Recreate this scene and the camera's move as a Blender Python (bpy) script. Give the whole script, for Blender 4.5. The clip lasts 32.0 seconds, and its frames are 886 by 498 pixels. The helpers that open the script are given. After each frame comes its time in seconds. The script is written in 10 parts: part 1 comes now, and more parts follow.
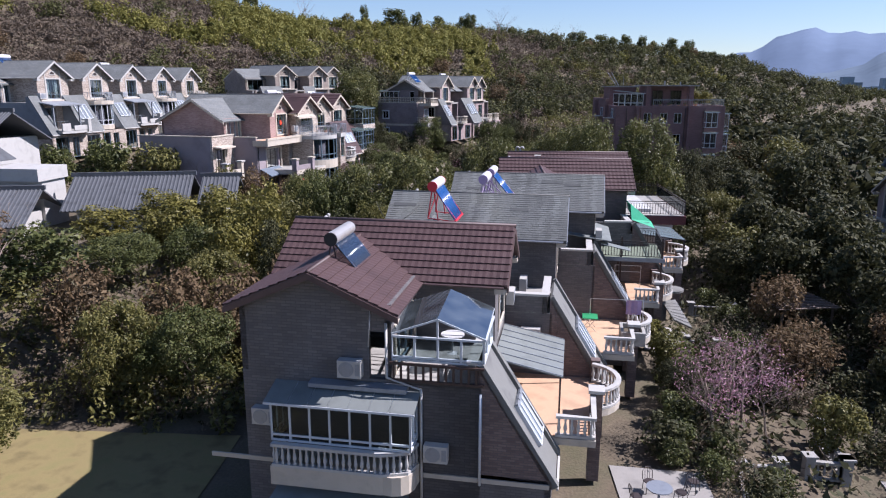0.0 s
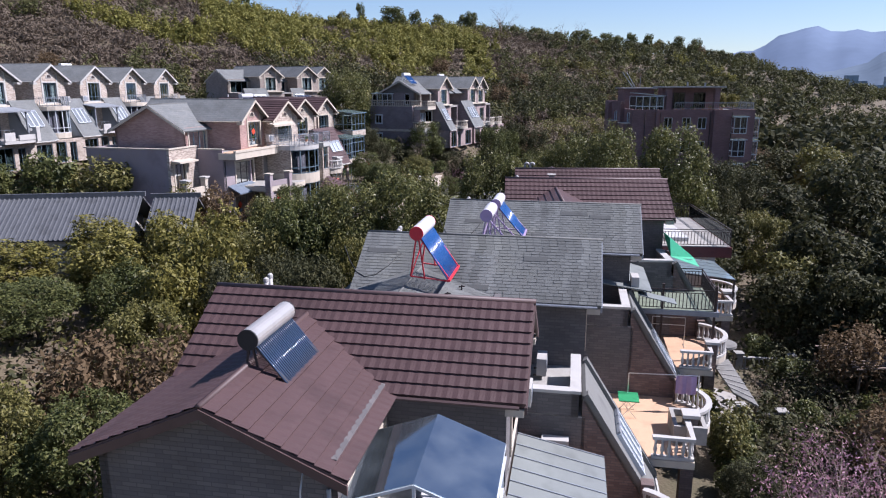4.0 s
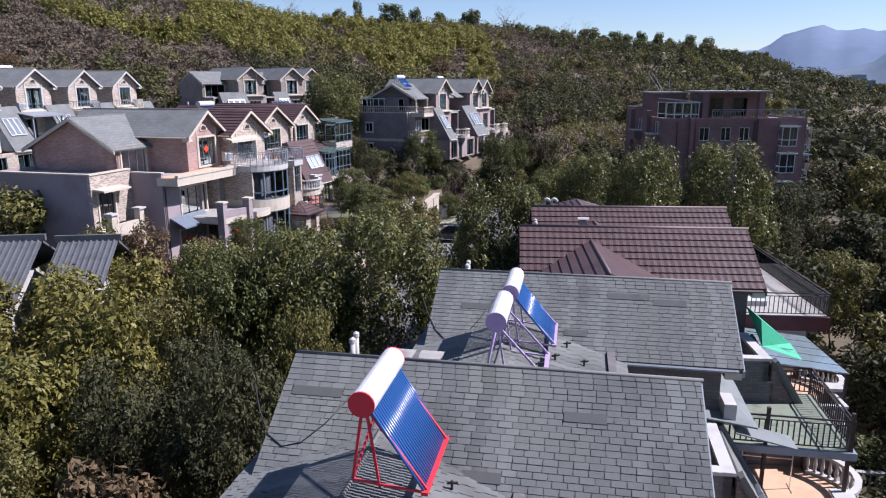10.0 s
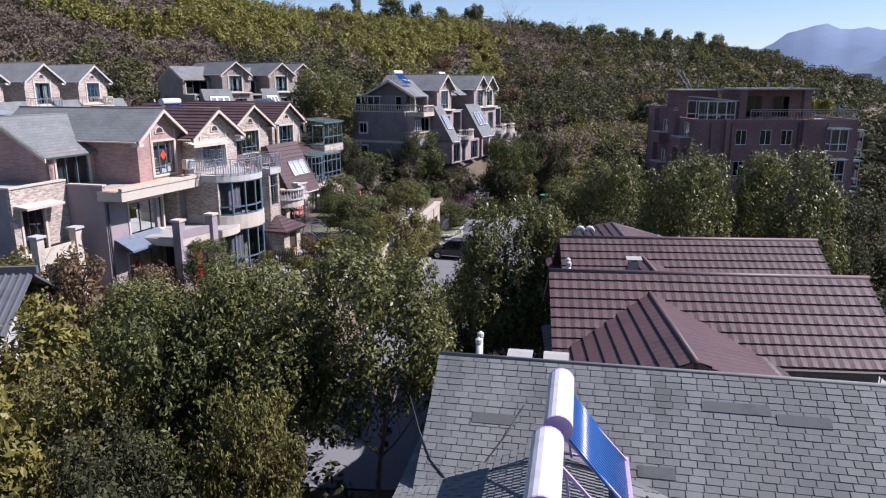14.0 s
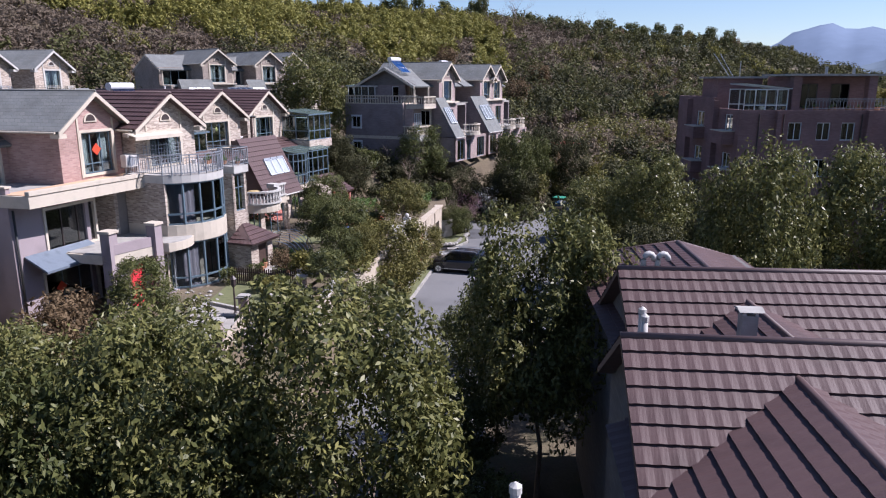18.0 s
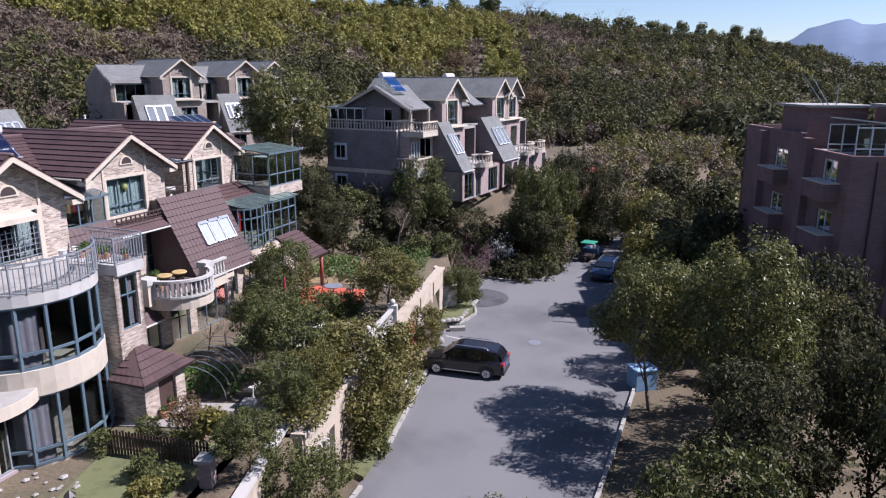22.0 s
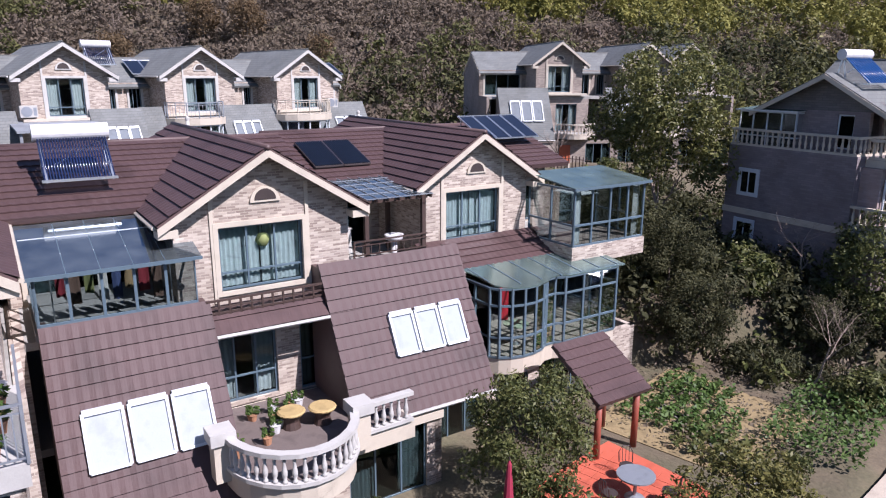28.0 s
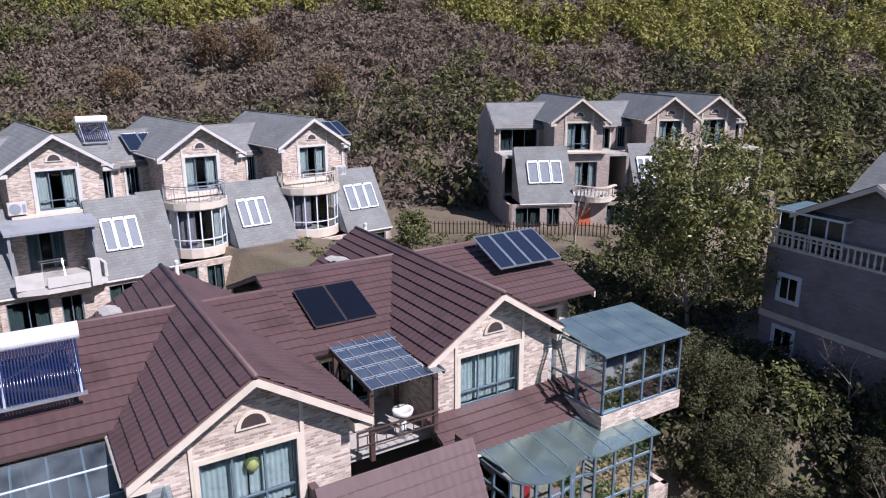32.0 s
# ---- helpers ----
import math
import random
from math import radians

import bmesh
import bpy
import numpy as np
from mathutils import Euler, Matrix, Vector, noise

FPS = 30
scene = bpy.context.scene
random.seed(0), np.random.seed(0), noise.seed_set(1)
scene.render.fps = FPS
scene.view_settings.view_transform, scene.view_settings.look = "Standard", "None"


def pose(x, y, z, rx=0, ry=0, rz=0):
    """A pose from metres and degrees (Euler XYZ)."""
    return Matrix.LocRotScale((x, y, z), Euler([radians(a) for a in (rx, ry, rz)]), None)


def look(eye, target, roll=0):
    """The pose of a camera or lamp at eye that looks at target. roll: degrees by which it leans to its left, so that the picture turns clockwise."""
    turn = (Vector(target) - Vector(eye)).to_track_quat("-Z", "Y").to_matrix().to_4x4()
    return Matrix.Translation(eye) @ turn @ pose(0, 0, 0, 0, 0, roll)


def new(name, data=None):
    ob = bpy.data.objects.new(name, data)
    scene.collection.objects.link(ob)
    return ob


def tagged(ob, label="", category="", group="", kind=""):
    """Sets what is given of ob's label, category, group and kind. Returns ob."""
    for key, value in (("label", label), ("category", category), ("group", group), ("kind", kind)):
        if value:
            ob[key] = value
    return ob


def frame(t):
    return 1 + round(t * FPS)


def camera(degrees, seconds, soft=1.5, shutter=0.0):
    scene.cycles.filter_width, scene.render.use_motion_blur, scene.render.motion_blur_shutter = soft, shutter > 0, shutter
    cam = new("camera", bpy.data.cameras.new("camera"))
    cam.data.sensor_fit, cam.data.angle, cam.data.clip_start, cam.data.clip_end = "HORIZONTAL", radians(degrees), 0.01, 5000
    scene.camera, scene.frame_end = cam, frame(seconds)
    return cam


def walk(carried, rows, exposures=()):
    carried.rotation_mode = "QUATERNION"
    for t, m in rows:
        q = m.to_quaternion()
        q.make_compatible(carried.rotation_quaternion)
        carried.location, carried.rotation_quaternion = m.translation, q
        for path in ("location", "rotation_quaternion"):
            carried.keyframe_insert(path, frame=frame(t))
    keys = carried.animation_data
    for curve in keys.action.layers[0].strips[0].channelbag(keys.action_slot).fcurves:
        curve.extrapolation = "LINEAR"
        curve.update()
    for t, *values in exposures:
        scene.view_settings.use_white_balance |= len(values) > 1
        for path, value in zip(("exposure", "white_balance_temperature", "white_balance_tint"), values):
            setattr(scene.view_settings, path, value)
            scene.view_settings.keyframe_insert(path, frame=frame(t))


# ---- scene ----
cam = camera(65.0, 32.0, 1.15)
PATH = [
    (0, (-0.028, 3.154, 18.034), (-0.136, 5.098, 17.576), 0.12),
    (1, (-0.023, 5.566, 18.069), (-0.134, 7.511, 17.614), 0.15),
    (2, (-0.083, 7.925, 18.148), (-0.194, 9.869, 17.692), 0.12),
    (3, (-0.062, 10.225, 18.200), (-0.177, 12.169, 17.745), 0.05),
    (3.5, (-0.094, 11.450, 18.213), (-0.206, 13.394, 17.755), -0.04),
    (5.5, (-0.105, 15.657, 18.657), (-0.223, 17.600, 18.198), -0.10),
    (6, (-0.099, 16.578, 18.664), (-0.219, 18.521, 18.205), -0.05),
    (7, (-0.089, 18.604, 18.722), (-0.210, 20.547, 18.264), -0.11),
    (7.5, (-0.099, 19.614, 18.769), (-0.220, 21.557, 18.309), -0.14),
    (8, (-0.138, 20.674, 18.783), (-0.258, 22.616, 18.323), -0.09),
    (9, (-0.215, 22.710, 18.777), (-0.335, 24.653, 18.317), -0.09),
    (10, (-0.228, 24.699, 18.772), (-0.350, 26.642, 18.313), -0.16),
    (11, (-0.344, 26.741, 18.773), (-0.468, 28.684, 18.312), -0.06),
    (12, (-0.478, 28.761, 18.816), (-0.602, 30.703, 18.354), -0.08),
    (13, (-0.631, 30.788, 18.733), (-0.755, 32.730, 18.269), -0.11),
    (13.5, (-0.694, 31.880, 18.641), (-0.817, 33.822, 18.177), -0.11),
    (14, (-0.718, 32.955, 18.572), (-0.844, 34.897, 18.108), -0.02),
    (14.5, (-0.761, 33.997, 18.458), (-0.888, 35.938, 17.995), 0.01),
    (16.5, (-1.020, 38.104, 17.848), (-1.150, 40.046, 17.387), 0.04),
    (17, (-1.114, 39.164, 17.688), (-1.244, 41.106, 17.227), 0.08),
    (18, (-1.231, 41.524, 17.480), (-1.365, 43.464, 17.015), 0.06),
    (19, (-1.345, 44.736, 17.661), (-1.483, 46.675, 17.194), 0.14),
    (20, (-1.457, 48.347, 18.232), (-1.596, 50.287, 17.763), 0.22),
    (21, (-1.633, 52.198, 18.935), (-1.775, 54.137, 18.463), 0.13),
    (22, (-1.688, 55.997, 19.551), (-1.850, 57.933, 19.074), 0.14),
    (22.5, (-1.683, 57.989, 19.703), (-1.884, 59.921, 19.226), 0.15),
    (23, (-1.718, 60.116, 19.751), (-2.028, 62.034, 19.276), 0.13),
    (23.5, (-1.746, 62.245, 19.635), (-2.194, 64.136, 19.164), 0.14),
    (24, (-1.575, 64.256, 19.641), (-2.149, 66.112, 19.166), 0.02),
    (24.5, (-1.776, 66.402, 19.511), (-2.465, 68.219, 19.037), -0.01),
    (25, (-1.894, 68.439, 19.388), (-2.709, 70.202, 18.912), -0.16),
    (25.5, (-2.205, 70.511, 19.193), (-3.125, 72.222, 18.716), -0.21),
    (26, (-2.731, 72.577, 18.856), (-3.675, 74.275, 18.381), -0.20),
    (26.5, (-3.375, 74.437, 18.584), (-4.430, 76.068, 18.107), -0.19),
    (28.5, (-3.914, 77.444, 19.099), (-5.201, 78.895, 18.612), 0.15),
    (29, (-3.930, 77.470, 19.689), (-5.219, 78.918, 19.199), 0.09),
    (30, (-4.382, 77.847, 21.020), (-5.675, 79.290, 20.523), 0.14),
    (31, (-5.205, 78.715, 22.389), (-6.499, 80.155, 21.887), 0.01),
    (32, (-6.441, 80.108, 23.667), (-7.737, 81.546, 23.164), -0.20),
]
walk(cam, [(t, look(eye, target, roll)) for t, eye, target, roll in PATH], exposures=[(0, 0.86, 5850, 22), (32, 0.86, 5950, 24)])

# ---- light ----
SUN = Vector((0.68, 0.08, 0.73)).normalized()
world = bpy.data.worlds.new("sky")
scene.world = world
world.use_nodes = True
wn = world.node_tree
sky = wn.nodes.new("ShaderNodeTexSky")
sky.sky_type, sky.sun_disc = "NISHITA", False
sky.sun_elevation, sky.sun_rotation = math.asin(SUN.z), math.atan2(SUN.x, SUN.y)
sky.air_density, sky.dust_density, sky.ozone_density = 1.0, 0.12, 3.5
wn.links.new(sky.outputs[0], wn.nodes["Background"].inputs[0])
wn.nodes["Background"].inputs[1].default_value = 0.068
lamp = bpy.data.lights.new("sun", "SUN")
lamp.energy, lamp.angle, lamp.color = 5.0, radians(0.53), (1.0, 0.955, 0.89)
sun = new("sun", lamp)
sun.matrix_world = look((0, 0, 90), Vector((0, 0, 90)) - SUN)
scene.view_settings.exposure = 0.85

# ---- materials ----
def ramp_of(nt, fac, stops):
    r = nt.nodes.new("ShaderNodeValToRGB")
    el = r.color_ramp.elements
    while len(el) < len(stops):
        el.new(0.5)
    for e, (p, c) in zip(el, stops):
        e.position, e.color = p, (*c, 1)
    nt.links.new(fac, r.inputs[0])
    return r.outputs[0]


def scaled(c, k):
    return tuple(min(1.0, v * k) for v in c)


def surface(name, color, rough=0.7, metal=0.0, vary=0.25, scale=3.0, fine=40.0, bump=0.15, depth=0.01, piece=0.0, island=0.0,
            tint=None, transmit=0.0, spec=0.5):
    """A surface with stains at a large scale, grain at a fine one, and a change from piece to piece."""
    m = bpy.data.materials.new(name)
    m.use_nodes = True
    nt = m.node_tree
    bs = nt.nodes["Principled BSDF"]
    geo = nt.nodes.new("ShaderNodeNewGeometry")

    def noise_at(s, detail=4):
        n = nt.nodes.new("ShaderNodeTexNoise")
        n.inputs["Scale"].default_value, n.inputs["Detail"].default_value = s, detail
        nt.links.new(geo.outputs["Position"], n.inputs["Vector"])
        return n.outputs["Fac"]

    big, small = noise_at(scale), noise_at(fine, 2)
    tint = tint or scaled(color, 0.72)
    col = ramp_of(nt, big, [(0.3, scaled(color, 1 - vary)), (0.5, color), (0.72, tuple(a * (1 - vary) + b * vary for a, b in zip(color, tint)))])
    mix = nt.nodes.new("ShaderNodeMix")
    mix.data_type, mix.blend_type = "RGBA", "MULTIPLY"
    mix.inputs[0].default_value = 1.0
    nt.links.new(col, mix.inputs[6])
    nt.links.new(ramp_of(nt, small, [(0.25, (1 - vary * 0.6,) * 3), (0.75, (1 + 0.0,) * 3)]), mix.inputs[7])
    out = mix.outputs[2]
    if piece or island:
        info = nt.nodes.new("ShaderNodeObjectInfo")
        src = info.outputs["Random"] if piece else geo.outputs["Random Per Island"]
        k = piece or island
        mul = nt.nodes.new("ShaderNodeMix")
        mul.data_type, mul.blend_type = "RGBA", "MULTIPLY"
        mul.inputs[0].default_value = 1.0
        nt.links.new(out, mul.inputs[6])
        nt.links.new(ramp_of(nt, src, [(0.0, (1 - k,) * 3), (1.0, (1.0,) * 3)]), mul.inputs[7])
        out = mul.outputs[2]
    nt.links.new(out, bs.inputs["Base Color"])
    bs.inputs["Roughness"].default_value, bs.inputs["Metallic"].default_value = rough, metal
    bs.inputs["Specular IOR Level"].default_value = spec
    if bump:
        b = nt.nodes.new("ShaderNodeBump")
        b.inputs["Strength"].default_value, b.inputs["Distance"].default_value = bump, depth
        nt.links.new(small, b.inputs["Height"])
        nt.links.new(b.outputs[0], bs.inputs["Normal"])
    return m


def masonry(name, a, b, mortar, bw=0.3, bh=0.08, gap=0.012, rough=0.85, spread=0.5):
    """Coursed facing stone or brick on upright walls: colour and joints follow the wall's own length and height."""
    m = bpy.data.materials.new(name)
    m.use_nodes = True
    nt = m.node_tree
    bs = nt.nodes["Principled BSDF"]
    tc = nt.nodes.new("ShaderNodeTexCoord")
    sep = nt.nodes.new("ShaderNodeSeparateXYZ")
    nt.links.new(tc.outputs["Object"], sep.inputs[0])
    add = nt.nodes.new("ShaderNodeMath")
    nt.links.new(sep.outputs[0], add.inputs[0])
    nt.links.new(sep.outputs[1], add.inputs[1])
    com = nt.nodes.new("ShaderNodeCombineXYZ")
    nt.links.new(add.outputs[0], com.inputs[0])
    nt.links.new(sep.outputs[2], com.inputs[1])
    br = nt.nodes.new("ShaderNodeTexBrick")
    nt.links.new(com.outputs[0], br.inputs["Vector"])
    br.inputs["Color1"].default_value, br.inputs["Color2"].default_value = (*a, 1), (*b, 1)
    br.inputs["Mortar"].default_value = (*mortar, 1)
    br.inputs["Scale"].default_value = 1.0
    br.inputs["Mortar Size"].default_value, br.inputs["Brick Width"].default_value, br.inputs["Row Height"].default_value = gap, bw, bh
    br.inputs["Bias"].default_value = -spread * 0.2
    geo = nt.nodes.new("ShaderNodeNewGeometry")
    n = nt.nodes.new("ShaderNodeTexNoise")
    n.inputs["Scale"].default_value, n.inputs["Detail"].default_value = 0.8, 6
    nt.links.new(geo.outputs["Position"], n.inputs["Vector"])
    mix = nt.nodes.new("ShaderNodeMix")
    mix.data_type, mix.blend_type = "RGBA", "MULTIPLY"
    mix.inputs[0].default_value = 1.0
    nt.links.new(br.outputs["Color"], mix.inputs[6])
    nt.links.new(ramp_of(nt, n.outputs["Fac"], [(0.3, (0.78, 0.77, 0.75)), (0.65, (1.0, 1.0, 1.0))]), mix.inputs[7])
    nt.links.new(mix.outputs[2], bs.inputs["Base Color"])
    bs.inputs["Roughness"].default_value = rough
    bp = nt.nodes.new("ShaderNodeBump")
    bp.inputs["Strength"].default_value, bp.inputs["Distance"].default_value, bp.invert = 0.6, 0.01, True
    nt.links.new(br.outputs["Fac"], bp.inputs["Height"])
    nt.links.new(bp.outputs[0], bs.inputs["Normal"])
    return m


def leafy(name, a, b, c, rough=0.5, speckle=0.55, patch=0.45):
    """Leaves: each one takes its own tone between three, in patches; some light passes through."""
    m = bpy.data.materials.new(name)
    m.use_nodes = True
    nt = m.node_tree
    bs = nt.nodes["Principled BSDF"]
    geo = nt.nodes.new("ShaderNodeNewGeometry")
    n = nt.nodes.new("ShaderNodeTexNoise")
    n.inputs["Scale"].default_value = patch
    nt.links.new(geo.outputs["Position"], n.inputs["Vector"])
    mixv = nt.nodes.new("ShaderNodeMath")
    mixv.operation = "MULTIPLY_ADD"
    mixv.inputs[1].default_value = speckle
    nt.links.new(geo.outputs["Random Per Island"], mixv.inputs[0])
    half = nt.nodes.new("ShaderNodeMath")
    half.operation = "MULTIPLY"
    half.inputs[1].default_value = 1.05 - speckle
    nt.links.new(n.outputs["Fac"], half.inputs[0])
    nt.links.new(half.outputs[0], mixv.inputs[2])
    col = ramp_of(nt, mixv.outputs[0], [(0.12, a), (0.5, b), (0.9, c)])
    nt.links.new(col, bs.inputs["Base Color"])
    bs.inputs["Roughness"].default_value = rough
    bs.inputs["Specular IOR Level"].default_value = 0.22
    tr = nt.nodes.new("ShaderNodeBsdfTranslucent")
    nt.links.new(col, tr.inputs["Color"])
    ms = nt.nodes.new("ShaderNodeMixShader")
    ms.inputs[0].default_value = 0.27
    nt.links.new(bs.outputs[0], ms.inputs[1])
    nt.links.new(tr.outputs[0], ms.inputs[2])
    nt.links.new(ms.outputs[0], nt.nodes["Material Output"].inputs[0])
    return m


def glazing(name, color=(0.9, 0.95, 0.95), clear=0.75, rough=0.03, gloss=(0.85, 0.9, 0.9), dust=None, veil=(0.2, 0.5)):
    """A pane: see-through with a gloss that grows at a glancing angle."""
    m = bpy.data.materials.new(name)
    m.use_nodes = True
    nt = m.node_tree
    nt.nodes.remove(nt.nodes["Principled BSDF"])
    tr = nt.nodes.new("ShaderNodeBsdfTransparent")
    tr.inputs[0].default_value = (*scaled(color, clear), 1)
    gl = nt.nodes.new("ShaderNodeBsdfGlossy")
    gl.inputs["Roughness"].default_value = rough
    gl.inputs["Color"].default_value = (*gloss, 1)
    fr = nt.nodes.new("ShaderNodeFresnel")
    fr.inputs[0].default_value = 1.3
    ms = nt.nodes.new("ShaderNodeMixShader")
    nt.links.new(fr.outputs[0], ms.inputs[0])
    nt.links.new(tr.outputs[0], ms.inputs[1])
    nt.links.new(gl.outputs[0], ms.inputs[2])
    out = ms.outputs[0]
    if dust:
        geo = nt.nodes.new("ShaderNodeNewGeometry")
        n = nt.nodes.new("ShaderNodeTexNoise")
        n.inputs["Scale"].default_value, n.inputs["Detail"].default_value = 1.3, 5
        nt.links.new(geo.outputs["Position"], n.inputs["Vector"])
        df = nt.nodes.new("ShaderNodeBsdfDiffuse")
        df.inputs[0].default_value = (*dust, 1)
        md = nt.nodes.new("ShaderNodeMixShader")
        nt.links.new(ramp_of(nt, n.outputs["Fac"], [(0.25, (veil[0],) * 3), (0.75, (veil[1],) * 3)]), md.inputs[0])
        nt.links.new(out, md.inputs[1])
        nt.links.new(df.outputs[0], md.inputs[2])
        out = md.outputs[0]
    nt.links.new(out, nt.nodes["Material Output"].inputs[0])
    return m


BROWN = surface("brown_stone_coated_tile", (0.09, 0.0535, 0.052), 0.58, vary=0.3, scale=0.7, fine=90, bump=0.35, piece=0.12, spec=0.3)
BROWN_CAP = surface("brown_ridge_metal", (0.092, 0.056, 0.053), 0.56, vary=0.2, scale=2, fine=60)
SHINGLE = surface("grey_asphalt_shingle", (0.165, 0.172, 0.165), 0.9, vary=0.3, scale=0.5, fine=120, bump=0.4, island=0.34, tint=(0.16, 0.16, 0.12))
FELT = surface("grey_roof_felt", (0.165, 0.165, 0.155), 0.88, vary=0.35, scale=0.9, fine=30, tint=(0.14, 0.14, 0.12))
SHINGLE_FAR = masonry("grey_shingle_far", (0.142, 0.15, 0.148), (0.172, 0.178, 0.172), (0.115, 0.118, 0.115), 0.33, 0.15, 0.01)
STONE_DARK = masonry("dark_grey_facing_stone", (0.12, 0.112, 0.112), (0.165, 0.15, 0.148), (0.1, 0.095, 0.095), 0.36, 0.11, 0.01)
STONE_PINK = masonry("pinkish_facing_stone", (0.25, 0.195, 0.165), (0.56, 0.485, 0.41), (0.44, 0.38, 0.32), 0.23, 0.07, 0.008)
STONE_UMBER = masonry("umber_facing_stone", (0.18, 0.15, 0.155), (0.235, 0.195, 0.2), (0.165, 0.14, 0.145), 0.34, 0.1, 0.008)
STONE_TAN = masonry("tan_facing_stone", (0.24, 0.195, 0.17), (0.37, 0.31, 0.265), (0.3, 0.255, 0.22), 0.23, 0.07, 0.008)
STONE_MAUVE = masonry("mauve_facing_stone", (0.3, 0.225, 0.215), (0.37, 0.29, 0.275), (0.3, 0.24, 0.23), 0.34, 0.085, 0.008)
BRICK_DARK = masonry("dark_brown_brick", (0.14, 0.098, 0.088), (0.22, 0.16, 0.14), (0.12, 0.1, 0.095), 0.3, 0.09, 0.01)
PINK_RENDER = surface("pinkish_render", (0.5, 0.37, 0.335), 0.85, vary=0.18, scale=0.8)
GREY_RENDER = surface("grey_mauve_render", (0.29, 0.24, 0.25), 0.88, vary=0.2, scale=0.7)
CREAM = surface("cream_painted_trim", (0.49, 0.43, 0.35), 0.7, vary=0.16, scale=1.5)
RENDER_ROSE = masonry("rose_facing_brick", (0.3, 0.185, 0.165), (0.42, 0.28, 0.25), (0.34, 0.25, 0.225), 0.3, 0.08, 0.008)
GARAGE = surface("stained_cream_render", (0.46, 0.39, 0.31), 0.85, vary=0.35, scale=0.9, tint=(0.25, 0.21, 0.16))
WHITE = surface("white_painted_trim", (0.44, 0.425, 0.4), 0.65, vary=0.16, scale=1.5)
CONCRETE = surface("weathered_concrete", (0.35, 0.335, 0.31), 0.9, vary=0.35, scale=1.2, tint=(0.2, 0.19, 0.17))
TERRACOTTA = surface("tan_terrace_tile", (0.56, 0.36, 0.23), 0.75, vary=0.2, scale=1.2)
RED_TILE = surface("red_patio_tile", (0.47, 0.1, 0.055), 0.65, vary=0.2, scale=2)
FRAME_BLUE = surface("blue_grey_aluminium", (0.085, 0.125, 0.155), 0.45, vary=0.1, scale=4)
FRAME_WHITE = surface("white_aluminium", (0.52, 0.55, 0.58), 0.4, vary=0.08, scale=4)
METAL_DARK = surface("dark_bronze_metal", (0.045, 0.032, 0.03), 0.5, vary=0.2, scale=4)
METAL_GREY = surface("grey_galvanised_rail", (0.28, 0.3, 0.33), 0.45, metal=0.4, vary=0.15, scale=4)
STEEL = surface("bright_steel", (0.7, 0.72, 0.74), 0.3, metal=0.9, vary=0.1, scale=6)
WOOD_DARK = surface("dark_stained_wood", (0.06, 0.035, 0.028), 0.6, vary=0.3, scale=5)
RED_POST = surface("red_brown_column", (0.24, 0.06, 0.035), 0.55, vary=0.15, scale=4)
RED = surface("red_paint", (0.6, 0.03, 0.045), 0.5, vary=0.1, scale=4)
BLACK = surface("black_rubber", (0.02, 0.02, 0.02), 0.6, vary=0.1)
GLASS = glazing("clear_window_glass", (0.8, 0.88, 0.9), 0.7)
GLASS_ROOF = glazing("greenish_roof_glass", (0.5, 0.64, 0.6), 0.82, 0.2, (0.38, 0.48, 0.46), (0.15, 0.2, 0.185))
GLASS_CLEAR = glazing("clear_bluish_roof_glass", (0.74, 0.83, 0.88), 0.9, 0.06, (0.32, 0.37, 0.41), (0.24, 0.28, 0.3), (0.05, 0.24))
GLASS_DIM = glazing("dim_tinted_glass", (0.4, 0.5, 0.52), 0.5)
FROSTED = surface("milky_polycarbonate_sheet", (0.19, 0.205, 0.195), 0.5, vary=0.2, scale=1.5, bump=0.05)
SKYLIGHT = surface("skylight_blind_behind_glass", (0.36, 0.39, 0.42), 0.12, vary=0.12, scale=2.5, bump=0.0)
SKYLIGHT_DIM = surface("grey_roof_window_glass", (0.17, 0.19, 0.21), 0.75, spec=0.15, vary=0.2, scale=2.5, bump=0.0)
CURTAIN = surface("pale_curtain", (0.62, 0.66, 0.64), 0.9, vary=0.15, scale=3)
CURTAIN_TAN = surface("tan_curtain", (0.42, 0.38, 0.28), 0.9, vary=0.15, scale=3)
CURTAIN_LILAC = surface("lilac_striped_curtain", (0.5, 0.42, 0.48), 0.9, vary=0.3, scale=8)
CURTAIN_STRIPED = surface("pale_blue_green_striped_curtain", (0.66, 0.74, 0.74), 0.9, vary=0.35, scale=6, tint=(0.36, 0.5, 0.44))
# inside surfaces: the dimness of the rooms is put into the base colour
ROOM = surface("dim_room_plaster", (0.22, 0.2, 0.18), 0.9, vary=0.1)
PV = surface("dark_blue_solar_cell", (0.012, 0.018, 0.035), 0.3, vary=0.2, scale=3, bump=0.0, spec=0.3)
TUBE = surface("dark_vacuum_tube", (0.012, 0.02, 0.06), 0.14, vary=0.1, scale=3, bump=0.0, spec=0.5)
TUBE_SHINY = surface("glossy_vacuum_tube", (0.03, 0.05, 0.09), 0.07, vary=0.1, scale=3, bump=0.0, spec=0.9)
TUBE_BLACK = surface("black_vacuum_tube", (0.008, 0.01, 0.018), 0.2, vary=0.1, scale=3, bump=0.0, spec=0.35)
BLUE_TUBE = surface("bright_blue_tube", (0.02, 0.085, 0.26), 0.22, vary=0.1, scale=3, bump=0.0)
TANK_STEEL = surface("dull_steel_tank", (0.5, 0.47, 0.44), 0.35, metal=0.5, vary=0.1, scale=3)
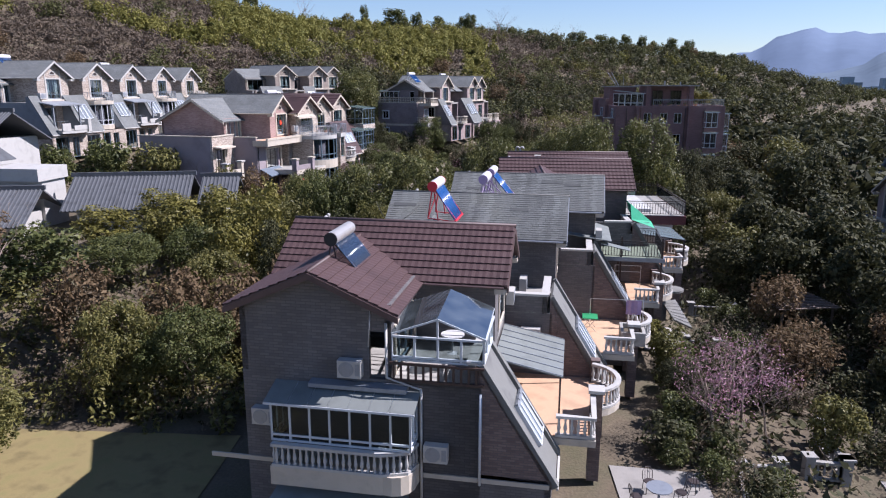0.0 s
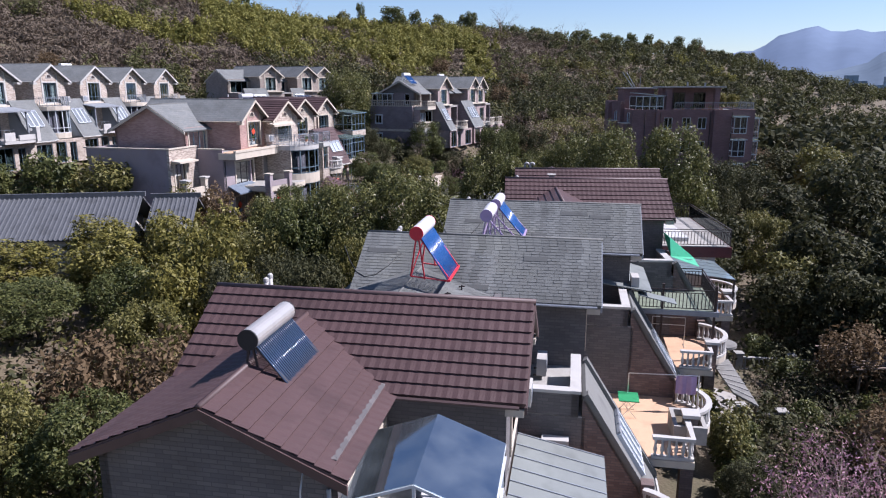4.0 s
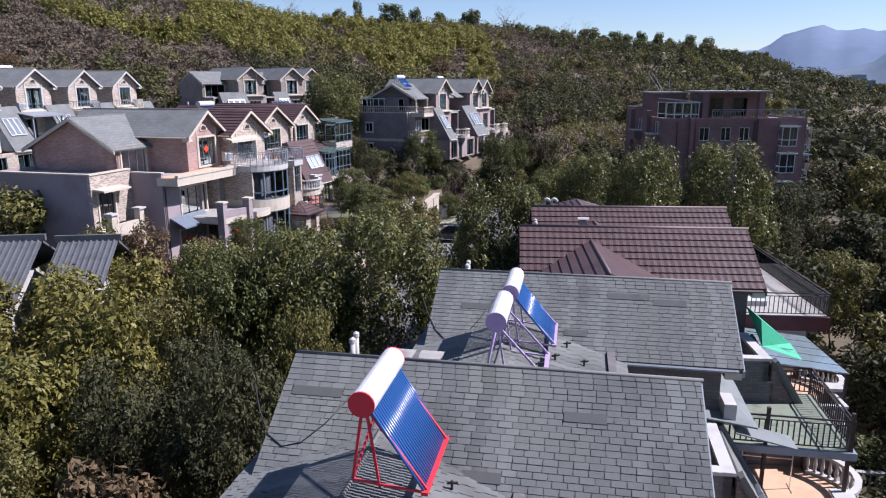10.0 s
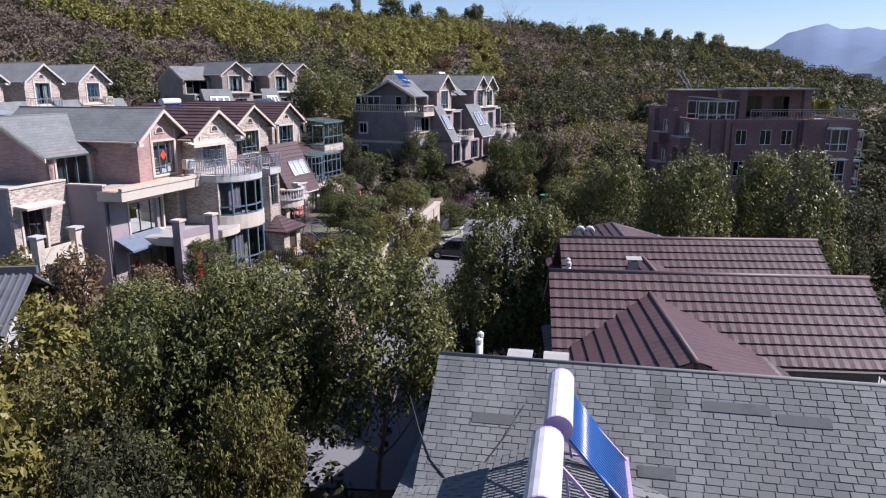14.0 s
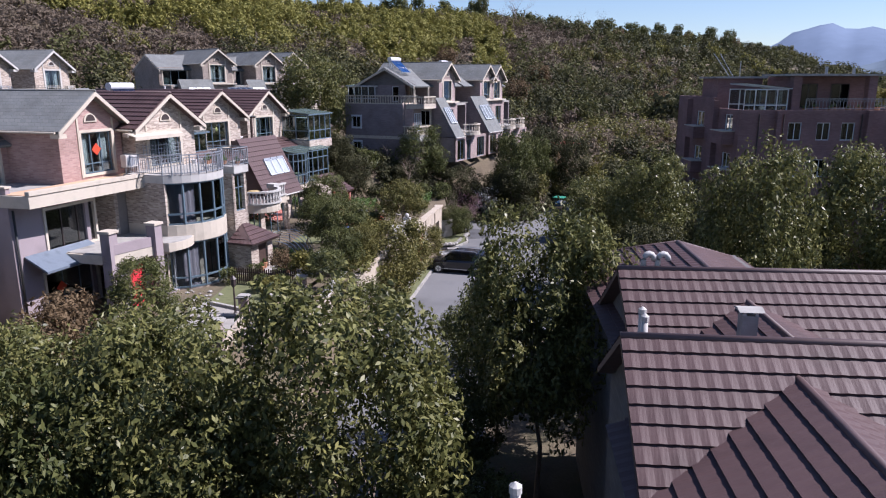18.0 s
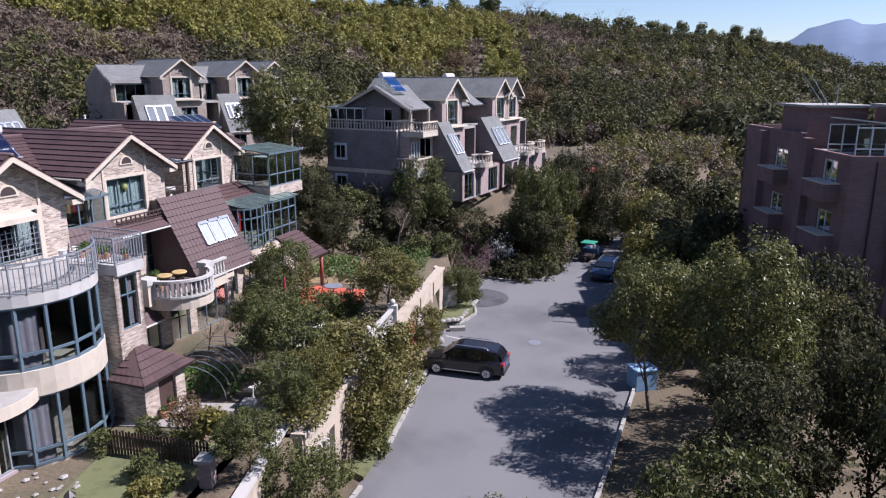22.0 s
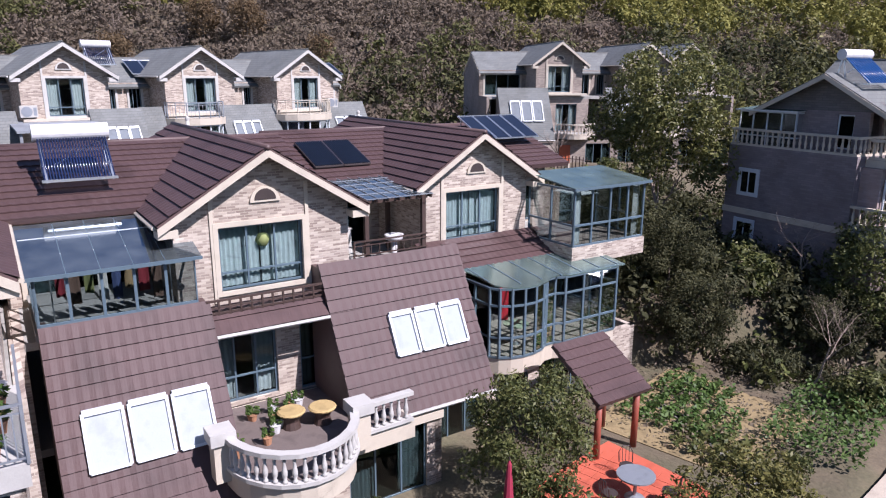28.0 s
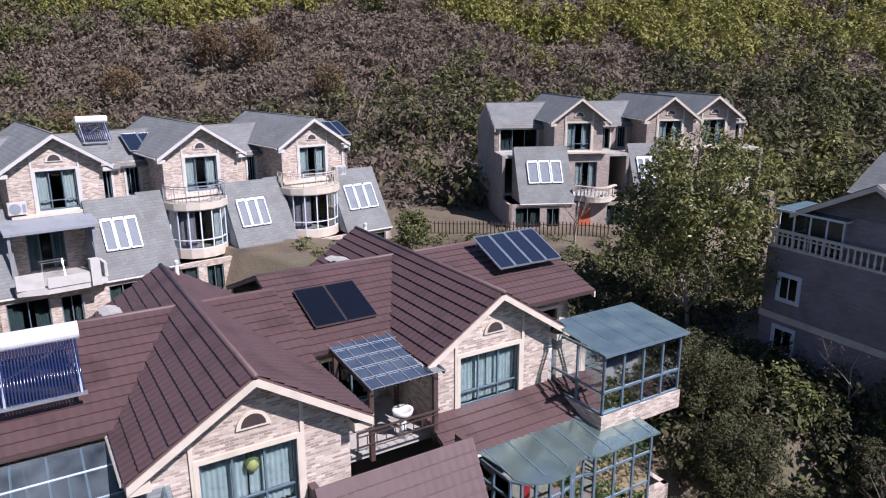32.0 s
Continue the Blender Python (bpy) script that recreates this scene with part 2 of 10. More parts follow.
TANK_WHITE = surface("white_enamel_tank", (0.58, 0.57, 0.57), 0.35, vary=0.16, scale=3)
PINKISH = surface("lilac_enamel", (0.4, 0.29, 0.46), 0.45, vary=0.12, scale=4)
ASPHALT = surface("worn_asphalt", (0.15, 0.15, 0.155), 0.9, vary=0.3, scale=0.22, fine=25, bump=0.3, tint=(0.19, 0.185, 0.18))
EARTH = surface("earth_and_litter", (0.13, 0.1, 0.064), 0.95, vary=0.5, scale=0.35, fine=8, bump=0.6, depth=0.05, tint=(0.06, 0.075, 0.03))
HILL = surface("scrub_covered_hill", (0.085, 0.068, 0.045), 0.95, vary=0.5, scale=0.08, fine=1.5, bump=0.8, depth=0.4, tint=(0.07, 0.075, 0.03))
LAWN = surface("winter_lawn", (0.23, 0.18, 0.075), 0.95, vary=0.3, scale=1.2, fine=30, tint=(0.14, 0.16, 0.05))
GRASS = surface("garden_grass", (0.13, 0.14, 0.06), 0.95, vary=0.4, scale=1.5, fine=30, bump=0.5)
PAVING = surface("pale_paving", (0.31, 0.29, 0.265), 0.85, vary=0.25, scale=1.0, piece=0.15)
BARK = surface("grey_brown_bark", (0.13, 0.1, 0.075), 0.9, vary=0.3, scale=6)
BARK_PALE = surface("pale_twig_bark", (0.26, 0.2, 0.16), 0.9, vary=0.3, scale=6)
VILLAGE_TILE = surface("grey_clay_tile", (0.1, 0.105, 0.115), 0.8, vary=0.35, scale=1.2, fine=30, piece=0.1)
LEAF_DARK = leafy("dark_evergreen_leaves", (0.03, 0.038, 0.013), (0.078, 0.09, 0.028), (0.17, 0.17, 0.06))
# LEAF_DARK toned down to about two thirds: shade put into the colour
LEAF_SHADED = leafy("deep_green_woods", (0.022, 0.025, 0.012), (0.052, 0.054, 0.023), (0.105, 0.1, 0.046), 0.7)
LEAF_OLIVE = leafy("olive_green_leaves", (0.05, 0.05, 0.015), (0.125, 0.12, 0.036), (0.24, 0.21, 0.07))
LEAF_BAMBOO = leafy("yellow_green_bamboo_leaves", (0.06, 0.06, 0.016), (0.145, 0.132, 0.033), (0.26, 0.225, 0.062))
LEAF_BROWN = leafy("brown_winter_scrub", (0.1, 0.08, 0.055), (0.165, 0.132, 0.092), (0.24, 0.195, 0.14), 0.9)
LEAF_RUST = leafy("rusty_winter_leaves", (0.07, 0.045, 0.024), (0.13, 0.088, 0.048), (0.21, 0.15, 0.085), 0.8)
LEAF_RED = leafy("red_hedge_leaves", (0.08, 0.015, 0.012), (0.19, 0.04, 0.03), (0.3, 0.09, 0.06))
LEAF_GREEN = leafy("fresh_green_leaves", (0.03, 0.055, 0.012), (0.07, 0.12, 0.03), (0.14, 0.2, 0.06))
LEAF_CAMPHOR = leafy("glossy_camphor_leaves", (0.03, 0.035, 0.011), (0.102, 0.108, 0.034), (0.245, 0.23, 0.082), 0.4)
LEAF_GROVE = leafy("yellow_bamboo_grove", (0.085, 0.09, 0.02), (0.19, 0.182, 0.046), (0.29, 0.262, 0.078), 0.7, 0.5, 0.12)
LEAF_SCRUB = leafy("grey_brown_winter_scrub", (0.078, 0.06, 0.045), (0.13, 0.102, 0.078), (0.19, 0.152, 0.11), 0.9, 0.4, 0.07)
LEAF_HILL = leafy("dull_green_hill_leaves", (0.04, 0.044, 0.018), (0.085, 0.088, 0.032), (0.15, 0.145, 0.055), 0.75, 0.45, 0.1)
PETAL_PINK = leafy("pale_pink_blossom", (0.22, 0.1, 0.13), (0.34, 0.18, 0.23), (0.5, 0.32, 0.37), 0.7)
PETAL_WHITE = leafy("white_blossom", (0.5, 0.5, 0.46), (0.7, 0.7, 0.66), (0.8, 0.8, 0.78), 0.7)

# ---- building tools ----
def V(*a):
    return Vector(a)


class Shape:
    """Vertices and faces gathered for one mesh."""

    def __init__(self):
        self.v, self.f = [], []

    def add(self, verts, faces):
        n = len(self.v)
        self.v += [tuple(p) for p in verts]
        self.f += [tuple(i + n for i in f) for f in faces]
        return self

    def box(self, x0, y0, z0, x1, y1, z1):
        return self.add([(x, y, z) for z in (z0, z1) for x, y in ((x0, y0), (x1, y0), (x1, y1), (x0, y1))],
                        [(3, 2, 1, 0), (4, 5, 6, 7), (0, 1, 5, 4), (1, 2, 6, 5), (2, 3, 7, 6), (3, 0, 4, 7)])

    def prism(self, poly, off):
        """A flat polygon and its copy moved by off, joined round the edge."""
        n, off = len(poly), Vector(off)
        pts = [Vector(p) for p in poly] + [Vector(p) + off for p in poly]
        return self.add(pts, [tuple(range(n)), tuple(range(2 * n - 1, n - 1, -1))] + [(i, i + n, (i + 1) % n + n, (i + 1) % n) for i in range(n)])

    def bar(self, a, b, w, h=None, up=(0, 0, 1)):
        """A squared bar from a to b."""
        a, b, h = Vector(a), Vector(b), h or w
        d = (b - a).normalized()
        s = d.cross(Vector(up))
        s = s.normalized() if s.length > 1e-4 else Vector((1, 0, 0))
        t = s.cross(d)
        ring = [s * w / 2 + t * h / 2, -s * w / 2 + t * h / 2, -s * w / 2 - t * h / 2, s * w / 2 - t * h / 2]
        return self.add([a + r for r in ring] + [b + r for r in ring],
                        [(3, 2, 1, 0), (4, 5, 6, 7)] + [(i, (i + 1) % 4, (i + 1) % 4 + 4, i + 4) for i in range(4)])

    def tube(self, pts, radii, n=8, cap=True):
        """A round tube through points; radii: one, or one for each point."""
        pts = [Vector(p) for p in pts]
        radii = radii if isinstance(radii, (list, tuple)) else [radii] * len(pts)
        verts, faces = [], []
        for i, p in enumerate(pts):
            d = (pts[min(i + 1, len(pts) - 1)] - pts[max(i - 1, 0)]).normalized()
            s = d.cross(Vector((0.13, 0.27, 1))).normalized() if abs(d.z) < 0.95 else d.cross(Vector((1, 0.2, 0))).normalized()
            t = s.cross(d)
            verts += [p + (s * math.cos(2 * math.pi * k / n) + t * math.sin(2 * math.pi * k / n)) * radii[i] for k in range(n)]
        for i in range(len(pts) - 1):
            faces += [(i * n + k, i * n + (k + 1) % n, (i + 1) * n + (k + 1) % n, (i + 1) * n + k) for k in range(n)]
        if cap:
            faces += [tuple(range(n - 1, -1, -1)), tuple((len(pts) - 1) * n + k for k in range(n))]
        return self.add(verts, faces)

    def lathe(self, profile, at=(0, 0, 0), n=10):
        """A turned shape: profile of (radius, height)."""
        at = Vector(at)
        verts = [at + Vector((r * math.cos(2 * math.pi * k / n), r * math.sin(2 * math.pi * k / n), z)) for r, z in profile for k in range(n)]
        faces = [(i * n + k, i * n + (k + 1) % n, (i + 1) * n + (k + 1) % n, (i + 1) * n + k) for i in range(len(profile) - 1) for k in range(n)]
        m = len(profile) - 1
        return self.add(verts, faces + [tuple(range(n - 1, -1, -1)), tuple(m * n + k for k in range(n))])

    def rail(self, pts, w, h):
        """A squared bar that follows points, as one closed skin; w across in plan, h high."""
        pts = [Vector(p) for p in pts]
        verts = []
        for i, p in enumerate(pts):
            d = pts[min(i + 1, len(pts) - 1)] - pts[max(i - 1, 0)]
            s = Vector((d.y, -d.x, 0)).normalized() * w / 2
            verts += [p + s + Vector((0, 0, h / 2)), p - s + Vector((0, 0, h / 2)), p - s - Vector((0, 0, h / 2)), p + s - Vector((0, 0, h / 2))]
        n = len(pts)
        faces = [(4 * i + k, 4 * i + (k + 1) % 4, 4 * i + 4 + (k + 1) % 4, 4 * i + 4 + k) for i in range(n - 1) for k in range(4)]
        return self.add(verts, faces + [(3, 2, 1, 0), tuple(4 * n - 4 + k for k in range(4))])

    def mesh(self, name, material, smooth=False):
        me = bpy.data.meshes.new(name)
        me.from_pydata(self.v, [], self.f)
        me.materials.append(material)
        if smooth:
            me.polygons.foreach_set("use_smooth", [True] * len(me.polygons))
        return me


def part(name, shape, material, parent, label="", smooth=False):
    ob = new(name, shape if isinstance(shape, bpy.types.Mesh) else shape.mesh(name, material, smooth))
    ob.parent = parent
    return tagged(ob, label)


def thing(name, m, label, category, group="", kind=""):
    ob = new(name)
    ob.matrix_basis = m
    ob.empty_display_size = 0.3
    return tagged(ob, label, category, group, kind)


def solid(name, shape, material, label, category, group="", kind="", m=None, smooth=False):
    ob = new(name, shape.mesh(name, material, smooth))
    if m is not None:
        ob.matrix_basis = m
    return tagged(ob, label, category, group, kind)


def step(a, b, x):
    t = min(1.0, max(0.0, (x - a) / (b - a)))
    return t * t * (3 - 2 * t)


class Face:
    """The plane of a wall from a to b in plan; outside lies to the right of the way from a to b."""

    def __init__(self, a, b):
        self.a, self.d = Vector((*a, 0)), Vector((b[0] - a[0], b[1] - a[1], 0))
        self.length = self.d.length
        self.d.normalize()
        self.out = Vector((self.d.y, -self.d.x, 0))

    def at(self, s, h, o=0.0):
        return self.a + self.d * s + self.out * o + Vector((0, 0, h))

    def block(self, shape, s0, s1, h0, h1, o0, o1):
        pts = [self.at(s, h, o) for h in (h0, h1) for s, o in ((s0, o0), (s1, o0), (s1, o1), (s0, o1))]
        return shape.add(pts, [(3, 2, 1, 0), (4, 5, 6, 7), (0, 1, 5, 4), (1, 2, 6, 5), (2, 3, 7, 6), (3, 0, 4, 7)])


def grid_block(fc, s0, s1, h0, h1, holes, o0, o1):
    """A slab on a wall's plane with holes (s0, s1, h0, h1) through it, as one closed mesh."""
    keep = lambda v, lo, hi: round(min(max(v, lo), hi), 4)
    cs = sorted({round(s0, 4), round(s1, 4), *[keep(v, s0, s1) for h in holes for v in h[:2]]})
    zs = sorted({round(h0, 4), round(h1, 4), *[keep(v, h0, h1) for h in holes for v in h[2:]]})
    cs, zs = [[v for i, v in enumerate(q) if i == 0 or v - q[i - 1] > 1e-3] for q in (cs, zs)]
    full = {(i, j) for i in range(len(cs) - 1) for j in range(len(zs) - 1)
            if not any(h[0] < (cs[i] + cs[i + 1]) / 2 < h[1] and h[2] < (zs[j] + zs[j + 1]) / 2 < h[3] for h in holes)}
    sh, at = Shape(), {}

    def vert(i, j, o):
        if (i, j, o) not in at:
            at[i, j, o] = len(sh.v)
            sh.v.append(tuple(fc.at(cs[i], zs[j], o0 if o else o1)))
        return at[i, j, o]

    for i, j in sorted(full):
        sh.f.append((vert(i, j, 0), vert(i + 1, j, 0), vert(i + 1, j + 1, 0), vert(i, j + 1, 0)))
        sh.f.append((vert(i, j + 1, 1), vert(i + 1, j + 1, 1), vert(i + 1, j, 1), vert(i, j, 1)))
        for di, dj, p, q in ((-1, 0, (i, j + 1), (i, j)), (1, 0, (i + 1, j), (i + 1, j + 1)), (0, -1, (i, j), (i + 1, j)), (0, 1, (i + 1, j + 1), (i, j + 1))):
            if (i + di, j + dj) not in full:
                sh.f.append((vert(*p, 0), vert(*p, 1), vert(*q, 1), vert(*q, 0)))
    return sh


def wall(parent, a, b, z0, z1, mat, holes=(), thick=0.22, name="wall", label=""):
    """A wall with holes (s0, s1, h0, h1) through it, heights above z0."""
    fc = Face(a, b)
    part(name, grid_block(fc, 0.0, fc.length, z0, z1, [(h[0], h[1], z0 + h[2], z0 + h[3]) for h in holes], -thick, 0.0), mat, parent, label)
    return fc


def window(parent, fc, s0, s1, h0, h1, nx=3, frame_mat=None, glass=None, low=0.0, trim=None, curtain=None, name="window", set_in=0.1, fw=0.06, pull=0.0, drawn=0.36):
    """A window in a wall's hole: frame with mullions, a pane in each light, trim round it and curtains behind it."""
    frame_mat, glass = frame_mat or FRAME_BLUE, glass or GLASS
    bands = [(h0 + fw, h1 - fw)]
    if low:
        bands = [(h0 + fw, h0 + low), (h0 + low + fw * 0.8, h1 - fw)]
    lights = []
    for i in range(nx):
        x0 = s0 + (s1 - s0) * i / nx + (fw if i == 0 else fw * 0.4)
        x1 = s0 + (s1 - s0) * (i + 1) / nx - (fw if i == nx - 1 else fw * 0.4)
        lights += [(x0, x1, b0, b1) for b0, b1 in bands]
    win = part(name, grid_block(fc, s0, s1, h0, h1, lights, -set_in - 0.05, -set_in + 0.02), frame_mat, parent)
    for x0, x1, b0, b1 in lights:
        pane = part("pane", fc.block(Shape(), x0 - 0.01, x1 + 0.01, b0 - 0.01, b1 + 0.01, -set_in - 0.02, -set_in - 0.012), glass, win)
        pane.visible_shadow = False
    if trim:
        part("window_trim", grid_block(fc, s0 - 0.13, s1 + 0.13, h0 - 0.13, h1 + 0.13, [(s0, s1, h0, h1)], -0.1, 0.06), trim, win)
    if curtain:
        for c0, c1 in ((s0 + 0.05, s0 + (s1 - s0) * (drawn + pull)), (s1 - (s1 - s0) * (drawn - pull), s1 - 0.05)):
            n = max(8, int((c1 - c0) / 0.04))
            pts = []
            for i in range(n + 1):
                s, o = c0 + (c1 - c0) * i / n, -set_in - 0.16 + 0.035 * math.sin(i * 1.9) + 0.012 * math.sin(i * 0.7)
                pts += [fc.at(s, h0 + 0.05, o), fc.at(s, h1 - 0.05, o)]
            part("curtain", Shape().add(pts, [(2 * i, 2 * i + 2, 2 * i + 3, 2 * i + 1) for i in range(n)]), curtain, win, smooth=True)
    return win


def tiles(parent, e0, e1, r1, r0, style, cap=(), deck_mat=None, course=None, gone=()):
    """One roof slope: a deck, and on it courses from eave e0-e1 up to ridge r0-r1. style: brown, shingle, felt or far."""
    e0, e1, r0, r1 = (Vector(p) for p in (e0, e1, r0, r1))
    nrm = (e1 - e0).cross(((r0 + r1) - (e0 + e1))).normalized()
    nrm = nrm if nrm.z > 0 else -nrm
    poly = [e0, e1, r1] + ([r0] if (r0 - r1).length > 0.01 else [])
    base = {"brown": BROWN_CAP, "shingle": FELT, "felt": FELT, "far": SHINGLE_FAR}[style]
    deck = part("roof_slope", Shape().prism(poly, -nrm * 0.13), deck_mat or base, parent)
    if style in ("felt", "far"):
        return deck
    run = ((r0 + r1) / 2 - (e0 + e1) / 2).length
    ch = course or (0.365 if style == "brown" else 0.155)
    n = max(1, round(run / ch))
    for k in range(n):
        t0, t1 = k / n, (k + 1) / n + (0.006 if k < n - 1 else 0)
        a0, b0, a1, b1 = e0.lerp(r0, t0), e1.lerp(r1, t0), e0.lerp(r0, t1), e1.lerp(r1, t1)
        sh = Shape()
        if style == "brown":
            m = max(3, int((b0 - a0).length / 0.0675))
            wave = (0.0, 0.008, 0.017, 0.008)
            pts = []
            for i in range(m + 1):
                w = wave[i % 4]
                lo, hi = a0.lerp(b0, i / m), a1.lerp(b1, i / m)
                pts += [lo + nrm * 0.004, lo + nrm * (0.05 + w), hi + nrm * (0.008 + w * 0.4)]
            sh.add(pts, [f for i in range(m) for f in ((3 * i, 3 * i + 3, 3 * i + 4, 3 * i + 1), (3 * i + 1, 3 * i + 4, 3 * i + 5, 3 * i + 2))])
            part("tile_course", sh, BROWN, deck)
        else:
            L, w = (b0 - a0).length, 0.31
            x = -random.random() * w if k % 2 else -0.5 * w * random.random()
            while x < L:
                x0, x1 = max(0.0, x + 0.01), min(L, x + w - 0.01)
                if x1 - x0 > 0.03:
                    u, v, j = x0 / L, x1 / L, random.uniform(0.014, 0.024)
                    lo0, lo1, hi0, hi1 = a0.lerp(b0, u), a0.lerp(b0, v), a1.lerp(b1, u), a1.lerp(b1, v)
                    sh.add([lo0 + nrm * 0.002, lo1 + nrm * 0.002, lo1 + nrm * j, lo0 + nrm * j, hi1 + nrm * 0.006, hi0 + nrm * 0.006],
                           [(0, 1, 2, 3), (3, 2, 4, 5)])
                x += w
            part("shingle_course", sh, SHINGLE, deck)
    return deck


def ridge_cap(parent, pts, mat, r=0.1):
    part("ridge_cap", Shape().tube([Vector(p) - V(0, 0, r * 0.3) for p in pts], r * 0.8, 8), mat, parent, smooth=True)


def railing(parent, pts, z, h=1.0, gap=0.12, mat=None, name="railing", bar=0.022):
    """A metal railing along a way in plan: posts, rails and each upright bar."""
    mat = mat or METAL_GREY
    rl = part(name, Shape().rail([(*p, z + h) for p in pts], 0.05, 0.05), mat, parent)
    for hh, w in ((h - 0.14, 0.03), (0.1, 0.035)):
        part("rail", Shape().rail([(*p, z + hh) for p in pts], w, w), mat, rl)
    post = Shape().box(-0.025, -0.025, 0, 0.025, 0.025, h).mesh("post", mat)
    upright = Shape().box(-bar / 2, -bar / 2, 0.1, bar / 2, bar / 2, h - 0.14).mesh("bar", mat)
    for i, (a, b) in enumerate(zip(pts, pts[1:])):
        L = math.hypot(b[0] - a[0], b[1] - a[1])
        n = max(1, round(L / gap))
        for k in range(n):
            t = k / n
            ob = part("post" if k == 0 else "bar", post if k == 0 else upright, mat, rl)
            ob.location = (a[0] + (b[0] - a[0]) * t, a[1] + (b[1] - a[1]) * t, z)
    return rl


BALUSTER = [(0.062, 0), (0.062, 0.06), (0.036, 0.09), (0.066, 0.2), (0.072, 0.27), (0.05, 0.38), (0.034, 0.5), (0.05, 0.56), (0.036, 0.6), (0.062, 0.63), (0.062, 0.68)]


def balustrade(parent, pts, z, mat=None, gap=0.24, name="balustrade", h=0.86):
    """A classical balustrade along a way in plan: plinth, handrail and each turned baluster."""
    mat = mat or WHITE
    k = (h - 0.2) / 0.66
    bl = part(name, Shape().rail([(*p, z + h - 0.05) for p in pts], 0.22, 0.11), mat, parent)
    part("plinth", Shape().rail([(*p, z + 0.05) for p in pts], 0.2, 0.1), mat, bl)
    turned = Shape().lathe([(r, v * k) for r, v in BALUSTER], n=8).mesh("baluster", mat, True)
    left = gap / 2
    for a, b in zip(pts, pts[1:]):
        L = math.hypot(b[0] - a[0], b[1] - a[1])
        while left < L:
            t = left / L
            part("baluster", turned, mat, bl).location = (a[0] + (b[0] - a[0]) * t, a[1] + (b[1] - a[1]) * t, z + 0.1)
            left += gap
        left -= L
    return bl


def arc(cx, cy, r, a0, a1, n=12):
    return [(cx + r * math.cos(radians(a0 + (a1 - a0) * i / n)), cy + r * math.sin(radians(a0 + (a1 - a0) * i / n))) for i in range(n + 1)]


def slab(parent, poly, z0, z1, mat, name="slab", label=""):
    return part(name, Shape().prism([(*p, z0) for p in poly], (0, 0, z1 - z0)), mat, parent, label)

# ---- ground ----
def wall_x(y):
    """Where the garage wall stands, along the lane."""
    return -9.2 + (y - 74) * 0.135


# height of the hill's crest, along the hill
CREST = [(-200, 62), (-100, 57), (-30, 49), (24, 43.5), (60, 41.5), (100, 36.5), (160, 37.3), (195, 35.8), (230, 33), (277, 32.6), (310, 29), (360, 20.5), (422, 8.5), (480, 1), (560, -6)]


def ground_z(x, y):
    z = 2.15 + 1.45 * step(48, 84, y)
    far = 10 * (1 - step(31, 40, y))
    west = step(13 + far, 27 + far, -x)
    low = z + (6.9 - z) * west
    bench = 6.95 if x < wall_x(y) - 0.15 else z
    k = 0.72 * step(59, 66.5, y) + 0.28 * step(67.7, 68.2, y)
    if -12.4 < x < -11.0:
        k = 0.72 * step(59, 66.5, y) + 0.28 * step(70.2, 70.9, y)
    z = low * (1 - k) + max(low, bench) * k if y < 71 else (max(low, bench) if y < 103 else z + (low - z))
    if y > 101:
        d = (x + 4) * -0.757 + (y - 112.5) * 0.656
        up = 3.6 + 5.7 * step(0.3, 5.5, d)
        garden = 6.95 - 0.0 * y if x < wall_x(min(y, 104)) - 0.15 and y < 106 else 0
        z = max(up, garden, low if x < -16 else 0)
    s = -0.6 * x + 0.8 * y
    near = 1 - step(105, 112, y)
    z += ((2.75 + 1.15 * near) * step(86, 102, s) + 1.3 * near * step(110, 120, s)) * step(20, 32, -x)
    l = 0.8 * x + 0.6 * y
    top = CREST[-1][1]
    for (la, za), (lb, zb) in zip(CREST, CREST[1:]):
        if l < lb:
            top = za + (zb - za) * step(la, lb, max(l, la))
            break
    z += (top - z) * step(126, 238, s)
    z -= 45 * step(100, 270, x - 0.35 * y + 40)
    z -= 1.0 * step(9, 16, x) * (1 - step(70, 100, y))
    return z


def sheet(xs, ys):
    n = len(xs)
    pts = [(x, y, ground_z(x, y)) for y in ys for x in xs]
    return Shape().add(pts, [(j * n + i, j * n + i + 1, (j + 1) * n + i + 1, (j + 1) * n + i) for j in range(len(ys) - 1) for i in range(n - 1)])


def steps_of(*spans):
    out = []
    for a, b, d in spans:
        n = int(round((b - a) / d))
        out += [a + (b - a) * i / n for i in range(n)]
    return out + [spans[-1][1]]


solid("ground", sheet(steps_of((-3000, -400, 260), (-400, -100, 14), (-100, -30, 2.2), (-30, 26, 0.7), (26, 120, 3), (120, 500, 16), (500, 4000, 350)),
                      steps_of((-300, -20, 28), (-20, 20, 4), (20, 128, 0.8), (128, 280, 4), (280, 600, 20), (600, 4000, 340))),
      EARTH, "brown earth with leaf litter and weeds between houses", "ground", kind="structure", smooth=True)

# lane and turning place
LANE = [(-9.6, 58), (-8.3, 76.3), (-7.2, 80.4), (-6.3, 84), (-5.6, 92), (-5.5, 98.2), (-4.2, 99.4), (-3.1, 101.8), (-3.3, 104), (-3.9, 108), (-3.4, 111.4), (-1.2, 110.4), (1.7, 110.5), (3.6, 114.5), (5.3, 120), (8.8, 124.2), (9.5, 132),
        (14, 130), (12, 121), (9.2, 113), (9.0, 104), (7.2, 98), (5.4, 90), (3.5, 84), (1.5, 78), (-1, 70), (-3.5, 58)]
lane_z = lambda x, y: 2.21 + 1.45 * step(48, 84, y) + 0.0 * x


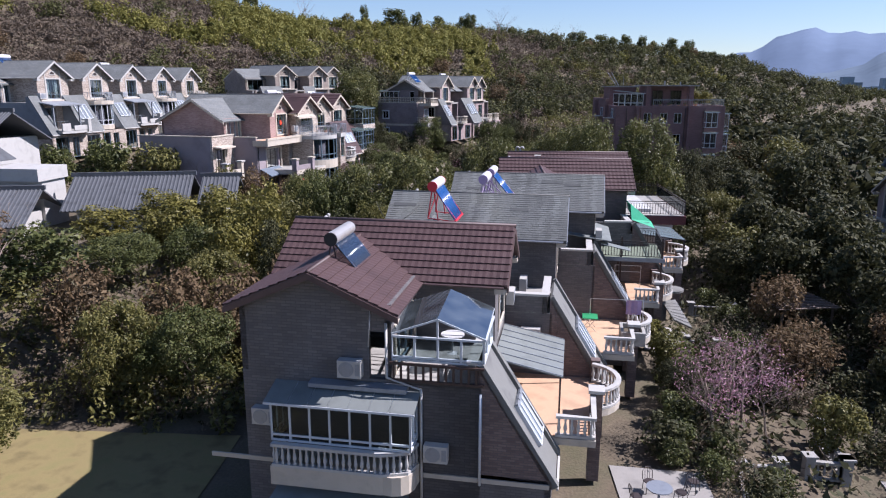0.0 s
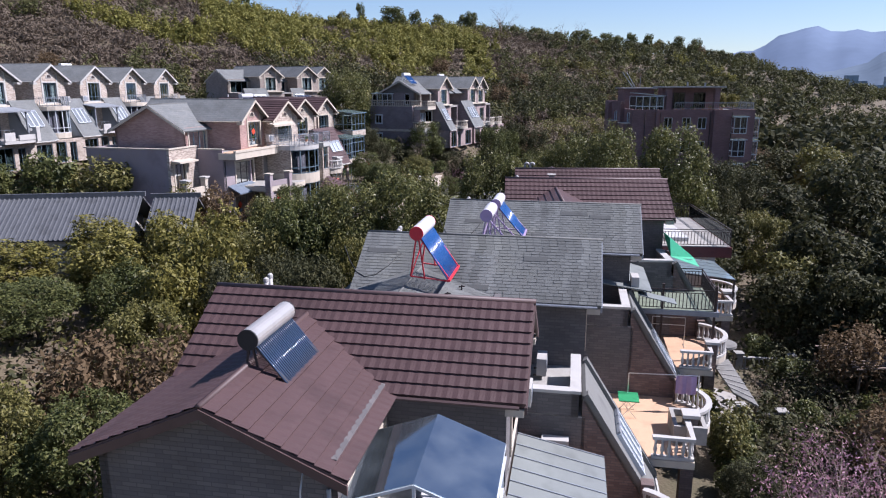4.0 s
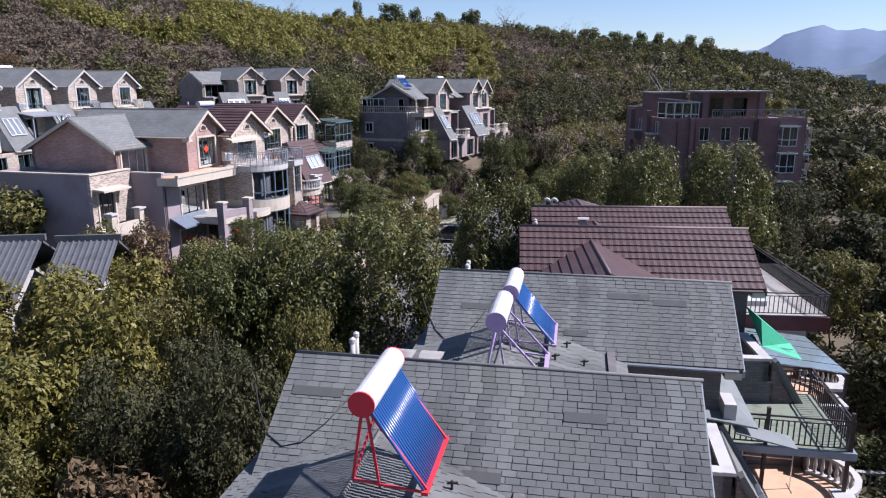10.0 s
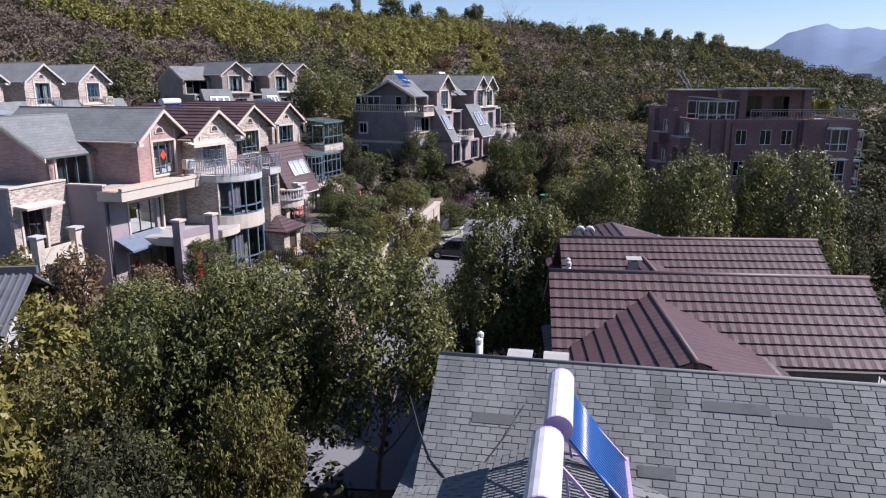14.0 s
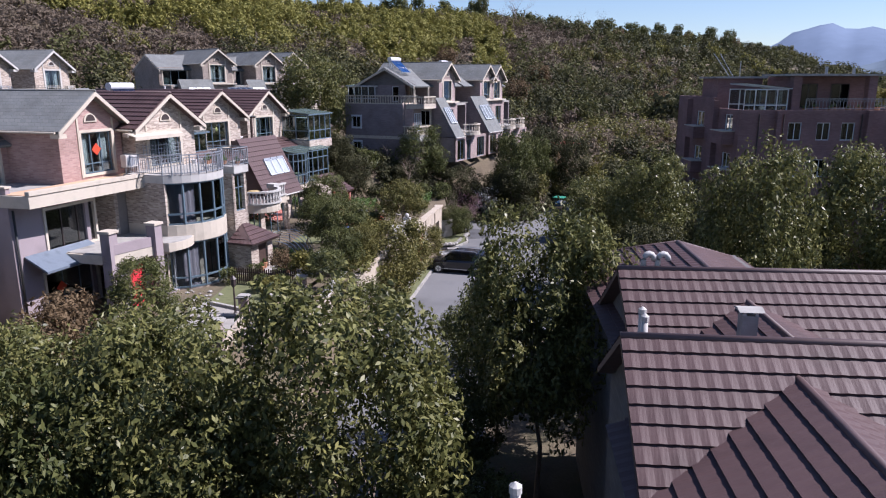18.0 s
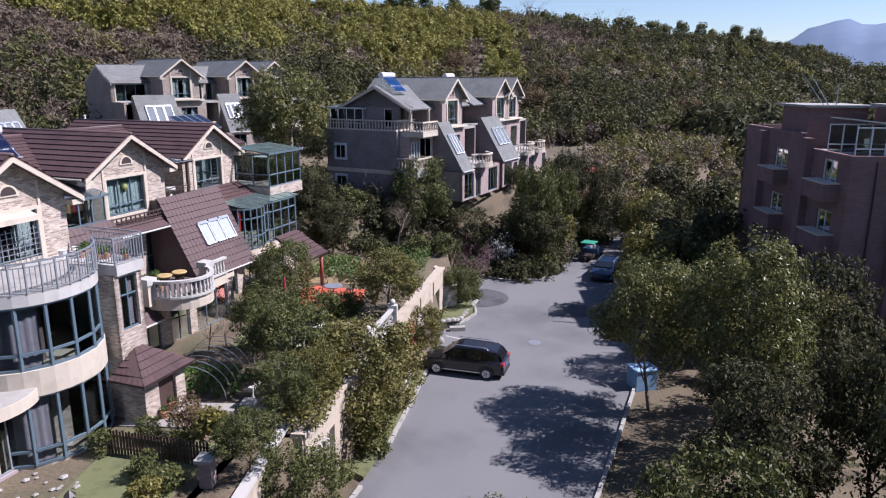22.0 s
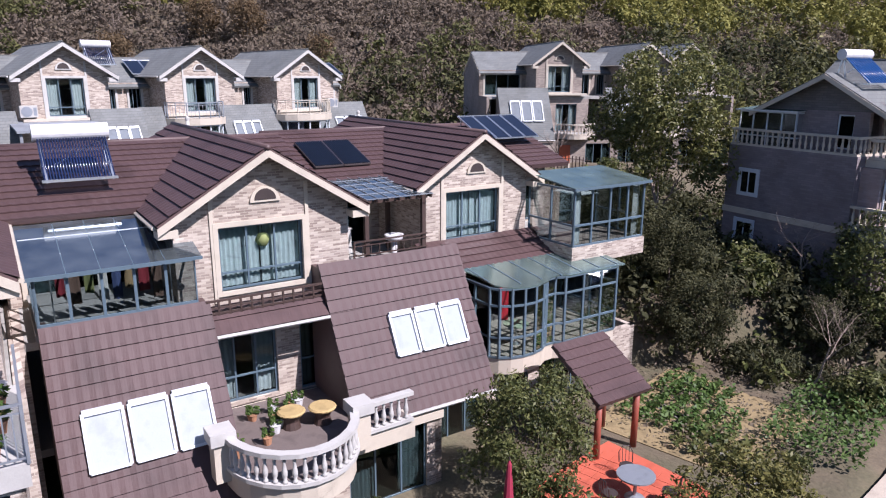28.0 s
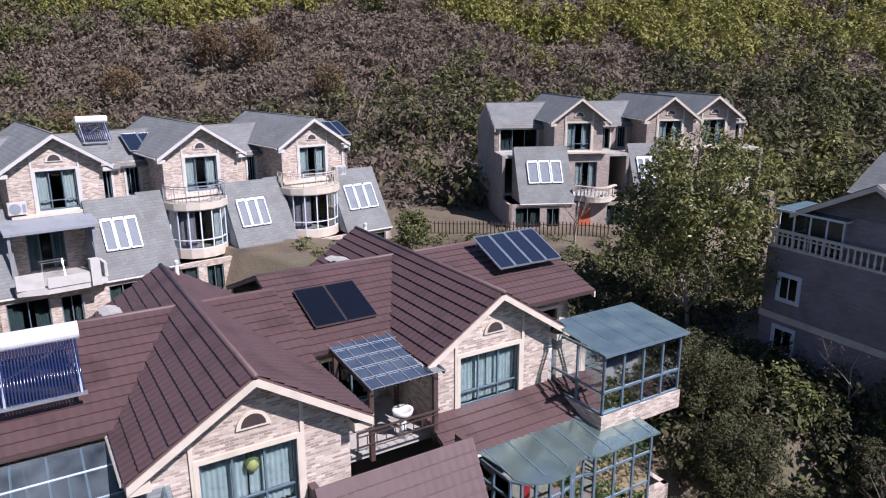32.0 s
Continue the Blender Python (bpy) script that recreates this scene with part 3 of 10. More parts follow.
def lane_mesh():
    bm = bmesh.new()
    vs = [bm.verts.new((x, y, 0)) for x, y in LANE]
    bm.faces.new(vs)
    bmesh.ops.triangulate(bm, faces=bm.faces[:])
    for _ in range(3):
        bmesh.ops.subdivide_edges(bm, edges=[e for e in bm.edges if e.calc_length() > 2.5], cuts=1, use_grid_fill=False)
        bmesh.ops.triangulate(bm, faces=[f for f in bm.faces if len(f.verts) > 3])
    for v in bm.verts:
        v.co.z = lane_z(v.co.x, v.co.y)
    me = bpy.data.meshes.new("road")
    bm.normal_update()
    for f in bm.faces:
        if f.normal.z < 0:
            f.normal_flip()
    bm.to_mesh(me)
    me.materials.append(ASPHALT)
    return me


road = tagged(new("road", lane_mesh()), "grey worn asphalt lane widening into a turning place", "road", kind="structure")

# ---- townhouses ----
RIDGE, F2, F3, EAVE = 10.15, 2.9, 5.8, 8.35
MAIN_Z = 9.5


def gable_end(parent, x, half, z0, z1, mat, thick, name="gable_wall", holes=()):
    """The triangle over a wall's top, facing the front or the back."""
    part(name, Shape().prism([(x, -half, z0), (x, half, z0), (x, 0, z1)], (-thick, 0, 0)), mat, parent)


def house_core(m, y0, y1, style, wall_mat, side_mat, trim, label, half=3.3, main=True, main_south=None, main_north=None, name="townhouse", group="row of townhouses",
               front_windows=True, main_hip=None, gable_window=(1.9, 2.05), curtain=None, gable_curtain=None, back=-10.0, soffit=None, gw_off=0.0, win_frame=None, end_south=False, end_north=False, end_holes=(), main_z=MAIN_Z, ridge=RIDGE, sill=0.35, rake=None, main_x=-6.5, ez=7.65, fx=-2.75, bx=-10.35):
    """The body of one townhouse: walls, floors, gable roof to the front, main roof along the row."""
    h = thing(name, m, label, "house", group)
    slope = (ridge - EAVE) / half
    gh = half - 0.45
    gz = EAVE + 0.45 * slope
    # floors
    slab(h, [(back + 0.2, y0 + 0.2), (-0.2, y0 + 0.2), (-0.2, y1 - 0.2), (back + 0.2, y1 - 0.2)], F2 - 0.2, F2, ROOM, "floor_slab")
    slab(h, [(back + 0.2, y0 + 0.2), (0, y0 + 0.2), (0, y1 - 0.2), (back + 0.2, y1 - 0.2)], F3 - 0.2, F3, CONCRETE, "floor_slab")
    # lower two storeys
    wall(h, (back, y1), (back, y0), 0, F3, side_mat, [(1.2, 2.4, 3.9, 5.2), (y1 - y0 - 2.6, y1 - y0 - 1.4, 3.9, 5.2)], name="back_wall")
    wall(h, (back + 0.22, y0), (0, y0), 0, F3, side_mat, name="side_wall")
    wall(h, (0, y1), (back + 0.22, y1), 0, F3, side_mat, name="side_wall")
    # top storey: gable block
    hole_w, hole_h = gable_window
    hs = [(gh - hole_w / 2 + gw_off, gh + hole_w / 2 + gw_off, sill, sill + hole_h)] if front_windows else []
    fc = wall(h, (0, -gh), (0, gh), F3, gz, wall_mat, hs, name="front_wall")
    if hs:
        window(h, fc, *hs[0][:2], F3 + sill, F3 + sill + hole_h, 3, win_frame, low=0.45, trim=trim, curtain=gable_curtain or curtain, drawn=0.49 if gable_curtain else 0.36)
    gable_end(h, 0, gh, gz, ridge - 0.15, wall_mat, 0.22)
    wall(h, (back, gh), (back, -gh), F3, gz, side_mat, name="back_wall")
    gable_end(h, back + 0.22, gh, gz, ridge - 0.15, side_mat, 0.22)
    wall(h, (back + 0.22, -gh), (-0.22, -gh), F3, gz, wall_mat, name="side_wall")
    wall(h, (-0.22, gh), (back + 0.22, gh), F3, gz, wall_mat, name="side_wall")
    # half-round vent and pilaster strips on the gable
    if trim:
        vent = [(0.06, 0.42 * math.cos(radians(a)), ridge - 1.5 + 0.42 * math.sin(radians(a))) for a in range(0, 181, 15)]
        part("vent_surround", Shape().prism(vent, (-0.06, 0, 0)), trim, h, "cream half-round vent surround")
        dark = [(0.075, 0.3 * math.cos(radians(a)), ridge - 1.44 + 0.3 * math.sin(radians(a))) for a in range(0, 181, 15)]
        part("vent_louvre", Shape().prism(dark, (-0.03, 0, 0)), METAL_DARK, h)
        for y in (-hole_w / 2 - 0.2 + gw_off, hole_w / 2 + 0.1 + gw_off):
            st = Shape().box(0, y, F3 + 0.2, 0.05, y + 0.1, ridge - 0.2 - abs(y + 0.05) * slope - 0.1)
            part("pilaster_strip", st, trim, h)
    # gable roof
    for sgn in (-1, 1):
        y = sgn * half
        e0, e1, r1, r0 = (back - 0.35, y, EAVE), (0.5, y, EAVE), (0.5, 0, ridge), (back - 0.35, 0, ridge)
        tiles(h, e0, e1, r1, r0, style)
        # rake board, soffit return and eave gutter
        board = Shape().prism([(0.47, 0, ridge - 0.06), (0.47, y, EAVE - 0.06), (0.47, y, EAVE - 0.26), (0.47, 0, ridge - 0.26)], (0.07, 0, 0))
        part("rake_board", board, rake or trim or WHITE, h)
        part("eave_return", Shape().box(-0.0, min(y, y - sgn * 0.5), EAVE - 0.34, 0.46, max(y, y - sgn * 0.5), EAVE - 0.14), trim or WHITE, h)
        part("gutter", Shape().tube([(back - 0.3, y + sgn * 0.05, EAVE - 0.05), (0.35, y + sgn * 0.05, EAVE - 0.07)], 0.055, 6), rake or trim or WHITE, h)
    cap = BROWN_CAP if style == "brown" else FELT
    thick = 0.1 if style == "brown" else 0.055
    ridge_cap(h, [(back - 0.35, 0, ridge + 0.02), (0.55, 0, ridge + 0.02)], cap, thick)
    if main:
        ys, yn = (y0 if main_south is None else main_south), (y1 if main_north is None else main_north)
        if main_hip == "north":
            top_n = yn - 3.0
        else:
            top_n = yn
        tiles(h, (bx, ys, ez), (bx, yn, ez), (main_x, top_n, main_z), (main_x, ys, main_z), style)
        tiles(h, (fx, yn, ez), (fx, ys, ez), (main_x, ys, main_z), (main_x, top_n, main_z), style)
        ridge_cap(h, [(main_x, ys, main_z + 0.02), (main_x, top_n, main_z + 0.02)], cap, thick)
        if main_hip == "north":
            tiles(h, (bx, yn, ez), (fx, yn, ez), (main_x, top_n, main_z), (main_x, top_n, main_z), style)
            for xx in (bx, fx):
                ridge_cap(h, [(main_x, top_n, main_z + 0.02), (xx, yn, ez + 0.03)], cap, 0.08)
        for on, yy in ((end_south, y0 + 0.22), (end_north, y1)):
            if on:
                wall(h, *(((back, yy - 0.22), (-3.1, yy - 0.22)) if yy < 0 else ((-3.1, yy), (back, yy))), F3, ez + 0.12, side_mat, end_holes if yy < 0 else (), name="end_wall")
                part("gable_wall", Shape().prism([(back, yy, ez + 0.12), (-3.05, yy, ez + 0.12), (main_x, yy, main_z - 0.1)], (0, -0.22, 0)), side_mat, h)
                ez0 = ys if yy < 0 else yn
                for xx in (bx, fx):
                    rk = Shape().prism([(main_x, ez0 - 0.04, main_z - 0.05), (xx, ez0 - 0.04, ez - 0.05), (xx, ez0 - 0.04, ez - 0.27), (main_x, ez0 - 0.04, main_z - 0.27)], (0, 0.07, 0))
                    part("rake_board", rk, rake or trim or WHITE, h)
        # top-storey walls under the main roof
        wall(h, (back, y1), (back, gh), F3, ez + 0.1, side_mat, name="back_wall")
        wall(h, (back, -gh), (back, y0), F3, ez + 0.1, side_mat, name="back_wall")
        for a, b in ((y0, -gh), (gh, y1)):
            if b - a > 1.2:
                f3 = wall(h, (-3.1, a), (-3.1, b), F3, ez + 0.25, wall_mat, [(0.5, b - a - 0.5, 0.05, 1.75)], name="terrace_wall")
                window(h, f3, 0.5, b - a - 0.5, F3 + 0.05, F3 + 1.75, 3, win_frame, GLASS_DIM, trim=trim, curtain=curtain)
    return h


def skylights(h, a, b, c, d, n, mat=None, pane=None):
    """Roof windows side by side on the slope with corners a, b (foot) and c, d (head)."""
    a, b, c, d = (Vector(p) for p in (a, b, c, d))
    nrm = (b - a).cross(d - a).normalized()
    nrm = nrm if nrm.z > 0 else -nrm
    for i in range(n):
        u0, u1 = (i + 0.04) / n, (i + 0.9) / n
        q = [a.lerp(b, u0), a.lerp(b, u1), d.lerp(c, u1), d.lerp(c, u0)]
        mid = sum(q, Vector()) / 4
        fr = Shape()
        for p0, p1 in zip(q, q[1:] + q[:1]):
            fr.bar(p0 + nrm * 0.07, p1 + nrm * 0.07, 0.07, 0.14, nrm)
        f = part("skylight", fr, FRAME_WHITE if mat is None else mat, h, "roof window with a pale frame")
        part("pane", Shape().prism([mid + (p - mid) * 0.97 + nrm * 0.09 for p in q], -nrm * 0.03), pane or SKYLIGHT, f)
        part("flashing", Shape().bar(q[3] + nrm * 0.1, q[2] + nrm * 0.1, 0.16, 0.1, nrm), METAL_GREY, f)


def lean_roof(h, y0, y1, style, side_mat, x0=0.25, x1=3.6, z0=6.25, z1=2.55, n_sky=3, sky=(0.35, 0.72), sky_y=(0.2, 0.85), sides=(True, True), coping=None):
    """The steep roof that leans from the top storey's terrace down to the ground floor's front."""
    tiles(h, (x1, y0, z1), (x1, y1, z1), (x0, y1, z0), (x0, y0, z0), style)
    P = lambda y, t: (x1 + (x0 - x1) * t, y, z1 + (z0 - z1) * t)
    if n_sky:
        ya, yb = y0 + (y1 - y0) * sky_y[0], y0 + (y1 - y0) * sky_y[1]
        skylights(h, P(ya, sky[0]), P(yb, sky[0]), P(yb, sky[1]), P(ya, sky[1]), n_sky, pane=SKYLIGHT_DIM if style == "far" else None)
    for y, on, o in ((y0, sides[0], 0.0), (y1, sides[1], -0.2)):
        if on:
            part("side_wall", Shape().prism([(-0.1, y + o, F2 - 0.35), (x1 - 0.15, y + o, F2 - 0.35), (x1 - 0.1, y + o, z1 - 0.1), (x0, y + o, z0 - 0.12), (-0.1, y + o, z0 - 0.12)], (0, 0.2, 0)), side_mat, h)
        if on and coping:
            part("coping", Shape().bar((x1 + 0.05, y + o + 0.1, z1 + 0.06), (x0, y + o + 0.1, z0 + 0.1), 0.3, 0.14), coping, h)
    part("gutter", Shape().tube([(x1 + 0.06, y0, z1 - 0.02), (x1 + 0.06, y1, z1 - 0.04)], 0.055, 6), WHITE, h)


def ground_front(h, y0, y1, x, mat, holes, frame_mat=None, glass=None, curtain=None, z1=F2 - 0.3, trim=None, sides=True):
    """The ground floor's front, out to x, with its openings."""
    fc = wall(h, (x, y0), (x, y1), 0, z1, mat, holes, name="front_wall")
    for s0, s1, h0, h1 in holes:
        window(h, fc, s0, s1, h0, h1, max(2, round((s1 - s0) / 0.8)), frame_mat, glass, curtain=curtain, trim=trim)
    if sides:
        wall(h, (0, y0), (x, y0), 0, z1, mat, name="side_wall")
        wall(h, (x, y1), (0, y1), 0, z1, mat, name="side_wall")


def terrace(h, poly, z, floor_mat, edge_mat, thick=0.3):
    slab(h, poly, z - thick, z - 0.03, edge_mat, "balcony_slab")
    cx, cy = sum(p[0] for p in poly) / len(poly), sum(p[1] for p in poly) / len(poly)
    slab(h, [(cx + (p[0] - cx) * 0.97, cy + (p[1] - cy) * 0.97) for p in poly], z - 0.03, z, floor_mat, "floor_finish")


def glass_room(h, x0, x1, y0, y1, z0, z1, z2, frame_mat, nx=3, ny=2, sill=0.75, roof=None, name="glass_room", label="", wall_sides="fsn", roof_mat=None, over=0.15):
    """A glazed room: posts, rails, panes; a sheet roof from height z2 at x0 down to z1 at x1."""
    roof_mat = roof_mat or GLASS_ROOF
    sides = []
    if "f" in wall_sides:
        sides.append(((x1, y0), (x1, y1), nx))
    if "s" in wall_sides:
        sides.append(((x0, y0), (x1, y0), ny))
    if "n" in wall_sides:
        sides.append(((x1, y1), (x0, y1), ny))
    panes, f = [], None
    for a, b, n in sides:
        fc = Face(a, b)
        lights = [(fc.length * i / n + 0.035, fc.length * (i + 1) / n - 0.035, lo, hi) for i in range(n) for lo, hi in ((z0 + 0.07, z0 + sill), (z0 + sill + 0.07, z1 - 0.07))]
        sh = grid_block(fc, 0.0, fc.length, z0, z1, lights, -0.07, 0.0)
        if f is None:
            f = part(name, sh, frame_mat, h, label)
        else:
            part("side_frame", sh, frame_mat, f)
        for i in range(n):
            panes.append((fc, fc.length * i / n + 0.04, fc.length * (i + 1) / n - 0.04))
    if roof == "none":
        nb = 0
    else:
        nb = max(2, round((y1 - y0) / 0.75))
    for i in range(nb + 1 if nb else 0):
        y = y0 + (y1 - y0) * i / nb
        part("rafter", Shape().bar((x0, y, z2 - 0.03), (x1 + over, y, z1 + 0.02), 0.05, 0.07), frame_mat, f)
    part("eave_rail", Shape().bar((x1 + over, y0 - over, z1 + 0.03), (x1 + over, y1 + over, z1 + 0.03), 0.06, 0.08), frame_mat, f)
    for fc, s0, s1 in panes:
        for hh0, hh1 in ((z0 + 0.07, z0 + sill), (z0 + sill + 0.07, z1 - 0.07)):
            part("pane", fc.block(Shape(), s0, s1, hh0, hh1, -0.045, -0.035), GLASS, f).visible_shadow = False
    for i in range(nb):
        ya, yb = y0 - (over if i == 0 else 0) + (y1 - y0) * i / nb, y0 + (y1 - y0) * (i + 1) / nb + (over if i == nb - 1 else 0)
        p = part("roof_pane", Shape().prism([(x0, ya, z2), (x1 + over, ya, z1 + 0.06), (x1 + over, yb - 0.02, z1 + 0.06), (x0, yb - 0.02, z2)], (0, 0, 0.02)), roof_mat, f)
        p.visible_shadow = roof_mat not in (GLASS_ROOF, GLASS_CLEAR, GLASS)
    return f

# ---- small fittings ----
def ac_unit(m, group="air conditioners"):
    t = thing("air_conditioner", m, "white outdoor air conditioner unit on brackets", "air conditioner", group)
    part("casing", Shape().box(-0.17, -0.42, 0, 0.17, 0.42, 0.62), WHITE, t)
    part("fan_grille", Shape().lathe([(0.27, 0), (0.27, 0.015), (0.05, 0.02)], n=20).mesh("fan_grille", METAL_GREY), METAL_GREY, t).matrix_basis = pose(0.172, -0.1, 0.31, 0, 90, 0)
    part("bracket", Shape().box(-0.3, -0.34, -0.05, 0.15, -0.3, 0).box(-0.3, 0.3, -0.05, 0.15, 0.34, 0), METAL_DARK, t)
    part("side_vent", Shape().box(0.172, 0.22, 0.1, 0.178, 0.38, 0.52), METAL_GREY, t)
    return t


def solar_heater(m, label, length=2.0, r=0.24, foot=(1.05, -1.45), tank=None, cap=None, frame_mat=None, tube_mat=None, tubes=22, name="solar_water_heater"):
    """A tank along local y with vacuum tubes that run down to a foot rail on the +x side, on its stand."""
    t = thing(name, m, label, "solar heater", "solar water heaters")
    dx, dz = foot
    tk = part("tank", Shape().tube([(0, -length / 2, 0), (0, length / 2, 0)], r, 20), tank or TANK_STEEL, t, smooth=False)
    for y, o in ((-length / 2, -0.04), (length / 2, 0.04)):
        part("tank_end", Shape().tube([(0, y, 0), (0, y + o, 0)], r * 1.01, 20), cap or BLACK, tk)
    fm = frame_mat or METAL_DARK
    for y in (-length / 2 + 0.12, length / 2 - 0.12):
        for p, q, w in (((0.1, y, -r * 0.8), (dx + 0.05, y, dz), 0.05), ((-0.25, y, dz + 0.1), (-0.05, y, -r), 0.05), ((-0.25, y, dz + 0.1), (dx, y, dz - 0.02), 0.04), ((0.25, y, dz), (0.05, y, -r), 0.045)):
            part("strut", Shape().bar(p, q, w), fm, t)
    part("brace", Shape().bar((-0.25, -length / 2 + 0.12, dz + 0.1), (-0.05, length / 2 - 0.12, -r), 0.035), fm, t)
    part("foot_rail", Shape().bar((dx, -length / 2, dz + 0.02), (dx, length / 2, dz + 0.02), 0.12, 0.07), fm, t)
    if tubes:
        one = Shape().tube([(0.12, 0, -0.12), (dx - 0.03, 0, dz + 0.05)], 0.028, 8).mesh("vacuum_tube", tube_mat or TUBE, True)
        for i in range(tubes):
            part("vacuum_tube", one, tube_mat or TUBE, t).location = (0, -length / 2 + 0.08 + (length - 0.16) * i / (tubes - 1), 0)
    return t


def flat_vent(m, k=0.68):
    m = m @ Matrix.Diagonal((k, k, k, 1))
    t = thing("roof_vent", m, "short masonry roof vent with a flat concrete cap", "chimney", "roof vents")
    part("shaft", Shape().box(-0.28, -0.28, -0.9, 0.28, 0.28, 0.12), CONCRETE, t)
    for a in (-1, 1):
        for b in (-1, 1):
            part("leg", Shape().box(a * 0.22 - 0.05, b * 0.22 - 0.05, 0.12, a * 0.22 + 0.05, b * 0.22 + 0.05, 0.3), WHITE, t)
    part("cap", Shape().prism([(-0.46, -0.42, 0.3), (-0.46, 0.42, 0.3), (-0.46, 0.1, 0.4), (-0.46, -0.1, 0.4)], (0.92, 0, 0)), CONCRETE, t, "grey concrete cap")
    return t


def vent_pipes(m, n=2):
    t = thing("vent_pipe", m, "pair of short white plastic vent pipes", "pipe", "vent pipes")
    for i in range(n):
        part("pipe", Shape().tube([(0, i * 0.32, -0.9), (0, i * 0.32, 0.3 + 0.05 * i)], 0.07, 10), WHITE, t, smooth=True)
        part("cap", Shape().lathe([(0.085, 0), (0.085, 0.1), (0.02, 0.15)], (0, i * 0.32, 0.3 + 0.05 * i)), WHITE, t)
    return t


def on(h, x, y, z, rz=0):
    """A pose given in a house's own measures."""
    return h.matrix_basis @ pose(x, y, z, 0, 0, rz)


def downpipe(h, pts, mat=None):
    part("downpipe", Shape().tube(pts, 0.05, 8), mat or WHITE, h, smooth=True)


# ---- row beside the flight ----
ROW_A = [((0.86, 31.16), 2.33, -7.3, "brown"), ((4.0, 39.2), 2.33, -7.3, "shingle"), ((7.03, 46.5), 2.5, -7.3, "shingle"), ((10.05, 53.6), 2.8, -1.5, "brown"), ((10.84, 58.7), 2.8, 0.0, "brown")]
row_a = []
for k, ((ox, oy), oz, rot, st) in enumerate(ROW_A):
    y0 = (-6.3, -5.4, -5.2, -5.2, -2.9)[k]
    y1 = (3.2, 3.0, 3.0, 2.9, 8.3)[k]
    lab = "dark stone townhouse with a brown tiled gable roof" if st == "brown" else "dark stone townhouse with a weathered grey shingle roof"
    h = house_core(pose(ox, oy, oz, 0, 0, rot), y0, y1, st, STONE_DARK, STONE_DARK, CREAM, lab, main_south=(-6.7 if k == 0 else (-5.9 if k < 4 else -4)), main_hip="north" if k == 4 else None,
                   main_north=0 if k < 4 else 8.6, main_z=(9.65, 9.15, 9.15, 9.7, 9.6)[k], back=(-8.6, -8.5, -8.5, -8.5, -8.5)[k], half=2.75, main_x=(-5.85, -6.3, -6.3, -5.9, -5.9)[k], ez=8.28, fx=-2.75, bx=(-9.0, -9.2, -9.2, -9.0, -9.0)[k], rake=BROWN_CAP if st == "brown" else METAL_GREY, name="townhouse", end_south=(k == 0), end_holes=[(4.7, 5.4, 0.0, 1.75)])
    row_a.append(h)
    # lean roof with parapet and skylights
    ly0, ly1 = ((-6.3, -3.8), (-6.4, -3.3), (-5.6, -2.6), (-5.6, -3.0), (0, 0))[k]
    if k < 4:
        lean_roof(h, ly0, ly1, "felt", BRICK_DARK, x0=0.0, x1=2.6, z0=6.5, z1=2.3, coping=FELT, n_sky=3, sky=(0.25, 0.58), sky_y=(0.35, 0.95))
        # recessed top terrace: floor, parapets and white coping
        slab(h, [(-3.1, ly0), (0, ly0), (0, -2.85), (-3.1, -2.85)], F3, F3 + 0.04, CONCRETE, "terrace_floor")
        wall(h, (-0.22, ly0), (-0.22, ly1), F3, 6.6, STONE_DARK, name="parapet")
        part("coping", Shape().box(-0.5, ly0 - 0.05, 6.6, -0.15, ly1, 6.7), WHITE, h)
        if k:
            wall(h, (-3.0, ly0), (-0.22, ly0), F3, 6.6, STONE_DARK, name="parapet")
            part("coping", Shape().box(-1.9, ly0 - 0.07, 6.6, -0.5, ly0 + 0.27, 6.7), WHITE, h)
            wall(h, (-3.1, ly0), (0, ly0), 0, F3, STONE_DARK, name="side_wall")
        # second-floor terrace with straight and bowed balustrades
        tx = 4.0
        terrace(h, [(0, ly1), (tx, ly1), (tx, -1.4), *arc(3.5, 0.2, 1.6, -80, 80, 10), (tx, 1.9), (tx, 2.5), (0, 2.5)], F2, TERRACOTTA, CREAM)
        balustrade(h, [(2.5, ly1 + 0.1), (tx - 0.1, ly1 + 0.1), (tx - 0.1, -1.7)], F2, WHITE)
        balustrade(h, arc(3.5, 0.2, 1.5, -72, 72, 10), F2, WHITE)
        slab(h, [(tx - 0.2, -1.75), (tx + 0.28, -1.75), (tx + 0.28, -1.27), (tx - 0.2, -1.27)], 0, F2 + 0.95, BRICK_DARK, "pier")
        slab(h, [(tx - 0.28, -1.83), (tx + 0.36, -1.83), (tx + 0.36, -1.19), (tx - 0.28, -1.19)], F2 + 0.95, F2 + 1.08, WHITE, "pier_cap")
        slab(h, [(tx - 0.1, 1.7), (tx + 0.3, 1.7), (tx + 0.3, 2.1), (tx - 0.1, 2.1)], 0, F2 + 0.95, BRICK_DARK, "pier")
        ground_front(h, ly0, 2.5, 2.45, STONE_DARK, [(0.4, 2.0, 0.6, 2.0), (3.4, 6.0, 0.1, 2.2)], FRAME_BLUE, GLASS_DIM, z1=2.25)
        f2 = wall(h, (0, ly1), (0, y1), F2, F3, STONE_DARK, [(0.5, 2.4, 0.05, 2.2), (3.4, 5.0, 0.4, 2.1)], name="front_wall")
        window(h, f2, 0.5, 2.4, F2 + 0.05, F2 + 2.2, 3, FRAME_WHITE, GLASS_DIM)
        window(h, f2, 3.4, 5.0, F2 + 0.4, F2 + 2.1, 3, FRAME_WHITE, GLASS_DIM)
a1, a2, a3, a4, a5 = row_a

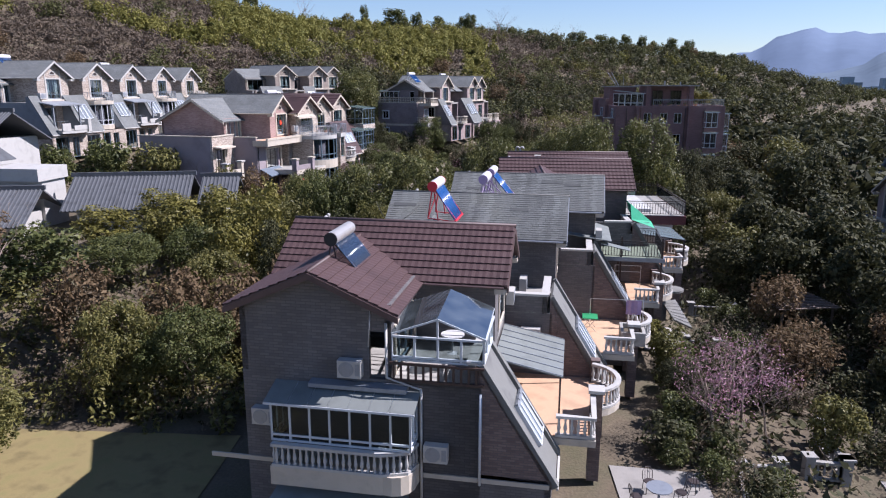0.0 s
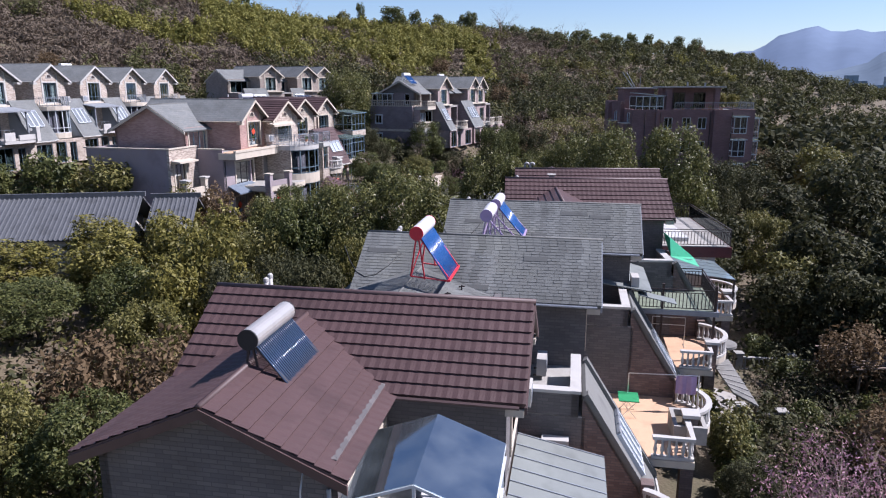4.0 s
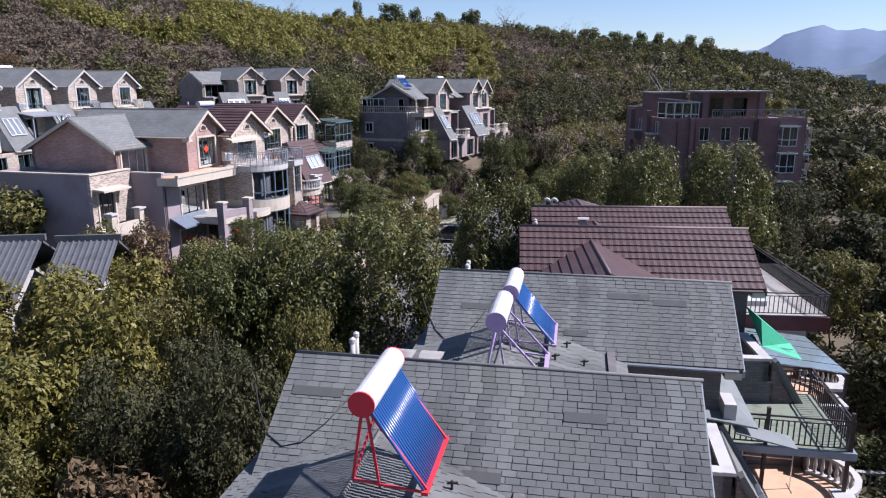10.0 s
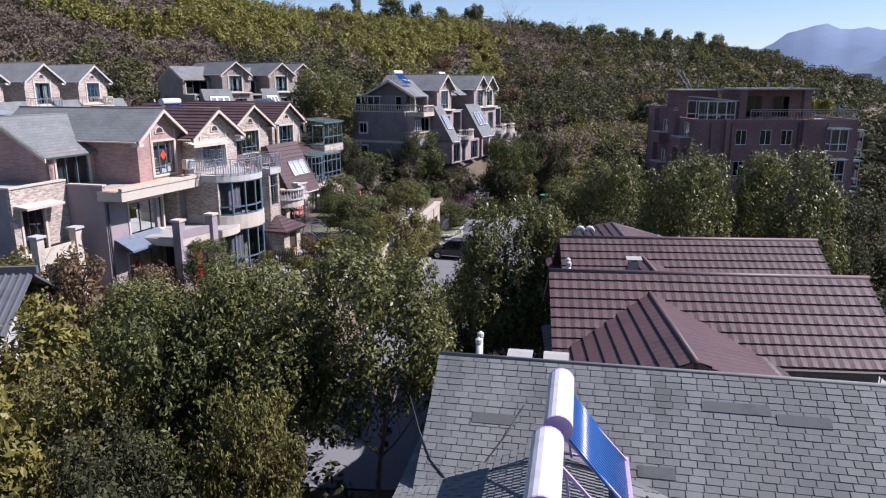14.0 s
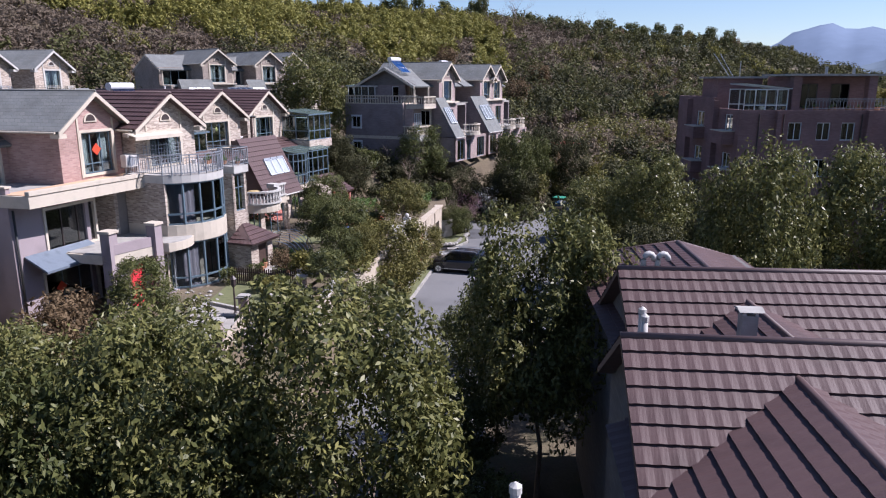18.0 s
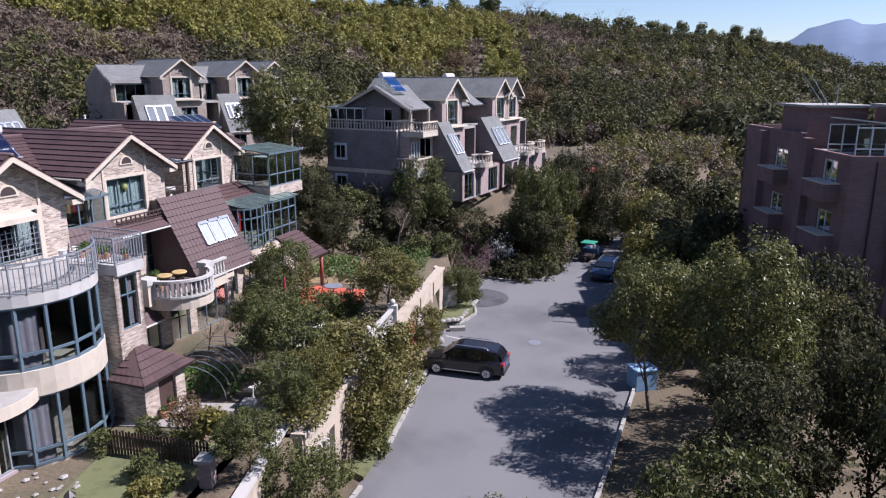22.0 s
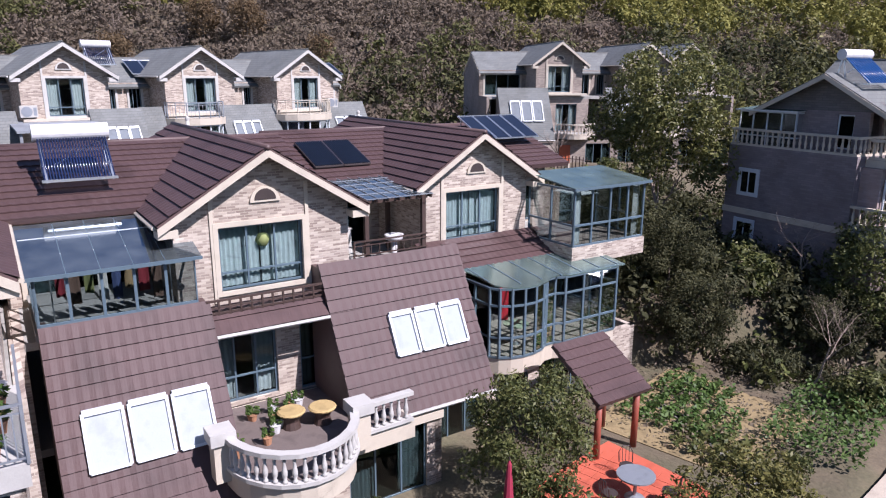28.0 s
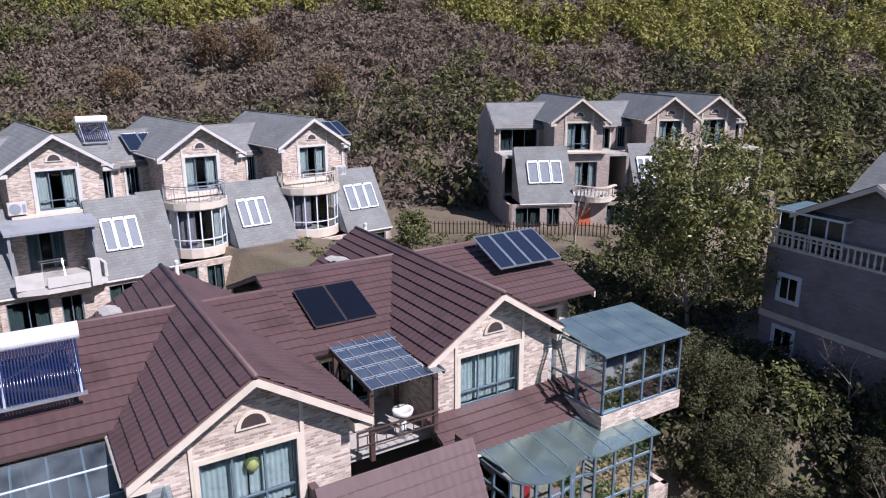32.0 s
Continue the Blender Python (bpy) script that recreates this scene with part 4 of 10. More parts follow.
# first house: glazed rooms on its end, pipes, belt course
wall(a1, (-3.1, -6.3), (0.0, -6.3), 0, F3, STONE_DARK, name="end_wall")
part("belt_course", Shape().box(-10.05, -6.36, 2.25, 2.4, -6.3, 2.42), CREAM, a1)
fr = glass_room(a1, -3.1, 0.1, -6.28, -3.8, 6.55, 7.45, 7.6, FRAME_WHITE, nx=3, ny=4, sill=0.1, wall_sides="fs", roof="none", label="white framed glass sunroom on the roof terrace", over=0.02)
pr = Shape()
for y, k in ((-6.28, 0.0), (-5.0, 0.12), (-3.8, 0.25)):
    pr.bar((-3.1, y, 7.5 + k), (-1.5, y, 8.1 + k), 0.06).bar((-1.5, y, 8.1 + k), (0.1, y, 7.5 + k), 0.06)
pr.bar((-1.5, -6.28, 8.1), (-1.5, -3.7, 8.36), 0.07).bar((-1.5, -6.28, 7.45), (-1.5, -6.28, 8.1), 0.06)
pr.bar((-3.1, -6.28, 7.5), (-3.1, -3.7, 7.75), 0.06).bar((0.1, -6.28, 7.5), (0.1, -3.7, 7.75), 0.06)
pitched = part("pitched_roof_frame", pr, FRAME_WHITE, a1)
for i in range(1, 6):
    y, k = -6.28 + i * 0.43, 0.043 * i
    part("roof_bar", Shape().bar((-3.1, y, 7.52 + k), (-1.5, y, 8.12 + k), 0.04), FRAME_WHITE, pitched)
    part("roof_bar", Shape().bar((-1.5, y, 8.12 + k), (0.1, y, 7.52 + k), 0.04), FRAME_WHITE, pitched)
tt = thing("sunroom_table", on(a1, -1.2, -5.0, 6.45), "white round table in the glass sunroom", "table")
part("tabletop", Shape().lathe([(0.42, 0.68), (0.42, 0.72)], n=18), TANK_WHITE, tt)
part("pedestal", Shape().lathe([(0.22, 0), (0.04, 0.06), (0.04, 0.68)], n=10), TANK_WHITE, tt)
for x0, z0, x1, z1 in ((-3.1, 7.54, -1.5, 8.14), (-1.5, 8.14, 0.12, 7.53)):
    part("roof_pane", Shape().prism([(x0, -6.3, z0), (x1, -6.3, z1), (x1, -3.7, z1 + 0.26), (x0, -3.7, z0 + 0.26)], (0, 0, 0.02)), GLASS_CLEAR, pitched).visible_shadow = False
for i in range(12):
    part("wooden_slat", Shape().box(-3.05 + i * 0.26, -6.42, 5.9, -2.97 + i * 0.26, -6.36, 6.5), WOOD_DARK, a1)
part("wooden_rail", Shape().box(-3.15, -6.44, 6.45, 0.1, -6.34, 6.53).box(-3.15, -6.44, 5.85, 0.1, -6.34, 5.93), WOOD_DARK, a1)
# bay over the garden: slab, balustrade, glazed box
slab(a1, [(-7.2, -6.3), (-7.2, -7.5), (-3.3, -7.5), *[(p[0], p[1]) for p in arc(-2.9, -6.75, 0.75, -110, 10, 5)], (-2.1, -6.3)], 2.1, 2.8, CREAM, "balcony_slab")
balustrade(a1, [(-7.1, -6.35), (-7.1, -7.43), (-3.2, -7.43), (-2.4, -7.15), (-2.2, -6.5)], 2.8, WHITE, 0.22)
bh = thing("glass_bay", a1.matrix_basis @ pose(-4.7, -6.3, 0, 0, 0, -90), "white framed glazed balcony room with a sheet roof", "conservatory")
glass_room(bh, 0.0, 1.0, -2.5, 2.5, 3.68, 5.1, 5.5, FRAME_WHITE, nx=7, ny=2, sill=0.2, wall_sides="fsn", roof_mat=FROSTED, name="glazed_frame")
part("upper_flashing", Shape().prism([(0.02, -1.3, 5.56), (0.4, -1.3, 5.5), (0.4, 2.2, 5.5), (0.02, 2.2, 5.56)], (0, 0, 0.14)), METAL_GREY, bh)
part("porch_roof", Shape().prism([(0.1, -2.4, 1.9), (2.2, -2.6, 1.35), (2.2, 2.6, 1.35), (0.1, 2.2, 1.9)], (0, 0, 0.08)), FROSTED, bh, "grey sheet roof over the garden door")
ac_unit(on(a1, -4.5, -6.55, 5.95, -90))
ac_unit(on(a1, -1.5, -6.55, 3.05, -90))
ac_unit(on(a1, -7.75, -6.55, 3.9, -90))
downpipe(a1, [(-3.25, -6.42, 7.9), (-3.25, -6.42, 5.95), (-2.05, -6.42, 5.6), (-2.05, -6.42, 0)])
downpipe(a1, [(0.0, -6.42, 5.6), (0.0, -6.42, 2.2)], FRAME_WHITE)
# sheet canopy over the first terrace
can = part("canopy", Shape().prism([(0.05, -2.8, 5.4), (2.7, -2.8, 4.85), (2.7, 1.3, 4.85), (0.05, 1.3, 5.4)], (0, 0, 0.05)), FROSTED, a1, "weathered sheet canopy")
for y in (-2.7, 1.2):
    part("canopy_post", Shape().bar((2.6, y, F2), (2.6, y, 4.85), 0.07), METAL_DARK, a1)
for i in range(7):
    y = -2.75 + i * 0.67
    part("canopy_rib", Shape().bar((0.06, y, 5.46), (2.69, y, 4.91), 0.04), METAL_GREY, can)

# solar heaters
solar_heater(on(a1, -5.75, -3.5, 10.3), "steel solar water heater with dark vacuum tubes", 2.15, 0.25, (1.1, -1.35), TANK_STEEL, BLACK, METAL_DARK, TUBE_SHINY, 24)
solar_heater(on(a2, -5.85, -3.2, 11.05), "white solar water heater with blue tubes on a red stand", 2.1, 0.24, (1.1, -1.65), TANK_WHITE, RED, RED, BLUE_TUBE, 22)
solar_heater(on(a3, -6.1, -3.0, 10.62), "white solar water heater with pale blue tubes", 1.9, 0.24, (1.25, -1.5), TANK_WHITE, PINKISH, PINKISH, BLUE_TUBE, 18)
solar_heater(on(a3, -6.25, -5.15, 10.5), "worn white solar heater with an empty lilac frame", 1.9, 0.26, (1.25, -1.5), TANK_WHITE, PINKISH, PINKISH, None, 0)
for hh, pts in ((a1, ((-7.1, 2.2, 9.2), (-6.3, 2.2, 9.2))), (a2, ((-6.75, 2.2, 9.2), (-5.95, 2.2, 9.2))), (a3, ((-7.2, 2.2, 9.2), (-6.3, 2.2, 9.2))), (a4, ((-6.0, 1.75, 10.0), (-7.9, 9.9, 8.2)))):
    for p in pts:
        flat_vent(on(hh, *p), 0.55 if hh is a4 else 0.68)
for hh, x, y, z in ((a1, -8.2, 1.7, 9.5), (a2, -8.0, 1.7, 9.5), (a3, -8.2, 1.7, 9.5), (a4, -8.1, 1.6, 9.6)):
    vent_pipes(on(hh, x, y, z))
gn = thing("roof_exhaust", on(a5, -8.2, 0.1, 10.1), "white gooseneck roof exhausts on the tiles", "pipe")
for i in range(2):
    part("gooseneck", Shape().tube([(i * 0.35, 0, -0.3)] + [(i * 0.35 + 0.13 - 0.13 * math.cos(radians(a)), 0, 0.25 + 0.16 * math.sin(radians(a))) for a in range(0, 181, 30)], 0.075, 8), WHITE, gn, smooth=True)
# black anchors on the grey roof
for hh in (a2, a3):
    for x, y in ((-4.8, -4.1), (-4.5, -2.9), (-5.2, -5.0), (-4.0, -3.9)):
        z = 9.15 - 0.87 * abs(x + 6.3) / 3.55
        t = thing("roof_anchor", on(hh, x, y, z), "small black metal anchor on the grey roof", "bracket", "roof anchors")
        part("peg", Shape().tube([(0, 0, 0), (0, 0, 0.2)], 0.03, 6).bar((-0.1, 0, 0.13), (0.12, 0, 0.16), 0.04), METAL_DARK, t)

# second house: planters, folding table, washing on a line, air conditioners
ac_unit(on(a2, -0.9, -6.75, 4.6, -90))
ac_unit(on(a2, -1.5, -3.4, 6.0, 0))
ac_unit(on(a3, 0.25, -2.3, 6.6, 0))
ac_unit(on(a1, 0.25, 1.8, 6.3, 0))
tb = thing("folding_table", on(a2, 1.9, 0.2, F2), "green folding table on the tan terrace", "table")
part("tabletop", Shape().box(-0.4, -0.45, 0.7, 0.4, 0.45, 0.74), surface("green_tabletop", (0.03, 0.28, 0.11), 0.5), tb)
for a, b in ((-0.3, -0.4), (-0.3, 0.4)):
    part("leg", Shape().bar((a, b, 0), (0.3, b, 0.7), 0.03), STEEL, tb)
    part("leg", Shape().bar((0.3, b, 0), (-0.3, b, 0.7), 0.03), STEEL, tb)
ck = thing("clothes_line", on(a2, 3.3, 0.6, F2), "steel clothes rail with lilac washing", "clothes rack")
part("rail_frame", Shape().bar((-1.4, 0, 0), (-1.4, 0, 1.6), 0.04).bar((-1.4, 0, 1.6), (1.4, 0.3, 1.55), 0.03).bar((1.4, 0.3, 0), (1.4, 0.3, 1.55), 0.04), STEEL, ck)
pts = [(0.5 + 0.09 * i, 0.22 + 0.05 * math.sin(i * 1.7), z) for i in range(10) for z in (0.75, 1.55)]
part("washing", Shape().add(pts, [(2 * i, 2 * i + 2, 2 * i + 3, 2 * i + 1) for i in range(9)]), PINKISH, ck, "lilac cloth", True)
pl = thing("planter_box", on(a2, 3.6, -1.2, F2), "rendered concrete planter box on the terrace", "planter")
part("box", Shape().box(-0.2, -0.8, 0, 1.0, -0.65, 0.7).box(-0.2, 0.65, 0, 1.0, 0.8, 0.7).box(-0.2, -0.65, 0, -0.05, 0.65, 0.7).box(0.85, -0.65, 0, 1.0, 0.65, 0.7), CONCRETE, pl)
part("soil", Shape().box(-0.05, -0.65, 0.0, 0.85, 0.65, 0.45), EARTH, pl)
lt = thing("lattice_screen", on(a2, -2.2, -6.0, F3), "dark diamond lattice screen on the terrace", "screen")
ls = Shape()
for i in range(-8, 9):
    ls.bar((0, i * 0.14, max(0, -i * 0.14)), (0, min(1.1, i * 0.14 + 1.6), min(1.6, 1.1 - i * 0.14)), 0.02)
    ls.bar((0, 1.1 - i * 0.14, max(0, -i * 0.14)), (0, max(0, -0.5 - i * 0.14), min(1.6, 1.1 - i * 0.14)), 0.02)
part("lattice", ls, WOOD_DARK, lt)

# third house: roof deck with dark railing on posts, over the terrace
dk = thing("roof_deck", on(a3, 0, 0, 0), "dark steel roof deck with railings over the terrace", "deck")
part("deck_floor", Shape().box(0.6, -1.4, 5.25, 4.2, 2.8, 5.35), surface("mossy_deck_sheet", (0.19, 0.22, 0.16), 0.8, vary=0.4), dk)
part("deck_edge", Shape().box(0.55, -1.48, 5.12, 4.28, -1.4, 5.36).box(4.2, -1.4, 5.12, 4.28, 2.8, 5.36), METAL_GREY, dk)
for x, y in ((1.7, -1.3), (4.1, -1.3), (4.1, 2.6), (1.7, 1.0)):
    part("post", Shape().bar((x, y, F2), (x, y, 6.6 if y < 0 else 5.3), 0.1), WOOD_DARK, dk)
railing(dk, [(0.6, -1.35), (4.15, -1.35), (4.15, 2.8), (0.8, 2.8)], 5.35, 1.0, 0.17, METAL_DARK, bar=0.035)
part("sheet_roof", Shape().prism([(-2.4, -2.9, 7.05), (1.0, -2.9, 6.6), (1.0, 1.5, 6.6), (-0.4, 1.5, 7.0)], (0, 0, 0.05)), FROSTED, a3, "greenish sheet roof beside the deck")
part("hood", Shape().prism([(0.4, -3.0, 6.45), (2.1, -3.0, 6.1), (2.1, -2.2, 6.1), (0.4, -2.2, 6.45)], (0, 0, 0.04)), FROSTED, a3)
rk = thing("drying_rack", on(a3, 2.3, 0.4, F2), "steel drying rack on the terrace", "clothes rack")
part("rack_frame", Shape().bar((-0.8, 0, 0), (-0.8, 0, 1.5), 0.03).bar((0.8, 0, 0), (0.8, 0, 1.5), 0.03).bar((-0.8, 0, 1.5), (0.8, 0, 1.5), 0.03).bar((-0.8, 0, 1.1), (0.8, 0, 1.1), 0.03).bar((-0.8, -0.3, 0), (-0.8, 0.3, 0), 0.03).bar((0.8, -0.3, 0), (0.8, 0.3, 0), 0.03), STEEL, rk)
SLAB_GREY = surface("stained_grey_slab", (0.2, 0.195, 0.18), 0.9, vary=0.35, scale=1.5)
SIDE = [(4.5, 0.3, 2.1), (5.4, 0.8, 2.1), (5.6, -4.6, 2.1), (4.8, -3.3, 2.1)]
# entrance canopy slab shaped like a disc below the third house
part("entrance_canopy", Shape().prism([(x, y, 2.3) for x, y in arc(5.4, 2.5, 0.75, 0, 340, 18)], (0, 0, 0.14)), SLAB_GREY, a3, "round concrete entrance canopy")
part("side_canopy", Shape().prism(SIDE, (0, 0, 0.1)), SLAB_GREY, a3)
for i in range(1, 7):
    part("canopy_rib", Shape().bar(Vector(SIDE[0]).lerp(Vector(SIDE[3]), i / 7) + V(0, 0, 0.11), Vector(SIDE[1]).lerp(Vector(SIDE[2]), i / 7) + V(0, 0, 0.11), 0.04), CONCRETE, a3)

# fourth and fifth house: large dark-red terrace with railing, glass canopy, green awning
tw = thing("roof_terrace", on(a4, 0, 0, 0), "maroon edged roof terrace with dark railings", "terrace")
part("terrace_slab", Shape().box(0.3, 2.2, 5.0, 5.3, 12.2, 5.65), surface("maroon_paint", (0.11, 0.025, 0.025), 0.6), tw)
part("terrace_floor", Shape().box(0.4, 2.3, 5.65, 5.2, 12.1, 5.7), CONCRETE, tw)
part("terrace_bed", Shape().box(1.6, 3.6, 5.7, 3.0, 10.5, 5.95), surface("white_planter_sheet", (0.5, 0.5, 0.5), 0.6), tw)
railing(tw, [(0.6, 2.3), (5.2, 2.3), (5.2, 12.1), (0.6, 12.1)], 5.7, 1.05, 0.2, METAL_DARK, bar=0.03)
part("windscreen", Shape().box(5.18, 2.4, 5.8, 5.2, 12.0, 6.6), GLASS_DIM, tw).visible_shadow = False
part("lower_wall", Shape().box(0.3, 2.4, 0, 4.4, 12.0, 5.0), WHITE, tw, "white wall below the terrace")
cg = thing("glass_canopy", on(a4, 0, 0, 0), "pale glass canopy in a dark frame", "canopy")
cf = Shape()
for i in range(6):
    y = -2.2 + i * 0.86
    cf.bar((0.2, y, 5.25), (4.2, y, 4.75), 0.06)
cf.bar((4.2, -2.2, 4.75), (4.2, 2.1, 4.75), 0.08)
fr = part("canopy_frame", cf, METAL_DARK, cg)
for i in range(5):
    y = -2.2 + i * 0.86
    part("roof_pane", Shape().prism([(0.2, y + 0.03, 5.29), (4.2, y + 0.03, 4.79), (4.2, y + 0.83, 4.79), (0.2, y + 0.83, 5.29)], (0, 0, 0.015)), surface("pale_blue_roof_glass", (0.17, 0.215, 0.23), 0.2, bump=0.0) if i == 0 else bpy.data.materials["pale_blue_roof_glass"], fr)
for x, y in ((4.15, -2.15), (4.15, 2.0)):
    part("post", Shape().bar((x, y, F2), (x, y, 4.75), 0.1), METAL_DARK, cg)
aw = thing("awning", on(a4, 0.2, -3.4, 0), "green fabric awning over the terrace door", "awning")
part("fabric", Shape().prism([(-0.2, -0.5, 7.5), (-0.1, -0.6, 6.5), (1.5, -0.3, 5.9), (1.5, 0.9, 6.1), (-0.2, 1.2, 7.5)], (0, 0.02, 0.03)), surface("green_fabric", (0.04, 0.36, 0.2), 0.7), aw)
part("arm", Shape().bar((-0.2, 0, 6.4), (1.25, 0, 6.2), 0.03).bar((-0.2, 1.5, 6.4), (1.25, 1.5, 6.2), 0.03), STEEL, aw)

# ---- row along the lane, facing the flight ----
ROW_B = [((-20.85, 74.75), 6.95, -12.0), ((-19.03, 78.88), 6.8, -16.0), ((-19.75, 88.14), 6.83, -16.0), ((-19.35, 96.88), 6.75, -16.0)]
row_b = []
for k, ((ox, oy), oz, rot) in enumerate(ROW_B):
    st = "far" if k == 0 else "brown"
    h = house_core(pose(ox, oy, oz, 0, 0, rot), (-5.5, -4.1, -6.2, -5.7)[k], (2.4, 2.6, 2.8, 6.0)[k], st, STONE_PINK if k else RENDER_ROSE, STONE_PINK if k else RENDER_ROSE, CREAM, "pinkish stone townhouse with a brown tiled gable roof" if k else "pinkish stone end house with a grey shingle roof",
                   half=(2.5, 2.75, 2.9, 2.8)[k], ez=8.4 if k else 7.65, fx=-2.0 if k else -2.75, main_x=-6.2, name="townhouse", curtain=CURTAIN, gable_curtain=CURTAIN_STRIPED if k > 1 else None, main_north=(2.4, 2.5, 2.7, 6.4)[k], main_south=(-6.0, -4.1, -6.3, -5.8)[k], main_z=9.9 if k else 9.8, end_south=(k == 0), end_north=(k == 3), gable_window=(2.35, 1.75) if k else (2.0, 2.0), sill=0.5 if k else 0.35, gw_off=-0.15 if k else 0.3)
    row_b.append(h)
b1, b2, b3, b4 = row_b
lean_roof(b3, -5.7, -1.85, "brown", BROWN_CAP, x0=0.72, x1=3.17, z0=6.35, z1=1.8, n_sky=3, sky=(0.33, 0.59), sky_y=(0.14, 0.9))
lean_roof(b3, 1.25, 5.95, "brown", BROWN_CAP, x0=0.5, x1=2.7, z0=6.8, z1=2.7, n_sky=3, sky=(0.35, 0.61), sky_y=(0.36, 0.9))
# roof strips under the gable windows
for h, y0, y1, xe, ze, xt, zt in ((b3, -1.85, 1.25, 1.17, 5.5, 0.5, 6.1), (b4, -2.6, 2.5, 1.65, 5.62, 0.02, 6.35)):
    tiles(h, (xe, y0, ze), (xe, y1, ze), (xt, y1, zt), (xt, y0, zt), "brown")
    part("strip_gutter", Shape().tube([(xe + 0.05, y0, ze - 0.02), (xe + 0.05, y1, ze - 0.04)], 0.05, 6), WHITE, h)
tiles(b3, (1.17, 1.25, 5.5), (1.17, 2.2, 5.5), (0.6, 2.2, 6.6), (0.6, 1.25, 6.6), "brown")
# second floor behind the balcony of the third house
f2 = wall(b3, (0, -2.9), (0, 2.9), F2, F3, STONE_PINK, [(1.2, 3.0, 0.12, 2.5), (3.7, 4.9, 0.02, 2.45)], name="front_wall")
window(b3, f2, 1.2, 3.0, F2 + 0.12, F2 + 2.5, 3, low=0.7, curtain=CURTAIN)
window(b3, f2, 3.7, 4.9, F2 + 0.02, F2 + 2.45, 2, low=0.9, curtain=CURTAIN_TAN)
bow = [(2.9, -2.3)] + [(2.9 + 1.9 * math.sin(radians(a)), -2.3 + 3.2 * (1 - math.cos(radians(a))) / 2) for a in range(18, 145, 14)] + [(3.4, 0.85)]
terrace(b3, [(0, -2.3), *bow, (3.35, 2.7), (0, 2.7)], F2, surface("dark_deck_boards", (0.14, 0.11, 0.1), 0.8), CREAM, 0.55)
balustrade(b3, bow, F2, WHITE, 0.23)
balustrade(b3, [(3.4, 1.15), (3.35, 2.6)], F2, WHITE, 0.23)
for x, y in ((2.95, -2.4), (3.4, 1.0)):
    slab(b3, [(x - 0.3, y - 0.3), (x + 0.3, y - 0.3), (x + 0.3, y + 0.3), (x - 0.3, y + 0.3)], F2 + 0.7, F2 + 1.0, WHITE, "pier_cap")
    slab(b3, [(x - 0.22, y - 0.22), (x + 0.22, y - 0.22), (x + 0.22, y + 0.22), (x - 0.22, y + 0.22)], F2 - 0.3, F2 + 0.7, CREAM, "pier")
for h in (b2, b3, b4):
    ground_front(h, -4.05, {b2: 2.45, b4: 5.95}.get(h, 4.05), 2.6, STONE_PINK, [(0.5, 2.6, 0.1, 2.3), (3.3, 4.6, 0.02, 2.2)] + ([(5.1, 7.6, 0.1, 2.3)] if h is not b2 else []), FRAME_BLUE, GLASS_DIM, curtain=CURTAIN, z1=2.5)
    part("fascia_band", Shape().box(2.55, -4.05, 2.28, 2.72, 2.45 if h is b2 else 4.05, 2.52), CREAM, h)
# dark trellis under the gable window
tr = Shape()
tr.box(0.72, -1.95, 6.28, 0.78, 1.3, 6.34).box(0.72, -1.95, 6.1, 0.78, 1.3, 6.14).box(0.72, -1.95, 5.95, 0.78, 1.3, 6.0)
for i in range(12):
    y = -1.95 + i * 0.29
    tr.box(0.72, y, 5.8, 0.78, y + 0.05, 6.3)
part("trellis", tr, WOOD_DARK, b3, "dark wooden trellis rail")
# glazed rooms between the gables
glass_room(b3, -1.9, 0.65, -5.7, -2.1, 6.2, 7.5, 8.25, FRAME_BLUE, nx=5, ny=3, sill=0.12, wall_sides="fs", label="blue-grey glazed room between the gables", roof_mat=GLASS_CLEAR)
for k in (0.3, 0.62):
    x = -1.9 + 2.7 * k
    part("roof_bar", Shape().bar((x, -5.8, 8.28 - 0.75 * k), (x, -2.0, 8.28 - 0.75 * k), 0.035), FRAME_WHITE, b3)
slab(b3, [(-2.9, -5.75), (0.65, -5.75), (0.65, -2.1), (-2.9, -2.1)], 6.0, 6.18, CONCRETE, "room_floor")
# covered terrace between third and fourth house
pg = thing("pergola", on(b4, 0, 0, 0), "dark wooden pergola with a glass sheet roof", "pergola")
for x in (-2.0, 0.5):
    for y in (-4.7, -2.55):
        part("post", Shape().bar((x, y, F3), (x, y, 8.2), 0.14), WOOD_DARK, pg)
for i in range(7):
    part("rafter", Shape().bar((-2.4, -4.85 + i * 0.41, 8.42), (0.8, -4.85 + i * 0.41, 8.15), 0.06, 0.1), WOOD_DARK, pg)
part("beam", Shape().bar((0.5, -4.9, 8.1), (0.5, -2.4, 8.1), 0.1), WOOD_DARK, pg)
# clothes hung to dry in the glazed room, tools and a cupboard on the covered terrace
wash_rng = random.Random(31)
DYES = [surface("dyed_cloth_%d" % i, c, 0.85, vary=0.2, scale=5) for i, c in enumerate(((0.22, 0.02, 0.03), (0.12, 0.07, 0.05), (0.16, 0.17, 0.06), (0.5, 0.48, 0.44), (0.05, 0.07, 0.16), (0.3, 0.2, 0.1)))]
dry = thing("drying_rail", on(b3, 0.05, -5.4, 6.18), "steel rail hung with dark and red clothes", "clothes rack")
part("rail", Shape().tube([(0, 0.1, 1.25), (0, 2.8, 1.25)], 0.015, 6), STEEL, dry)
for y in (0.1, 2.8):
    part("stand", Shape().bar((0, y, 0), (0, y, 1.25), 0.03), STEEL, dry)
